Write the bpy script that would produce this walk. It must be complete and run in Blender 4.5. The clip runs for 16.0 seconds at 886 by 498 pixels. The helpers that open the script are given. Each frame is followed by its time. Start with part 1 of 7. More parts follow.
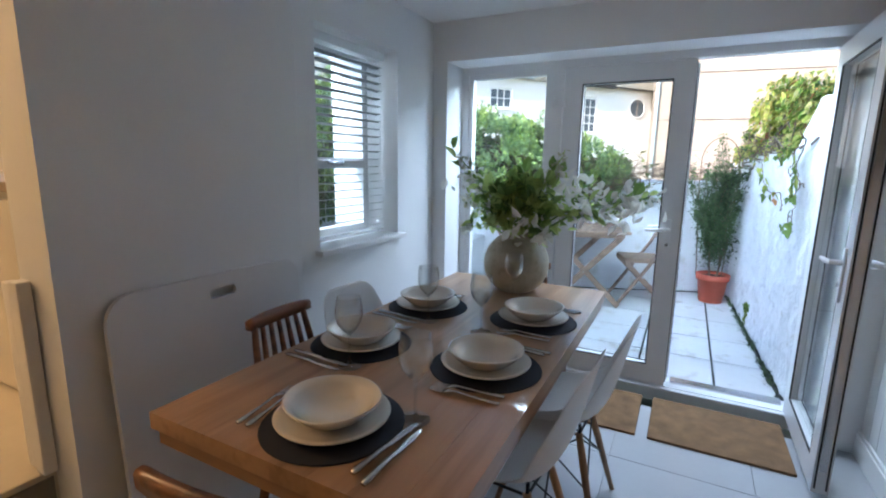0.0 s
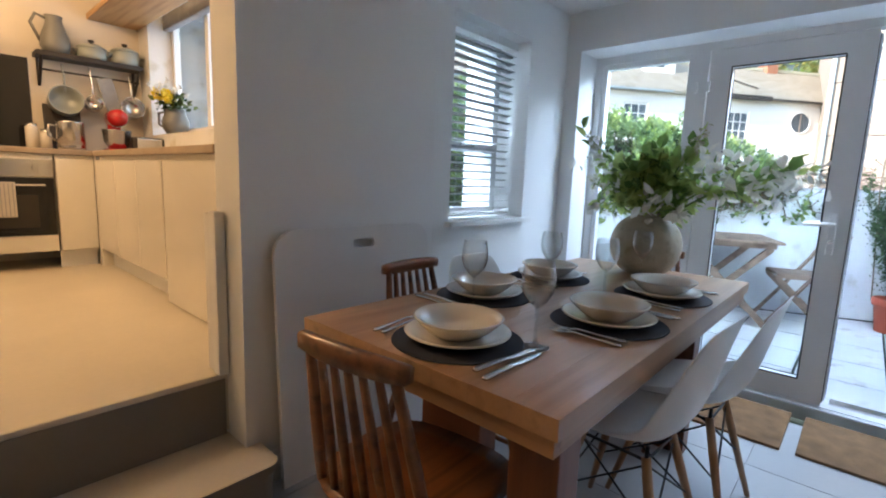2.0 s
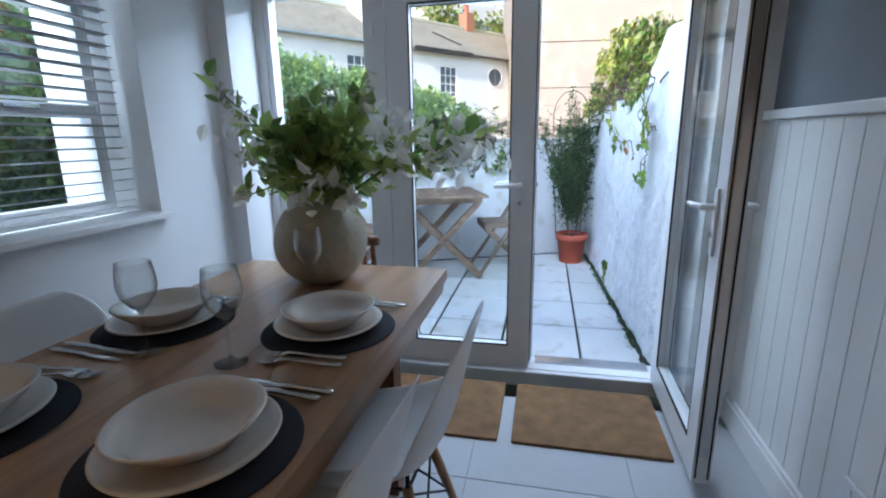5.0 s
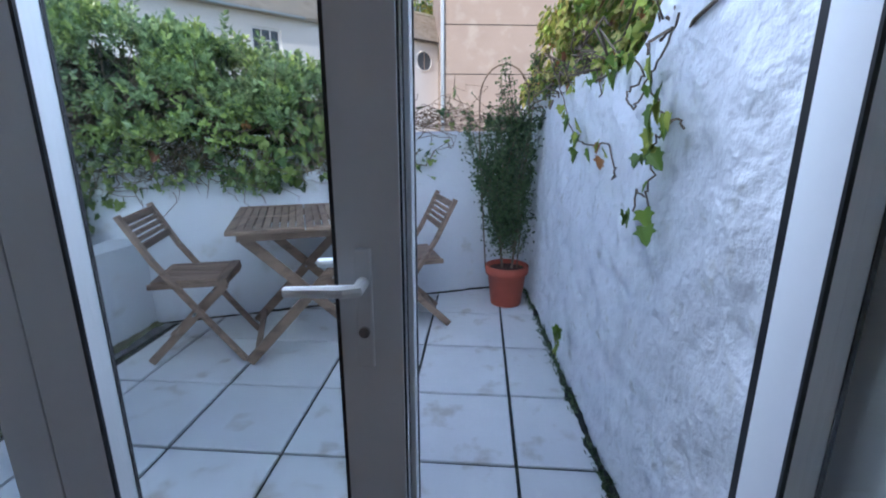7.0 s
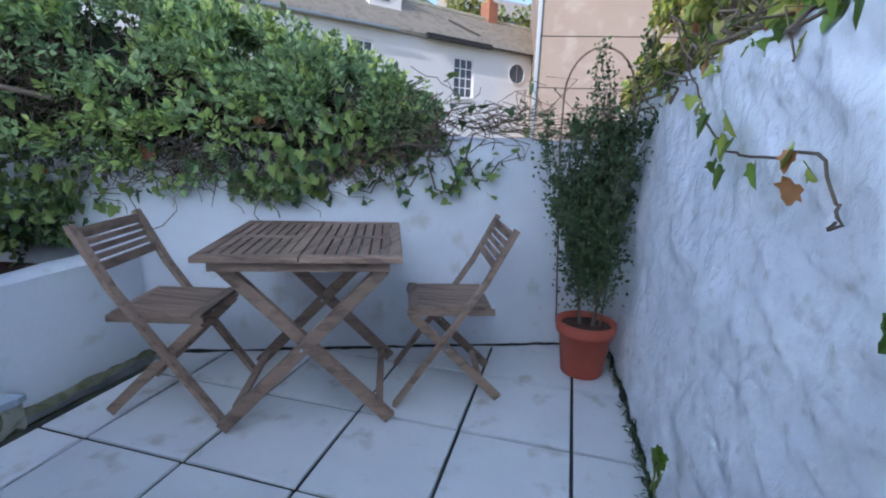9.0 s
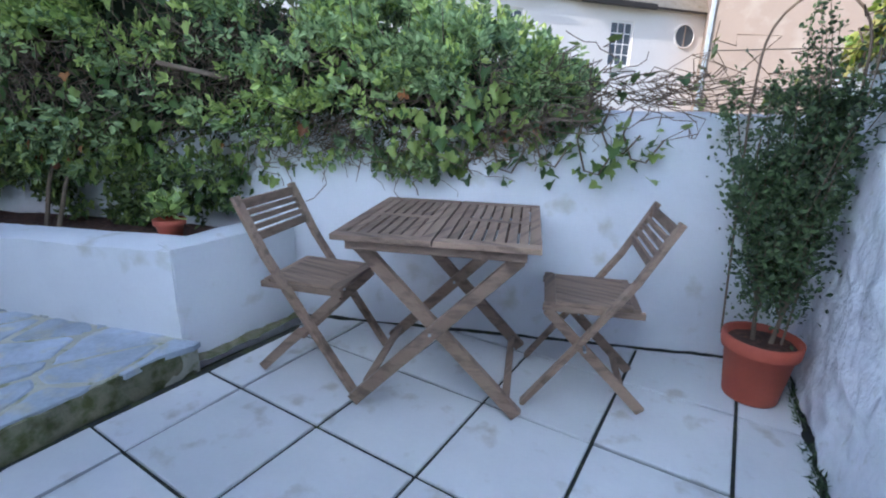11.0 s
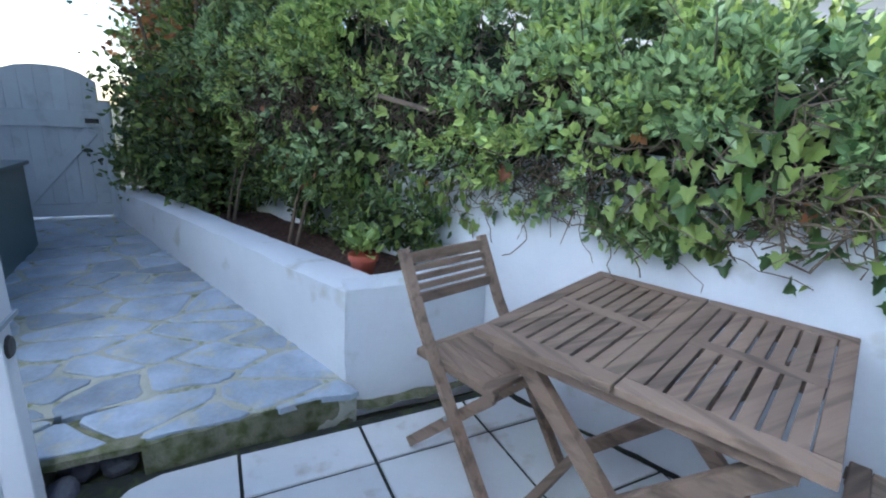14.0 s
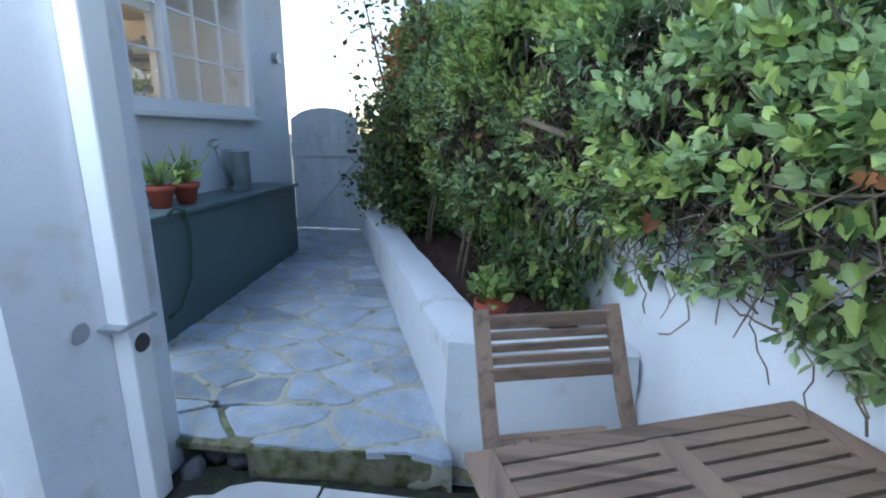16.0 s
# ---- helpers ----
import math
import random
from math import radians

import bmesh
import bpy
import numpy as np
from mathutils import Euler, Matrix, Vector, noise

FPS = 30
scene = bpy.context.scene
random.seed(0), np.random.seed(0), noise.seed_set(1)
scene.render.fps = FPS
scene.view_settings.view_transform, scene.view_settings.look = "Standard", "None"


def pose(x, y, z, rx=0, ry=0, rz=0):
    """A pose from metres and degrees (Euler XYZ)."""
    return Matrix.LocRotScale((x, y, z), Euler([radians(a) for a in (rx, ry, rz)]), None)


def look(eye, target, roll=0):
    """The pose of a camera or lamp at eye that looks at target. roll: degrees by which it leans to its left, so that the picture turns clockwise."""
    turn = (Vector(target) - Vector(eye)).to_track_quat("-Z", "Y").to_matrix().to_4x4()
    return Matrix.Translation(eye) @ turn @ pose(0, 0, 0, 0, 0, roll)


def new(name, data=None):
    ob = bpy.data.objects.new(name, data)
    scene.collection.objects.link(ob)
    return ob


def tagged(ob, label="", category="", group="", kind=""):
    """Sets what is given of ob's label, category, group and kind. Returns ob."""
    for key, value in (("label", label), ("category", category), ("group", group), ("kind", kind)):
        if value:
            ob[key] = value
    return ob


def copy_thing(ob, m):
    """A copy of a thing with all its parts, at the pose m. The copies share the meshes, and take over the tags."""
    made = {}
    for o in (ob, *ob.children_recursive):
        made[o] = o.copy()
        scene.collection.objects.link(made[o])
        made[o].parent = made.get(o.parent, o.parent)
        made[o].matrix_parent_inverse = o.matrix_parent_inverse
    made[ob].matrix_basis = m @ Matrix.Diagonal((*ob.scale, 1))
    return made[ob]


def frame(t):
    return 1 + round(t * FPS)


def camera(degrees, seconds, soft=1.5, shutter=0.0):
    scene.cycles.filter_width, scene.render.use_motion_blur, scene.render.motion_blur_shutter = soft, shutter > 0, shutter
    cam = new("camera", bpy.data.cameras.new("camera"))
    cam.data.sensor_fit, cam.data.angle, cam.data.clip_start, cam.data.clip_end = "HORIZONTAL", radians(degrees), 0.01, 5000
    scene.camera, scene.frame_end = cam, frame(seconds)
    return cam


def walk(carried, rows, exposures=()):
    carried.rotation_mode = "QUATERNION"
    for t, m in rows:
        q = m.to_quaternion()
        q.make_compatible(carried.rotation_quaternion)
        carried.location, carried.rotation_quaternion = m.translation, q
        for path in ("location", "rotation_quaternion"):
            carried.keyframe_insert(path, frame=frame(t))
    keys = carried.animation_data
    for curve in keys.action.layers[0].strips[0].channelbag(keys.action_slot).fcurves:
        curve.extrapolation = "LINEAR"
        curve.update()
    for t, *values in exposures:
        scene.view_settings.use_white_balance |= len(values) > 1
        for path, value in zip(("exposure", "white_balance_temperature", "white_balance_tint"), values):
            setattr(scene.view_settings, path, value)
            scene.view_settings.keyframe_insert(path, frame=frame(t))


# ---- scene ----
cam = camera(86.85, 16.0, soft=2.0)
PATH = [
    (0, (1.529, -2.969, 1.382), (0.629, -1.221, 1.018), 0.9),
    (0.5, (1.564, -2.98, 1.311), (0.533, -1.306, 0.947), 2.4),
    (1, (1.585, -3.006, 1.248), (0.385, -1.43, 0.975), 2.0),
    (1.5, (1.579, -3.042, 1.202), (0.289, -1.536, 0.941), 2.0),
    (2, (1.572, -3.068, 1.171), (0.252, -1.595, 0.878), 2.1),
    (2.5, (1.581, -3.086, 1.143), (0.261, -1.631, 0.767), 2.3),
    (3, (1.59, -3.089, 1.133), (0.31, -1.617, 0.69), 2.0),
    (3.5, (1.596, -3.07, 1.148), (0.389, -1.544, 0.685), 1.4),
    (4, (1.564, -2.898, 1.191), (0.638, -1.187, 0.727), 0.3),
    (4.5, (1.497, -2.593, 1.225), (0.904, -0.736, 0.777), -0.7),
    (5.75, (1.7, -1.72, 1.26), (1.36, 0.23, 0.77), -0.3),
    (7, (1.647, -0.693, 1.275), (1.498, 1.234, 0.761), -0.0),
    (7.5, (1.66, -0.428, 1.266), (1.574, 1.513, 0.794), 0.2),
    (8, (1.702, -0.205, 1.314), (1.553, 1.736, 0.855), 2.4),
    (8.5, (1.717, -0.019, 1.276), (1.445, 1.918, 0.859), 2.8),
    (9, (1.707, 0.154, 1.208), (1.212, 2.037, 0.749), 2.0),
    (10.25, (1.665, 0.28, 1.213), (0.82, 2.0, 0.69), 1.6),
    (11.5, (1.608, 0.369, 1.23), (0.426, 1.876, 0.655), 1.6),
    (12, (1.587, 0.478, 1.25), (0.168, 1.806, 0.778), 3.0),
    (12.5, (1.576, 0.58, 1.257), (0.045, 1.775, 0.781), 3.0),
    (13, (1.546, 0.681, 1.268), (-0.115, 1.689, 0.795), 3.4),
    (13.5, (1.474, 0.808, 1.283), (-0.223, 1.753, 0.805), 3.5),
    (14, (1.391, 0.929, 1.304), (-0.337, 1.783, 0.769), 2.8),
    (14.5, (1.357, 1.099, 1.321), (-0.477, 1.654, 0.747), 2.3),
    (15, (1.328, 1.286, 1.352), (-0.58, 1.48, 0.784), 1.7),
    (15.5, (1.213, 1.46, 1.347), (-0.72, 1.468, 0.835), 0.6),
    (16, (1.132, 1.612, 1.344), (-0.794, 1.366, 0.861), 0.6),
]
walk(cam, [(t, look(eye, target, roll)) for t, eye, target, roll in PATH],
     [(0, 2.05, 5950, 12), (1.5, 2.2, 5950, 12), (3.5, 2.3, 5900, 12), (4.5, 2.0, 5900, 12), (7, 0.8, 5700, 18), (9, 0.72, 5700, 18), (12.5, 1.36, 5950, 17), (16, 1.3, 5950, 13)])

# ---- light ----
SUN_EL, SUN_AZ = 27.0, 205.0   # elevation; compass bearing from +y, clockwise
world = bpy.data.worlds.new("sky")
scene.world = world
world.use_nodes = True
wn = world.node_tree
sky = wn.nodes.new("ShaderNodeTexSky")
sky.sky_type = "NISHITA"
sky.sun_disc = False
sky.sun_elevation = radians(SUN_EL)
sky.sun_rotation = radians(SUN_AZ)
wn.links.new(sky.outputs[0], wn.nodes["Background"].inputs[0])
wn.nodes["Background"].inputs[1].default_value = 0.15
sun = new("sun", bpy.data.lights.new("sun", "SUN"))
sun.data.energy, sun.data.angle, sun.data.color = 2.0, radians(0.5), (1.0, 0.93, 0.82)
sd = Vector((math.sin(radians(SUN_AZ)) * math.cos(radians(SUN_EL)), math.cos(radians(SUN_AZ)) * math.cos(radians(SUN_EL)), math.sin(radians(SUN_EL))))
sun.matrix_world = look(sd * 40, (0, 0, 0))


def lamp(name, kind, at, energy, color, size=0.2):
    d = bpy.data.lights.new(name, kind)
    d.energy, d.color = energy, color
    if kind == "AREA":
        d.size = size
    else:
        d.shadow_soft_size = size
    ob = new(name, d)
    ob.location = at
    return ob


# the open sky's light at the patio doors
sky_lamp = lamp("sky_at_doors", "AREA", (1.15, 0.42, 2.28), 48, (0.72, 0.86, 1.0), 1.9)
sky_lamp.data.shape, sky_lamp.data.size_y = "RECTANGLE", 0.42
sky_lamp.matrix_world = look((1.15, 0.42, 2.28), (1.15, -1.58, 1.8))
# daylight at the dining window and the kitchen window
window_lamp = lamp("sky_at_window", "AREA", (-0.68, -0.94, 2.28), 13, (0.78, 0.9, 1.0), 0.7)
window_lamp.data.shape, window_lamp.data.size_y = "RECTANGLE", 0.3
window_lamp.matrix_world = look((-0.68, -0.94, 2.28), (0.3, -0.94, 1.0))
kitchen_window_lamp = lamp("sky_at_kitchen_window", "AREA", (-2.35, -1.42, 1.97), 1.6, (0.9, 0.95, 1.0), 1.38)
kitchen_window_lamp.data.shape, kitchen_window_lamp.data.size_y = "RECTANGLE", 0.9
kitchen_window_lamp.matrix_world = look((-2.35, -1.42, 1.97), (-2.35, -3.0, 1.97))
# the kitchen's ceiling lights
lamp("kitchen_light", "POINT", (-1.5, -3.0, 2.5), 9.0, (1.0, 0.58, 0.24), 0.12)
lamp("kitchen_light", "POINT", (-2.4, -3.4, 2.5), 7.5, (1.0, 0.58, 0.24), 0.12)

# ---- builders ----
from itertools import product


def mesh_of(name, bm, smooth=False):
    me = bpy.data.meshes.new(name)
    bmesh.ops.recalc_face_normals(bm, faces=bm.faces)
    bm.to_mesh(me)
    bm.free()
    if smooth:
        for p in me.polygons:
            p.use_smooth = True
    return me


def part(name, bm, material, parent=None, label="", smooth=False, at=None):
    """One mesh object from a bmesh (or a mesh), under a thing or a part."""
    me = bm if isinstance(bm, bpy.types.Mesh) else mesh_of(name, bm, smooth)
    if material and not me.materials:
        me.materials.append(material)
    ob = new(name, me)
    if parent is not None:
        ob.parent = parent
    if at is not None:
        ob.matrix_local = at if isinstance(at, Matrix) else Matrix.Translation(at)
    if label:
        ob["label"] = label
    return ob


def thing(name, m, label, category, group="", kind=""):
    ob = new(name)
    ob.empty_display_size = 0.1
    ob.matrix_world = m if isinstance(m, Matrix) else Matrix.Translation(m)
    return tagged(ob, label, category, group, kind)


def structure(name, bm, material, label, category, smooth=False):
    ob = tagged(part(name, bm, material, None, "", smooth), label, category, "", "structure")
    if smooth:
        ob.data.set_sharp_from_angle(angle=radians(48))
    return ob


def block(bm, x0, x1, y0, y1, z0, z1, bev=0.0, m=None):
    """A cuboid, with its edges cut off by bev."""
    vs = [bm.verts.new((x, y, z)) for x in (x0, x1) for y in (y0, y1) for z in (z0, z1)]
    fs = [bm.faces.new([vs[i] for i in q]) for q in ((0, 1, 3, 2), (4, 6, 7, 5), (0, 4, 5, 1), (2, 3, 7, 6), (0, 2, 6, 4), (1, 5, 7, 3))]
    geo = vs
    if bev:
        es = {e for f in fs for e in f.edges}
        r = bmesh.ops.bevel(bm, geom=list(es), offset=bev, segments=2, affect="EDGES", profile=0.6)
        geo = list({v for f in r["faces"] for v in f.verts} | {v for v in vs if v.is_valid})
    if m is not None:
        bmesh.ops.transform(bm, matrix=m, verts=geo)
    return bm


def cuboid(*a, **k):
    return block(bmesh.new(), *a, **k)


def bar(bm, a, b, w, t, bev=0.002, up=(0, 0, 1)):
    """A square-edged bar of width w and thickness t from a to b."""
    a, b = Vector(a), Vector(b)
    d = (b - a)
    z = d.normalized()
    x = Vector(up).cross(z)
    if x.length < 1e-4:
        x = Vector((1, 0, 0))
    x.normalize()
    y = z.cross(x)
    m = Matrix((x, y, z)).transposed().to_4x4()
    m.translation = a
    return block(bm, -w / 2, w / 2, -t / 2, t / 2, 0, d.length, bev, m)


def tube(bm, pts, r, n=8, caps=True):
    """A round rod along points; r one radius or one for each point."""
    pts = [Vector(p) for p in pts]
    rs = r if isinstance(r, (list, tuple)) else [r] * len(pts)
    rings, side = [], None
    for i, p in enumerate(pts):
        d = (pts[min(i + 1, len(pts) - 1)] - pts[max(i - 1, 0)]).normalized()
        if side is None:
            side = d.cross(Vector((0, 0, 1)) if abs(d.z) < 0.9 else Vector((1, 0, 0))).normalized()
        side = (side - d * side.dot(d)).normalized()
        up = d.cross(side)
        rings.append([bm.verts.new(p + rs[i] * (math.cos(2 * math.pi * k / n) * side + math.sin(2 * math.pi * k / n) * up)) for k in range(n)])
    for a, b in zip(rings, rings[1:]):
        for k in range(n):
            bm.faces.new((a[k], a[(k + 1) % n], b[(k + 1) % n], b[k]))
    if caps:
        bm.faces.new(rings[0][::-1])
        bm.faces.new(rings[-1])
    return bm


def lathe(bm, prof, n=32, m=None, wob=0.0):
    """A turned body from (radius, height) pairs."""
    rings = []
    for r, z in prof:
        if r < 1e-5:
            rings.append([bm.verts.new((0, 0, z))])
        else:
            rings.append([bm.verts.new((r * (1 + wob * math.sin(3 * 2 * math.pi * k / n + z * 9)) * math.cos(2 * math.pi * k / n), r * (1 + wob * math.cos(2 * 2 * math.pi * k / n)) * math.sin(2 * math.pi * k / n), z)) for k in range(n)])
    for a, b in zip(rings, rings[1:]):
        for k in range(n):
            j = (k + 1) % n
            if len(a) == 1 and len(b) == 1:
                continue
            if len(a) == 1:
                bm.faces.new((a[0], b[j], b[k]))
            elif len(b) == 1:
                bm.faces.new((a[k], a[j], b[0]))
            else:
                bm.faces.new((a[k], a[j], b[j], b[k]))
    if m is not None:
        bmesh.ops.transform(bm, matrix=m, verts=[v for ring in rings for v in ring])
    return bm


def plate_with_holes(x0, x1, z0, z1, y0, y1, holes):
    """An upright wall in x and z, from y0 to y1 thick, with rectangular holes (x0, x1, z0, z1)."""
    xs = sorted({x0, x1, *[h[0] for h in holes], *[h[1] for h in holes]})
    zs = sorted({z0, z1, *[h[2] for h in holes], *[h[3] for h in holes]})
    bm, vd = bmesh.new(), {}

    def v(x, y, z):
        k = (round(x, 4), round(y, 4), round(z, 4))
        if k not in vd:
            vd[k] = bm.verts.new(k)
        return vd[k]

    def solid(i, j):
        if i < 0 or j < 0 or i >= len(xs) - 1 or j >= len(zs) - 1:
            return False
        cx, cz = (xs[i] + xs[i + 1]) / 2, (zs[j] + zs[j + 1]) / 2
        return not any(h[0] < cx < h[1] and h[2] < cz < h[3] for h in holes)

    for i, j in product(range(len(xs) - 1), range(len(zs) - 1)):
        if not solid(i, j):
            continue
        a, b, c, d = xs[i], xs[i + 1], zs[j], zs[j + 1]
        bm.faces.new((v(a, y0, c), v(b, y0, c), v(b, y0, d), v(a, y0, d)))
        bm.faces.new((v(a, y1, c), v(a, y1, d), v(b, y1, d), v(b, y1, c)))
        for di, dj, p, q in ((-1, 0, (a, c), (a, d)), (1, 0, (b, c), (b, d)), (0, -1, (a, c), (b, c)), (0, 1, (a, d), (b, d))):
            if not solid(i + di, j + dj):
                bm.faces.new((v(p[0], y0, p[1]), v(q[0], y0, q[1]), v(q[0], y1, q[1]), v(p[0], y1, p[1])))
    return bm


def turned(bm, m):
    bmesh.ops.transform(bm, matrix=m, verts=bm.verts)
    return bm


def soup(name, verts, faces, material, smooth=False):
    me = bpy.data.meshes.new(name)
    me.from_pydata(verts, [], faces)
    me.materials.append(material)
    if smooth:
        me.polygons.foreach_set("use_smooth", [True] * len(me.polygons))
    return me


OUTLINES = {
    "oval": [(0, 0), (0.26, 0.3), (0.28, 0.62), (0, 1), (-0.28, 0.62), (-0.26, 0.3)],
    "ivy": [(0, 0), (0.22, -0.14), (0.5, -0.1), (0.44, 0.14), (0.66, 0.36), (0.4, 0.44), (0.3, 0.62), (0.26, 0.8), (0, 1.05), (-0.26, 0.8), (-0.3, 0.62), (-0.4, 0.44), (-0.66, 0.36), (-0.44, 0.14), (-0.5, -0.1), (-0.22, -0.14)],
    "needle": [(0, 0), (0.11, 0.4), (0, 1), (-0.11, 0.4)],
}


def leaves(name, spots, material, shape="oval", size=0.05, rng=None, up=0.4, spread=0.35):
    """Folded leaves at spots (place, outward direction), as one mesh."""
    rng = rng or np.random.default_rng(3)
    out = OUTLINES[shape]
    half = len(out) // 2
    V, F = [], []
    for p, d, *face in spots:
        d = Vector(d) + Vector(rng.normal(0, spread, 3)) + Vector((0, 0, up * rng.random()))
        d.normalize()
        n = Vector(face[0]) + Vector(rng.normal(0, 0.35, 3)) if face else Vector(rng.normal(0, 1, 3)) + Vector((0, 0, 0.9))
        side = d.cross(n).normalized()
        n = side.cross(d)
        s = size * (0.6 + 0.8 * rng.random())
        o = len(V)
        for a, b in out:
            lift = 0.28 * abs(a) - 0.18 * b * b
            V.append(Vector(p) + s * (a * side + b * d + lift * n))
        m = len(out)
        F.append([o + i for i in range(0, half + 1)])
        F.append([o, *[o + i for i in range(half, m)]])
    return soup(name, V, F, material)

# ---- materials ----
def material(name, color, rough=0.6, vary=0.12, scale=3.0, fine=60.0, bump=0.1, metal=0.0, second=None, stain=0.0, per_object=0.0, per_island=0.0, stretch=(1, 1, 1), depth=0.004, spec=0.5, coat=0.0):
    """Paint with broad and fine variation, stains of a second colour, relief."""
    mt = bpy.data.materials.new(name)
    mt.use_nodes = True
    nt = mt.node_tree
    b = nt.nodes["Principled BSDF"]
    add = nt.nodes.new
    link = nt.links.new
    geo = add("ShaderNodeNewGeometry")
    mp = add("ShaderNodeMapping")
    mp.inputs["Scale"].default_value = stretch
    link(geo.outputs["Position"], mp.inputs[0])
    n1, n2 = add("ShaderNodeTexNoise"), add("ShaderNodeTexNoise")
    for n, s, d in ((n1, scale, 4), (n2, fine, 3)):
        n.inputs["Scale"].default_value, n.inputs["Detail"].default_value = s, d
        link(mp.outputs[0], n.inputs["Vector"])
    mixn = add("ShaderNodeMath")
    mixn.operation = "MULTIPLY_ADD"
    mixn.inputs[1].default_value = 0.35
    link(n2.outputs[0], mixn.inputs[0])
    link(n1.outputs[0], mixn.inputs[2])
    val = add("ShaderNodeMapRange")
    val.inputs[1].default_value, val.inputs[2].default_value = 0.35, 1.0
    val.inputs[3].default_value, val.inputs[4].default_value = 1 - vary, 1 + vary
    link(mixn.outputs[0], val.inputs[0])
    last = val.outputs[0]
    for amount, src in ((per_object, "o"), (per_island, "i")):
        if amount:
            if src == "o":
                q = add("ShaderNodeObjectInfo").outputs["Random"]
            else:
                q = geo.outputs["Random Per Island"]
            mr = add("ShaderNodeMapRange")
            mr.inputs[3].default_value, mr.inputs[4].default_value = 1 - amount, 1 + amount
            link(q, mr.inputs[0])
            mu = add("ShaderNodeMath")
            mu.operation = "MULTIPLY"
            link(last, mu.inputs[0])
            link(mr.outputs[0], mu.inputs[1])
            last = mu.outputs[0]
    col = add("ShaderNodeMix")
    col.data_type = "RGBA"
    col.inputs["A"].default_value = (*color, 1)
    col.inputs["B"].default_value = (*(second or color), 1)
    if second:
        st = add("ShaderNodeMapRange")
        st.inputs[1].default_value, st.inputs[2].default_value = 0.62 - stain * 0.25, 0.72 - stain * 0.1
        n3 = add("ShaderNodeTexNoise")
        n3.inputs["Scale"].default_value, n3.inputs["Detail"].default_value = scale * 1.7, 6
        link(mp.outputs[0], n3.inputs["Vector"])
        link(n3.outputs[0], st.inputs[0])
        link(st.outputs[0], col.inputs["Factor"])
    else:
        col.inputs["Factor"].default_value = 0
    sc = add("ShaderNodeVectorMath")
    sc.operation = "SCALE"
    link(col.outputs["Result"], sc.inputs[0])
    link(last, sc.inputs["Scale"])
    link(sc.outputs[0], b.inputs["Base Color"])
    b.inputs["Roughness"].default_value = rough
    b.inputs["Metallic"].default_value = metal
    b.inputs["Specular IOR Level"].default_value = spec
    b.inputs["Coat Weight"].default_value = coat
    if bump:
        bp = add("ShaderNodeBump")
        bp.inputs["Strength"].default_value, bp.inputs["Distance"].default_value = bump, depth
        link(mixn.outputs[0], bp.inputs["Height"])
        link(bp.outputs[0], b.inputs["Normal"])
    return mt


def leaf_material(name, color, second, gloss=0.45, through_light=0.25):
    mt = bpy.data.materials.new(name)
    mt.use_nodes = True
    nt = mt.node_tree
    b = nt.nodes["Principled BSDF"]
    geo = nt.nodes.new("ShaderNodeNewGeometry")
    n = nt.nodes.new("ShaderNodeTexNoise")
    n.inputs["Scale"].default_value = 2.2
    nt.links.new(geo.outputs["Position"], n.inputs["Vector"])
    ad = nt.nodes.new("ShaderNodeMath")
    ad.operation = "MULTIPLY_ADD"
    ad.inputs[1].default_value = 0.7
    nt.links.new(geo.outputs["Random Per Island"], ad.inputs[0])
    nt.links.new(n.outputs[0], ad.inputs[2])
    r = nt.nodes.new("ShaderNodeValToRGB")
    r.color_ramp.elements[0].position, r.color_ramp.elements[0].color = 0.4, (*[c * 0.55 for c in color], 1)
    r.color_ramp.elements[1].position, r.color_ramp.elements[1].color = 1.1 / 1.2, (*second, 1)
    e = r.color_ramp.elements.new(0.68)
    e.color = (*color, 1)
    nt.links.new(ad.outputs[0], r.inputs[0])
    nt.links.new(r.outputs[0], b.inputs["Base Color"])
    b.inputs["Roughness"].default_value = gloss
    tr = nt.nodes.new("ShaderNodeBsdfTranslucent")
    nt.links.new(r.outputs[0], tr.inputs[0])
    mx = nt.nodes.new("ShaderNodeMixShader")
    mx.inputs[0].default_value = through_light
    nt.links.new(b.outputs[0], mx.inputs[1])
    nt.links.new(tr.outputs[0], mx.inputs[2])
    nt.links.new(mx.outputs[0], nt.nodes["Material Output"].inputs[0])
    return mt


def glass_material(name, tint=(1, 1, 1), rough=0.0, ior=1.45, power=4.0, base=0.035):
    """Thin clear glass: looked through, with a sheen that grows at a slant."""
    mt = bpy.data.materials.new(name)
    mt.use_nodes = True
    nt = mt.node_tree
    nt.nodes.remove(nt.nodes["Principled BSDF"])
    tr, gl, fr, mx, pw = (nt.nodes.new("ShaderNode" + k) for k in ("BsdfTransparent", "BsdfGlossy", "LayerWeight", "MixShader", "Math"))
    tr.inputs[0].default_value = (*tint, 1)
    gl.inputs["Roughness"].default_value = rough
    fr.inputs["Blend"].default_value = 0.5
    pw.operation = "MULTIPLY_ADD"
    sq = nt.nodes.new("ShaderNodeMath")
    sq.operation = "POWER"
    sq.inputs[1].default_value = power
    nt.links.new(fr.outputs["Facing"], sq.inputs[0])
    nt.links.new(sq.outputs[0], pw.inputs[0])
    pw.inputs[1].default_value, pw.inputs[2].default_value = ior - 0.9, base
    nt.links.new(pw.outputs[0], mx.inputs[0])
    nt.links.new(tr.outputs[0], mx.inputs[1])
    nt.links.new(gl.outputs[0], mx.inputs[2])
    nt.links.new(mx.outputs[0], nt.nodes["Material Output"].inputs[0])
    return mt


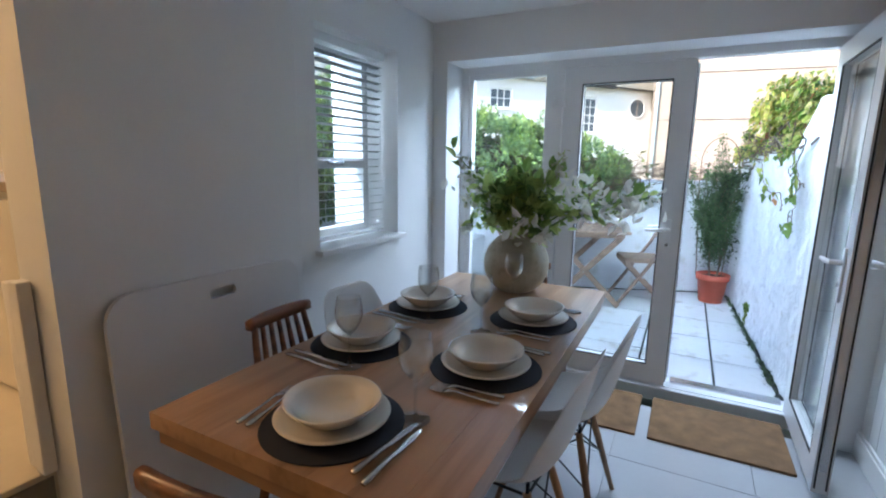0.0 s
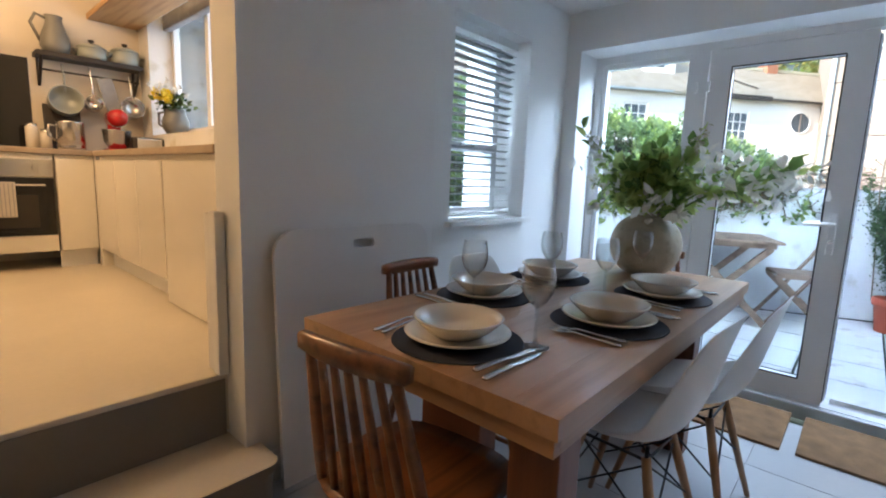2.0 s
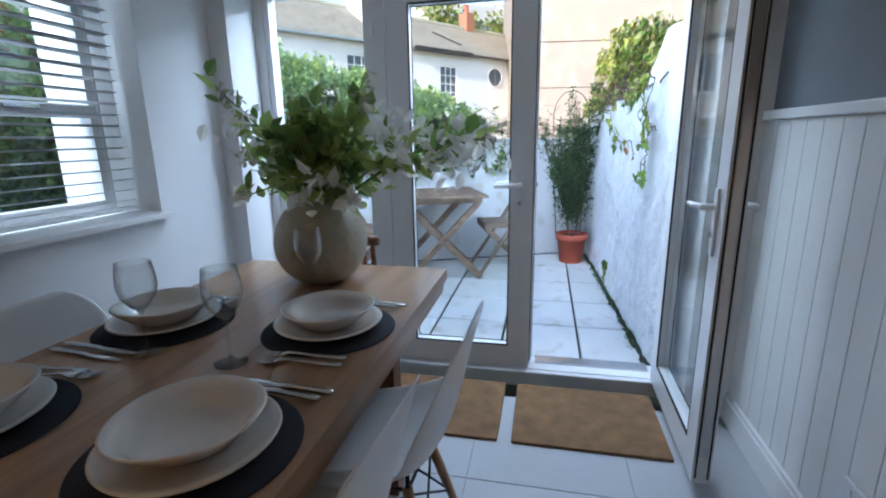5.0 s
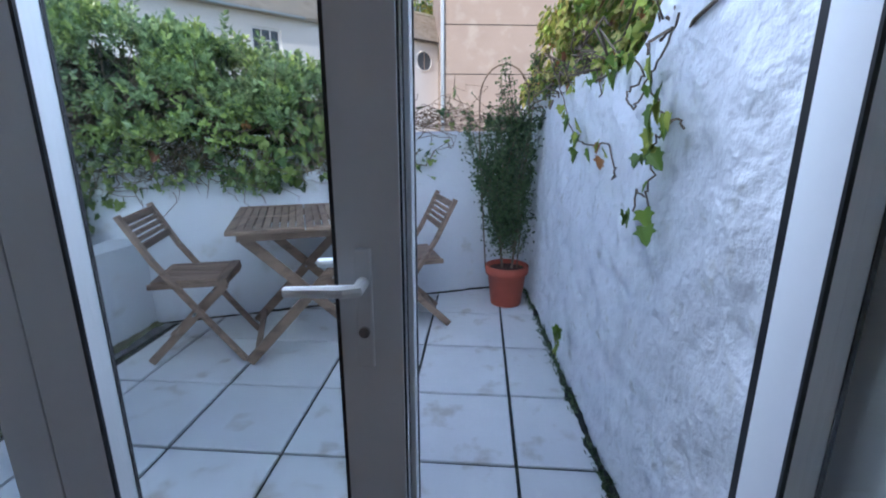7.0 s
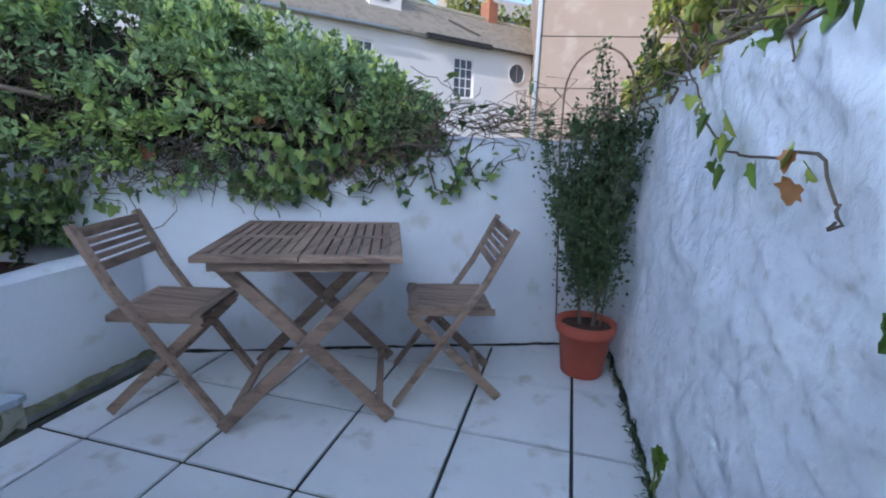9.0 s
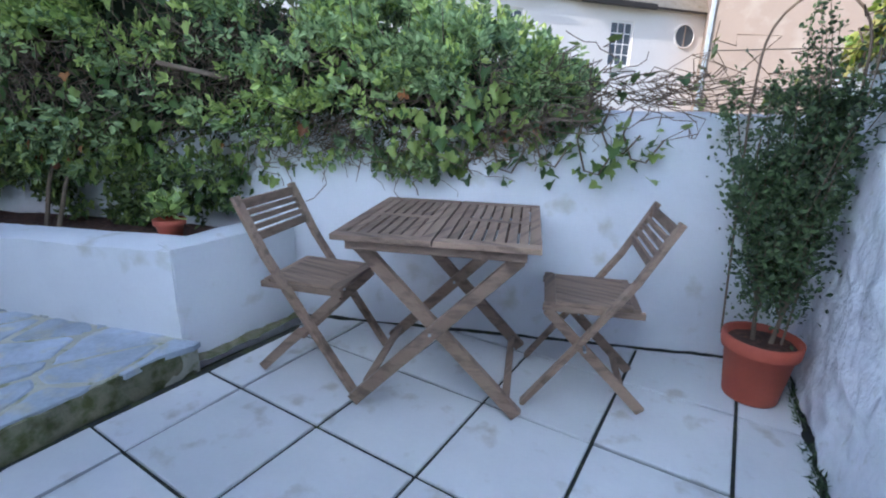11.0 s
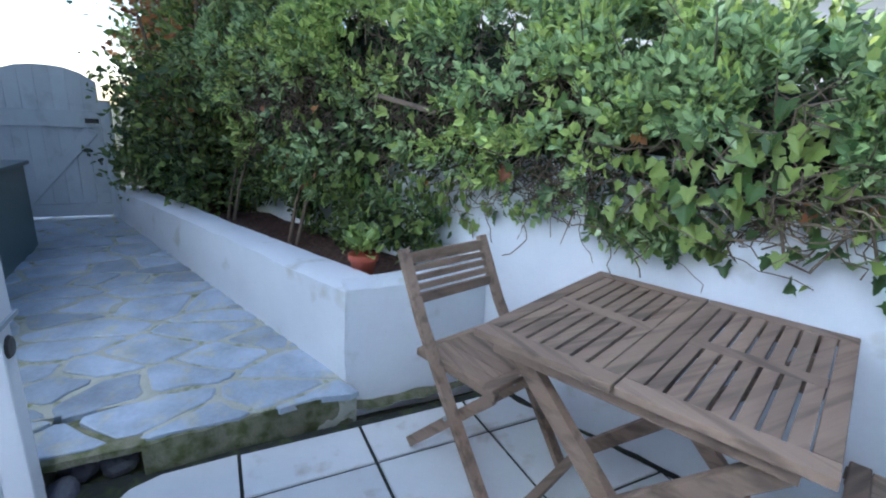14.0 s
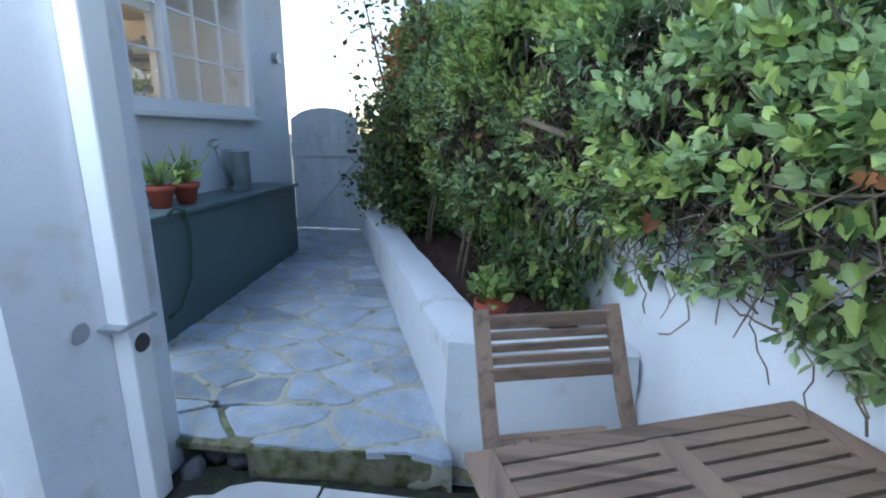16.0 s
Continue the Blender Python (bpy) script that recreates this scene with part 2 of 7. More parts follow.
def grain_material(name, light, dark, axis=1, rough=0.45, scale=6.0, per_object=0.12, bump=0.15, coat=0.0):
    """Timber with grain along an axis."""
    st = [14.0, 14.0, 14.0]
    st[axis] = 0.9
    return material(name, light, rough, 0.16, scale, scale * 9, bump, 0, dark, 0.55, per_object, 0.0, tuple(s / 6 for s in st), 0.0015, 0.45, coat)


def glow(name, color, strength):
    mt = bpy.data.materials.new(name)
    mt.use_nodes = True
    b = mt.node_tree.nodes["Principled BSDF"]
    b.inputs["Base Color"].default_value = (*color, 1)
    b.inputs["Emission Color"].default_value = (*color, 1)
    b.inputs["Emission Strength"].default_value = strength
    return mt


M_WALL = material("wall_paint", (0.83, 0.84, 0.84), 0.75, 0.035, 1.2, 130, 0.12, depth=0.002)
M_CEIL = material("ceiling_paint", (0.8, 0.8, 0.8), 0.8, 0.03, 1.0, 90, 0.06, depth=0.002)
M_GREYWALL = material("grey_wall_paint", (0.2, 0.22, 0.24), 0.75, 0.05, 1.5, 120, 0.1, depth=0.002)
M_TRIM = material("white_gloss_paint", (0.8, 0.8, 0.79), 0.35, 0.04, 2.0, 80, 0.05, depth=0.001)
M_UPVC = material("white_plastic", (0.78, 0.79, 0.8), 0.28, 0.03, 2.0, 60, 0.02, depth=0.001)
M_GASKET = material("black_rubber", (0.012, 0.012, 0.013), 0.5, 0.1, 8, 80, 0.0)
M_GLASS = glass_material("window_glass", (0.97, 0.99, 0.98), 0.0, 1.3)
M_CRYSTAL = glass_material("drinking_glass", (0.97, 0.98, 0.98), 0.0, 1.75, 2.2, 0.05)
M_TILE_IN = material("floor_tile", (0.43, 0.44, 0.45), 0.32, 0.06, 2.0, 40, 0.05, per_object=0.03, depth=0.001)
M_GROUT = material("grout", (0.35, 0.35, 0.35), 0.8, 0.1, 6, 90, 0.1)
M_KFLOOR = material("kitchen_vinyl", (0.62, 0.56, 0.46), 0.4, 0.07, 2.5, 40, 0.05, depth=0.001)
M_RISER = material("grey_riser", (0.2, 0.185, 0.165), 0.6, 0.08, 4, 70, 0.08)
M_TREAD = material("tread_vinyl", (0.55, 0.5, 0.42), 0.45, 0.08, 3, 60, 0.06)
M_OAK = grain_material("oak", (0.42, 0.25, 0.135), (0.31, 0.175, 0.09), 1, 0.34, 5, 0.07, 0.08, coat=0.2)
M_OAK_X = grain_material("oak_across", (0.36, 0.2, 0.105), (0.25, 0.13, 0.065), 0, 0.35, 5, 0.1)
# table legs: red-brown stain, darkened further for the shadow under the top
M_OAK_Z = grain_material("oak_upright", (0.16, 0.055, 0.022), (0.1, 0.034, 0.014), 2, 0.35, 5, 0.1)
M_CHAIR = grain_material("dark_elm", (0.21, 0.08, 0.028), (0.095, 0.035, 0.014), 1, 0.32, 7, 0.1, coat=0.3)
M_BEECH = grain_material("beech", (0.42, 0.24, 0.12), (0.3, 0.16, 0.075), 2, 0.4, 7, 0.1)
M_SHELL = material("white_shell", (0.78, 0.79, 0.79), 0.4, 0.02, 3, 60, 0.02, depth=0.001)
M_WIRE = material("black_wire", (0.015, 0.015, 0.016), 0.4, 0.1, 8, 60, 0.0)
M_BOARD = material("white_board_paint", (0.78, 0.78, 0.78), 0.5, 0.03, 2, 60, 0.04, depth=0.001)
M_MAT = material("coir", (0.2, 0.11, 0.05), 0.95, 0.35, 14, 260, 0.9, depth=0.006)
M_PLACEMAT = material("navy_felt", (0.018, 0.022, 0.036), 0.8, 0.2, 10, 240, 0.3, depth=0.001)
M_CHINA = material("cream_stoneware", (0.74, 0.71, 0.65), 0.22, 0.04, 8, 40, 0.05, coat=0.3)
M_STEEL = material("polished_steel", (0.62, 0.62, 0.62), 0.18, 0.05, 20, 90, 0.02, 1.0)
M_CHROME = material("brushed_steel", (0.6, 0.6, 0.6), 0.25, 0.05, 10, 90, 0.02, 1.0)
M_VASE = material("stone_vase", (0.42, 0.385, 0.29), 0.5, 0.16, 14, 90, 0.3, second=(0.33, 0.3, 0.21), stain=0.3)
M_BLIND = material("blind_slat", (0.84, 0.85, 0.85), 0.4, 0.03, 3, 40, 0.0)
bt = M_BLIND.node_tree
thin, both = bt.nodes.new("ShaderNodeBsdfTranslucent"), bt.nodes.new("ShaderNodeMixShader")
thin.inputs[0].default_value = (0.84, 0.85, 0.85, 1)
both.inputs[0].default_value = 0.5
bt.links.new(bt.nodes["Principled BSDF"].outputs[0], both.inputs[1])
bt.links.new(thin.outputs[0], both.inputs[2])
bt.links.new(both.outputs[0], bt.nodes["Material Output"].inputs[0])
M_RENDERWALL = material("white_render", (0.72, 0.74, 0.76), 0.85, 0.06, 3, 50, 0.5, second=(0.58, 0.58, 0.54), stain=0.1, depth=0.006)
M_ROUGHWALL = material("lumpy_whitewash", (0.74, 0.75, 0.77), 0.55, 0.07, 9, 34, 1.0, second=(0.62, 0.62, 0.6), stain=0.1, depth=0.026)
M_PATIO = material("patio_tile", (0.66, 0.66, 0.65), 0.55, 0.07, 4, 50, 0.15, second=(0.5, 0.47, 0.42), stain=0.18, per_object=0.05, depth=0.002)
M_JOINT = material("mossy_joint", (0.025, 0.028, 0.022), 0.95, 0.4, 10, 90, 0.4, second=(0.05, 0.06, 0.02), stain=0.4)
M_SLATE = material("slate_slab", (0.33, 0.38, 0.435), 0.4, 0.34, 6, 50, 0.5, second=(0.4, 0.4, 0.33), stain=0.35, per_object=0.28, depth=0.005)
M_MORTAR = material("mortar", (0.45, 0.44, 0.35), 0.9, 0.2, 9, 80, 0.4, second=(0.2, 0.22, 0.1), stain=0.3)
M_MOSS = material("mossy_concrete", (0.2, 0.19, 0.12), 0.95, 0.35, 9, 90, 0.9, second=(0.075, 0.09, 0.025), stain=0.8, depth=0.02)
M_TEAK = grain_material("weathered_teak", (0.29, 0.195, 0.135), (0.165, 0.11, 0.075), 1, 0.65, 7, 0.14, 0.3)
M_TERRA = material("terracotta", (0.42, 0.085, 0.045), 0.6, 0.12, 8, 90, 0.15)
M_SOIL = material("bark_mulch", (0.06, 0.028, 0.018), 0.95, 0.5, 25, 140, 1.0, second=(0.13, 0.06, 0.035), stain=0.5, depth=0.02)
M_TWIG = material("twig_bark", (0.17, 0.125, 0.085), 0.85, 0.25, 20, 90, 0.3)
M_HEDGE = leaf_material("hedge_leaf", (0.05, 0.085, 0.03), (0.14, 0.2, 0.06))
M_IVY = leaf_material("ivy_leaf", (0.07, 0.14, 0.032), (0.24, 0.32, 0.075))
M_RUST = leaf_material("russet_leaf", (0.27, 0.1, 0.04), (0.45, 0.2, 0.07))
M_SHRUB = leaf_material("shrub_leaf", (0.045, 0.085, 0.035), (0.1, 0.16, 0.06))
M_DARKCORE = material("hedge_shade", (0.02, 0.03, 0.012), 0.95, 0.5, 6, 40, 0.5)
M_GREEN_BOX = material("sage_paint", (0.1, 0.15, 0.155), 0.45, 0.06, 3, 60, 0.06)
M_GREYWOOD = material("grey_gate_paint", (0.56, 0.58, 0.58), 0.6, 0.08, 4, 60, 0.15, second=(0.45, 0.47, 0.46), stain=0.2, per_object=0.05)
M_GALV = material("galvanised", (0.42, 0.46, 0.47), 0.4, 0.12, 14, 60, 0.05, 0.8)
M_SLATEROOF = material("slate_roof", (0.42, 0.38, 0.32), 0.7, 0.2, 2, 20, 0.4, second=(0.33, 0.29, 0.22), stain=0.4)
M_FACADE = material("house_render", (0.82, 0.8, 0.77), 0.85, 0.06, 0.6, 12, 0.2)
M_BEIGE = material("beige_render", (0.36, 0.29, 0.235), 0.85, 0.08, 0.7, 12, 0.25, second=(0.42, 0.36, 0.3), stain=0.3)
M_DARKGLASS = material("far_window_glass", (0.1, 0.12, 0.14), 0.25, 0.2, 1.5, 8, 0.0, spec=0.2)
M_KUNIT = material("cream_gloss_door", (0.72, 0.69, 0.62), 0.25, 0.03, 2, 40, 0.01, coat=0.4)
M_WORKTOP = material("worktop", (0.34, 0.27, 0.2), 0.4, 0.15, 10, 90, 0.05)
M_KWALL = material("kitchen_wall", (0.68, 0.63, 0.55), 0.75, 0.04, 1.5, 90, 0.08, depth=0.002)
M_BLACK = material("black_glass", (0.01, 0.01, 0.011), 0.1, 0.1, 5, 60, 0.0)
M_IRON = material("dark_iron", (0.05, 0.045, 0.042), 0.5, 0.15, 10, 90, 0.1, 0.5)
M_PINE = grain_material("pine_shelf", (0.42, 0.26, 0.12), (0.3, 0.17, 0.07), 0, 0.5, 6)
M_SAGEPOT = material("grey_enamel", (0.3, 0.33, 0.31), 0.3, 0.06, 6, 60, 0.02)
M_RED = material("red_enamel", (0.45, 0.015, 0.015), 0.2, 0.05, 6, 60, 0.0, coat=0.5)
M_GREYJUG = material("grey_stoneware", (0.17, 0.17, 0.16), 0.4, 0.12, 9, 60, 0.1)
M_PETAL = material("white_petal", (0.8, 0.8, 0.76), 0.6, 0.05, 8, 40, 0.0)
M_LILY = leaf_material("lily_petal", (0.85, 0.84, 0.78), (0.88, 0.88, 0.84), 0.5, 0.5)
M_YELLOW = material("yellow_petal", (0.8, 0.64, 0.02), 0.6, 0.08, 8, 40, 0.0)
M_CLOTH = material("grey_cloth", (0.28, 0.29, 0.31), 0.9, 0.15, 20, 200, 0.3)
M_TOWEL = material("towel_cotton", (0.5, 0.47, 0.43), 0.95, 0.15, 20, 200, 0.4)
M_DARKSTONE = material("dark_stone", (0.1, 0.1, 0.115), 0.85, 0.3, 8, 60, 0.8, depth=0.01)
M_BULB = glow("bulb", (1.0, 0.7, 0.35), 6.0)
M_BRICK = material("chimney_brick", (0.33, 0.15, 0.09), 0.85, 0.25, 6, 40, 0.4)
M_FARBLUE = material("blue_grey_render", (0.3, 0.34, 0.42), 0.85, 0.08, 0.5, 10, 0.1)
M_GRASS = material("rough_ground", (0.1, 0.11, 0.06), 0.95, 0.3, 1.5, 20, 0.5, second=(0.16, 0.14, 0.1), stain=0.5)

# ---- the house ----
CEIL, KF, KCEIL = 2.25, 0.42, 2.95
RX = 2.42                      # the dining room's east wall
QUARTER = pose(0, 0, 0, 0, 0, 90)

structure("wall_west_jamb", cuboid(-0.19, 0, -2.35, -1.4005, -0.2, KCEIL), M_WALL, "white plaster wall beside the kitchen opening", "wall")
structure("wall_west", turned(plate_with_holes(-1.4, -0.17, -0.2, KCEIL, 0, 0.48, [(-1.28, -0.6, 0.93, 1.99)]), QUARTER), M_WALL, "white painted plaster wall with a deep window opening", "wall")
structure("wall_north_outer", plate_with_holes(-0.48, RX + 0.25, -0.2, 3.0, 0.0715, 0.27, [(0.1, RX + 0.3, -0.25, 2.01)]), M_RENDERWALL, "white rendered outer face of the house", "wall")
structure("wall_north", plate_with_holes(-0.48, RX + 0.25, -0.2, 3.0, -0.17, 0.0705, [(0.1, 2.22, -0.25, 2.01)]), M_WALL, "white plaster wall around the patio doors", "wall")
structure("wall_east", cuboid(RX, RX + 0.25, -5.6, -0.17, -0.2, KCEIL), M_GREYWALL, "grey painted wall above white panelling", "wall")
structure("wall_south", cuboid(-3.6, RX + 0.25, -5.8, -5.6, -0.2, KCEIL), M_WALL, "plain white painted end wall", "wall")
structure("wall_lintel", cuboid(-0.19, 0, -5.6, -2.35, CEIL, KCEIL), M_WALL, "white plaster above the kitchen opening", "wall")
structure("ceiling", cuboid(0, RX, -5.6, -0.17, CEIL, CEIL + 0.12), M_CEIL, "flat white painted ceiling", "ceiling")
structure("ceiling_kitchen", cuboid(-3.6, -0.19, -5.6, -1.6, KCEIL, KCEIL + 0.12), M_CEIL, "flat cream painted kitchen ceiling", "ceiling")
structure("wall_kitchen_west", cuboid(-3.6, -3.35, -5.6, -1.68, -0.2, KCEIL), M_KWALL, "cream painted kitchen wall", "wall")
kw = plate_with_holes(-3.85, -1.1, -0.2, KCEIL, -1.68, -0.72, [(-3.1, -1.6, 1.46, 2.5)])
structure("wall_kitchen_north", kw, M_RENDERWALL, "thick white rendered kitchen wall with a window", "wall")
structure("wall_kitchen_recess", cuboid(-1.1, -0.19, -1.68, -1.405, -0.2, KCEIL), M_RENDERWALL, "white rendered wall beside the dining window", "wall")
# unseen plain block, added and sized to keep the sun off the yard
structure("wall_sun_block", cuboid(-7, 7, -9, -5.8, -0.2, 6.35), M_FACADE, "unseen block for the house's upper storeys, shading the yard", "wall")
panelling = structure("wall_panelling", cuboid(RX - 0.014, RX - 0.002, -5.6, -0.172, 0.12, 1.29), M_TRIM, "white painted tongue and groove panelling with a top rail", "panelling")
PANEL_BOARD = mesh_of("board", cuboid(-0.006, 0.0, -0.0485, 0.0485, 0.125, 1.285, 0.002))
PANEL_BOARD.materials.append(M_TRIM)
for i in range(54):
    part("board", PANEL_BOARD, None, panelling, "", False, (RX - 0.015, -0.222 - i * 0.1, 0))
part("top_rail", cuboid(RX - 0.036, RX - 0.004, -5.6, -0.172, 1.2905, 1.325, 0.006), M_TRIM, panelling)
bm = bmesh.new()
for a in ((RX - 0.04, RX - 0.022, -5.6, -0.172, 0, 0.11), (RX - 0.034, RX - 0.022, -5.6, -0.172, 0.11, 0.13), (0.002, 0.018, -2.28, -0.19, 0, 0.1), (0.002, 0.013, -2.28, -0.19, 0.1, 0.125)):
    block(bm, *a, 0.003)
structure("baseboard", bm, M_TRIM, "white gloss skirting board with a moulded top", "skirting")

# floors
structure("floor", cuboid(-0.1, RX, -5.6, -0.17, -0.2, -0.006), M_GROUT, "pale grey tiled dining room floor", "floor")
structure("floor_kitchen", cuboid(-3.35, -0.144, -5.6, -1.68, 0.19, KF, 0.006), M_KFLOOR, "cream vinyl kitchen floor", "floor")
bm = bmesh.new()
block(bm, -0.152, -0.14, -5.6, -2.36, 0.17, KF - 0.02)
structure("trim_riser_upper", bm, M_RISER, "grey painted upper stair riser", "step")
bm = bmesh.new()
prof = [(-0.15, -5.6), (0.17, -5.6)] + [(0.17 - 0.05 + 0.05 * math.cos(a), -2.35 + 0.05 * math.sin(a)) for a in [i * math.pi / 12 for i in range(7)]] + [(0.003, -2.3), (0.003, -2.352), (-0.15, -2.352)]
for z0, z1, g in ((0.0, 0.15, -0.012), (0.15, 0.178, 0.0)):
    lo = [bm.verts.new((x + (g if x > 0.02 else 0), y + (g if y > -2.4 and x > 0.02 else 0), z0)) for x, y in prof]
    hi = [bm.verts.new((x + (g if x > 0.02 else 0), y + (g if y > -2.4 and x > 0.02 else 0), z1)) for x, y in prof]
    bm.faces.new(hi)
    bm.faces.new(lo[::-1])
    for i in range(len(prof)):
        j = (i + 1) % len(prof)
        bm.faces.new((lo[i], lo[j], hi[j], hi[i]))
step = structure("step_lower", bm, M_RISER, "grey step with a pale vinyl tread", "step")
step.data.materials.append(M_TREAD)
for p in step.data.polygons:
    if p.center.z > 0.14 and (abs(p.normal.z) > 0.5):
        p.material_index = 1
bm = bmesh.new()
block(bm, -0.17, -0.115, -2.39, -2.353, KF + 0.004, 1.03, 0.006)
block(bm, -0.23, -0.185, -2.383, -2.353, KF + 0.004, 1.02, 0.006)
structure("trim_gate_strips", bm, M_TRIM, "two white painted upright strips on the jamb", "trim")
# dining window
win = structure("window_1", turned(plate_with_holes(-1.26, -0.62, 0.965, 1.98, 0.2, 0.26, [(-1.21, -0.67, 1.39, 1.93), (-1.21, -0.67, 1.015, 1.34)]), QUARTER), M_UPVC, "white plastic sash window over the table", "window")
for z0, z1 in ((1.39, 1.93), (1.015, 1.34)):
    q = part("pane", cuboid(-0.235, -0.229, -1.212, -0.668, z0 - 0.002, z1 + 0.002), M_GLASS, win)
    q.visible_shadow = False
part("meeting_rail", cuboid(-0.198, -0.185, -1.23, -0.65, 1.345, 1.385, 0.004), M_UPVC, win)
part("window_sill", cuboid(-0.2, 0.045, -1.315, -0.565, 0.935, 0.962, 0.006), M_TRIM, win, "white painted window board")
part("stay", cuboid(-0.185, -0.17, -1.0, -0.88, 1.365, 1.38, 0.004), M_STEEL, win)

# ---- patio doors ----
def leaf_bm(w, h, st=0.1, t=0.06):
    return plate_with_holes(0, w, 0, h, -t / 2, t / 2, [(st, w - st, 0.12, h - 0.1)])


door_frame = structure("door_frame", plate_with_holes(0.1, 2.22, 0.0, 2.01, 0.0, 0.07, [(0.15, 0.7, 0.05, 1.96), (0.79, 2.168, 0.04, 1.965)]), M_UPVC, "white plastic frame of the patio doors", "door frame")
sl = part("fixed_panel", turned(plate_with_holes(0.0, 0.55, 0, 1.91, -0.025, 0.025, [(0.03, 0.53, 0.06, 1.88)]), Matrix.Translation((0.15, 0.032, 0.05))), M_UPVC, door_frame)
q = part("pane", cuboid(0.178, 0.692, 0.03, 0.036, 0.105, 1.932), M_GLASS, door_frame)
q.visible_shadow = False
q = part("threshold", cuboid(0.15, 2.168, -0.03, 0.16, -0.05, 0.035, 0.008), M_UPVC, door_frame, "white plastic threshold")
part("drain_bar", cuboid(1.55, 2.13, 0.075, 0.15, 0.036, 0.05, 0.003), M_CHROME, door_frame, "aluminium sill bar")


def door(name, m, w, label, st):
    d = thing(name, m, label, "door", "", "structure")
    h = 1.915
    part("leaf", leaf_bm(w, h, st), M_UPVC, d)
    q = part("pane", cuboid(st - 0.002, w - st + 0.002, -0.012, 0.012, 0.118, h - 0.098), M_GLASS, d)
    q.visible_shadow = False
    bm = bmesh.new()
    for y in (-0.0315, 0.0315):
        for a, b in (((st, 0.12), (w - st, 0.12)), ((st, h - 0.1), (w - st, h - 0.1)), ((st, 0.12), (st, h - 0.1)), ((w - st, 0.12), (w - st, h - 0.1))):
            bar(bm, (a[0], y * 0.85, a[1]), (b[0], y * 0.85, b[1]), 0.007, 0.007, 0)
    part("gasket", bm, M_GASKET, d, "black rubber glazing seal")
    bm = bmesh.new()
    for y in (-0.02, 0.02):
        block(bm, w + 0.0005, w + 0.004, y - 0.003, y + 0.003, 0.02, h - 0.02)
    part("edge_seal", bm, M_GASKET, d, "black edge seal")
    part("lock_strip", cuboid(w, w + 0.003, -0.014, 0.014, 0.1, h - 0.1), M_CHROME, d, "steel lock strip")
    hx = w - 0.064
    for y, s in ((-0.03, -1), (0.03, 1)):
        hd = part("handle", cuboid(hx - 0.015, hx + 0.015, min(y, y + s * 0.01), max(y, y + s * 0.01), 0.81, 1.03, 0.004), M_UPVC, d, "white lever handle on a long plate")
        bm = bmesh.new()
        tube(bm, [(hx, y + s * 0.008, 0.97), (hx, y + s * 0.05, 0.97), (hx - 0.02, y + s * 0.056, 0.97), (hx - 0.12, y + s * 0.054, 0.966)], [0.011, 0.011, 0.011, 0.009], 10)
        part("lever", bm, M_TRIM, hd)
        bm = bmesh.new()
        tube(bm, [(hx, y + s * 0.008, 0.88), (hx, y + s * 0.016, 0.88)], 0.01, 10)
        part("lock_cylinder", bm, M_STEEL, hd)
    return d


door_frame.location.y = 0.06
shut = door("door_1", pose(0.797, 0.088, 0.045), 0.72, "closed white plastic glazed patio door", 0.113)
part("meeting_stile", cuboid(0.698, 0.7325, 0.0325, 0.067, 0.01, 1.905, 0.003), M_UPVC, shut, "white cover strip along the free edge")
part("weather_strip", cuboid(0.7155, 0.7345, 0.0675, 0.077, 0.02, 1.895, 0.002), M_GASKET, shut, "black rubber seal")
# the open leaf turns into the room on its east hinge
door("door_2", Matrix.Translation((2.185, 0.055, 0.045)) @ pose(0, 0, 0, 0, 0, -91) @ Matrix.Translation((0, -0.03, 0)), 0.75, "open white plastic glazed patio door", 0.1)
bm = bmesh.new()
for z in (0.3, 1.0, 1.7):
    tube(bm, [(2.18, -0.012, z), (2.18, -0.012, z + 0.1)], 0.01, 10)
bm_g = cuboid(2.156, 2.168, 0.045, 0.068, 0.04, 1.962, 0.002)
part("seal", bm_g, M_GASKET, door_frame, "black rubber seal on the jamb")
part("hinge", bm, M_UPVC, door_frame)
bm = bmesh.new()
for x in (0.735, 0.8):
    block(bm, x - 0.009, x + 0.009, -0.02, -0.004, 1.73, 1.79, 0.004)
part("restrictor", bm, M_UPVC, door_frame, "small white catch")

# ---- outside: ground, walls ----
bm = bmesh.new()
bmesh.ops.create_grid(bm, x_segments=40, y_segments=40, size=220, matrix=Matrix.Translation((0, 0, -0.14)))
structure("ground", bm, M_GRASS, "rough earth beyond the yard", "ground")
structure("patio", cuboid(-0.46, 2.3, 0.27, 3.4, -0.13, -0.072), M_JOINT, "dark mossy joints under the patio tiles", "patio")

SL = 0.405                       # the slant of the garden's walls


def wall_line(x):                # front of the back wall
    return 2.375 + SL * x


ANG = math.degrees(math.atan(SL))


def lumpy(bm, amp, scale, seed):
    for v in bm.verts:
        n = noise.noise_vector(v.co * scale + Vector((seed, 0, 0))) + 0.5 * noise.noise_vector(v.co * scale * 2.6)
        v.co += n * amp


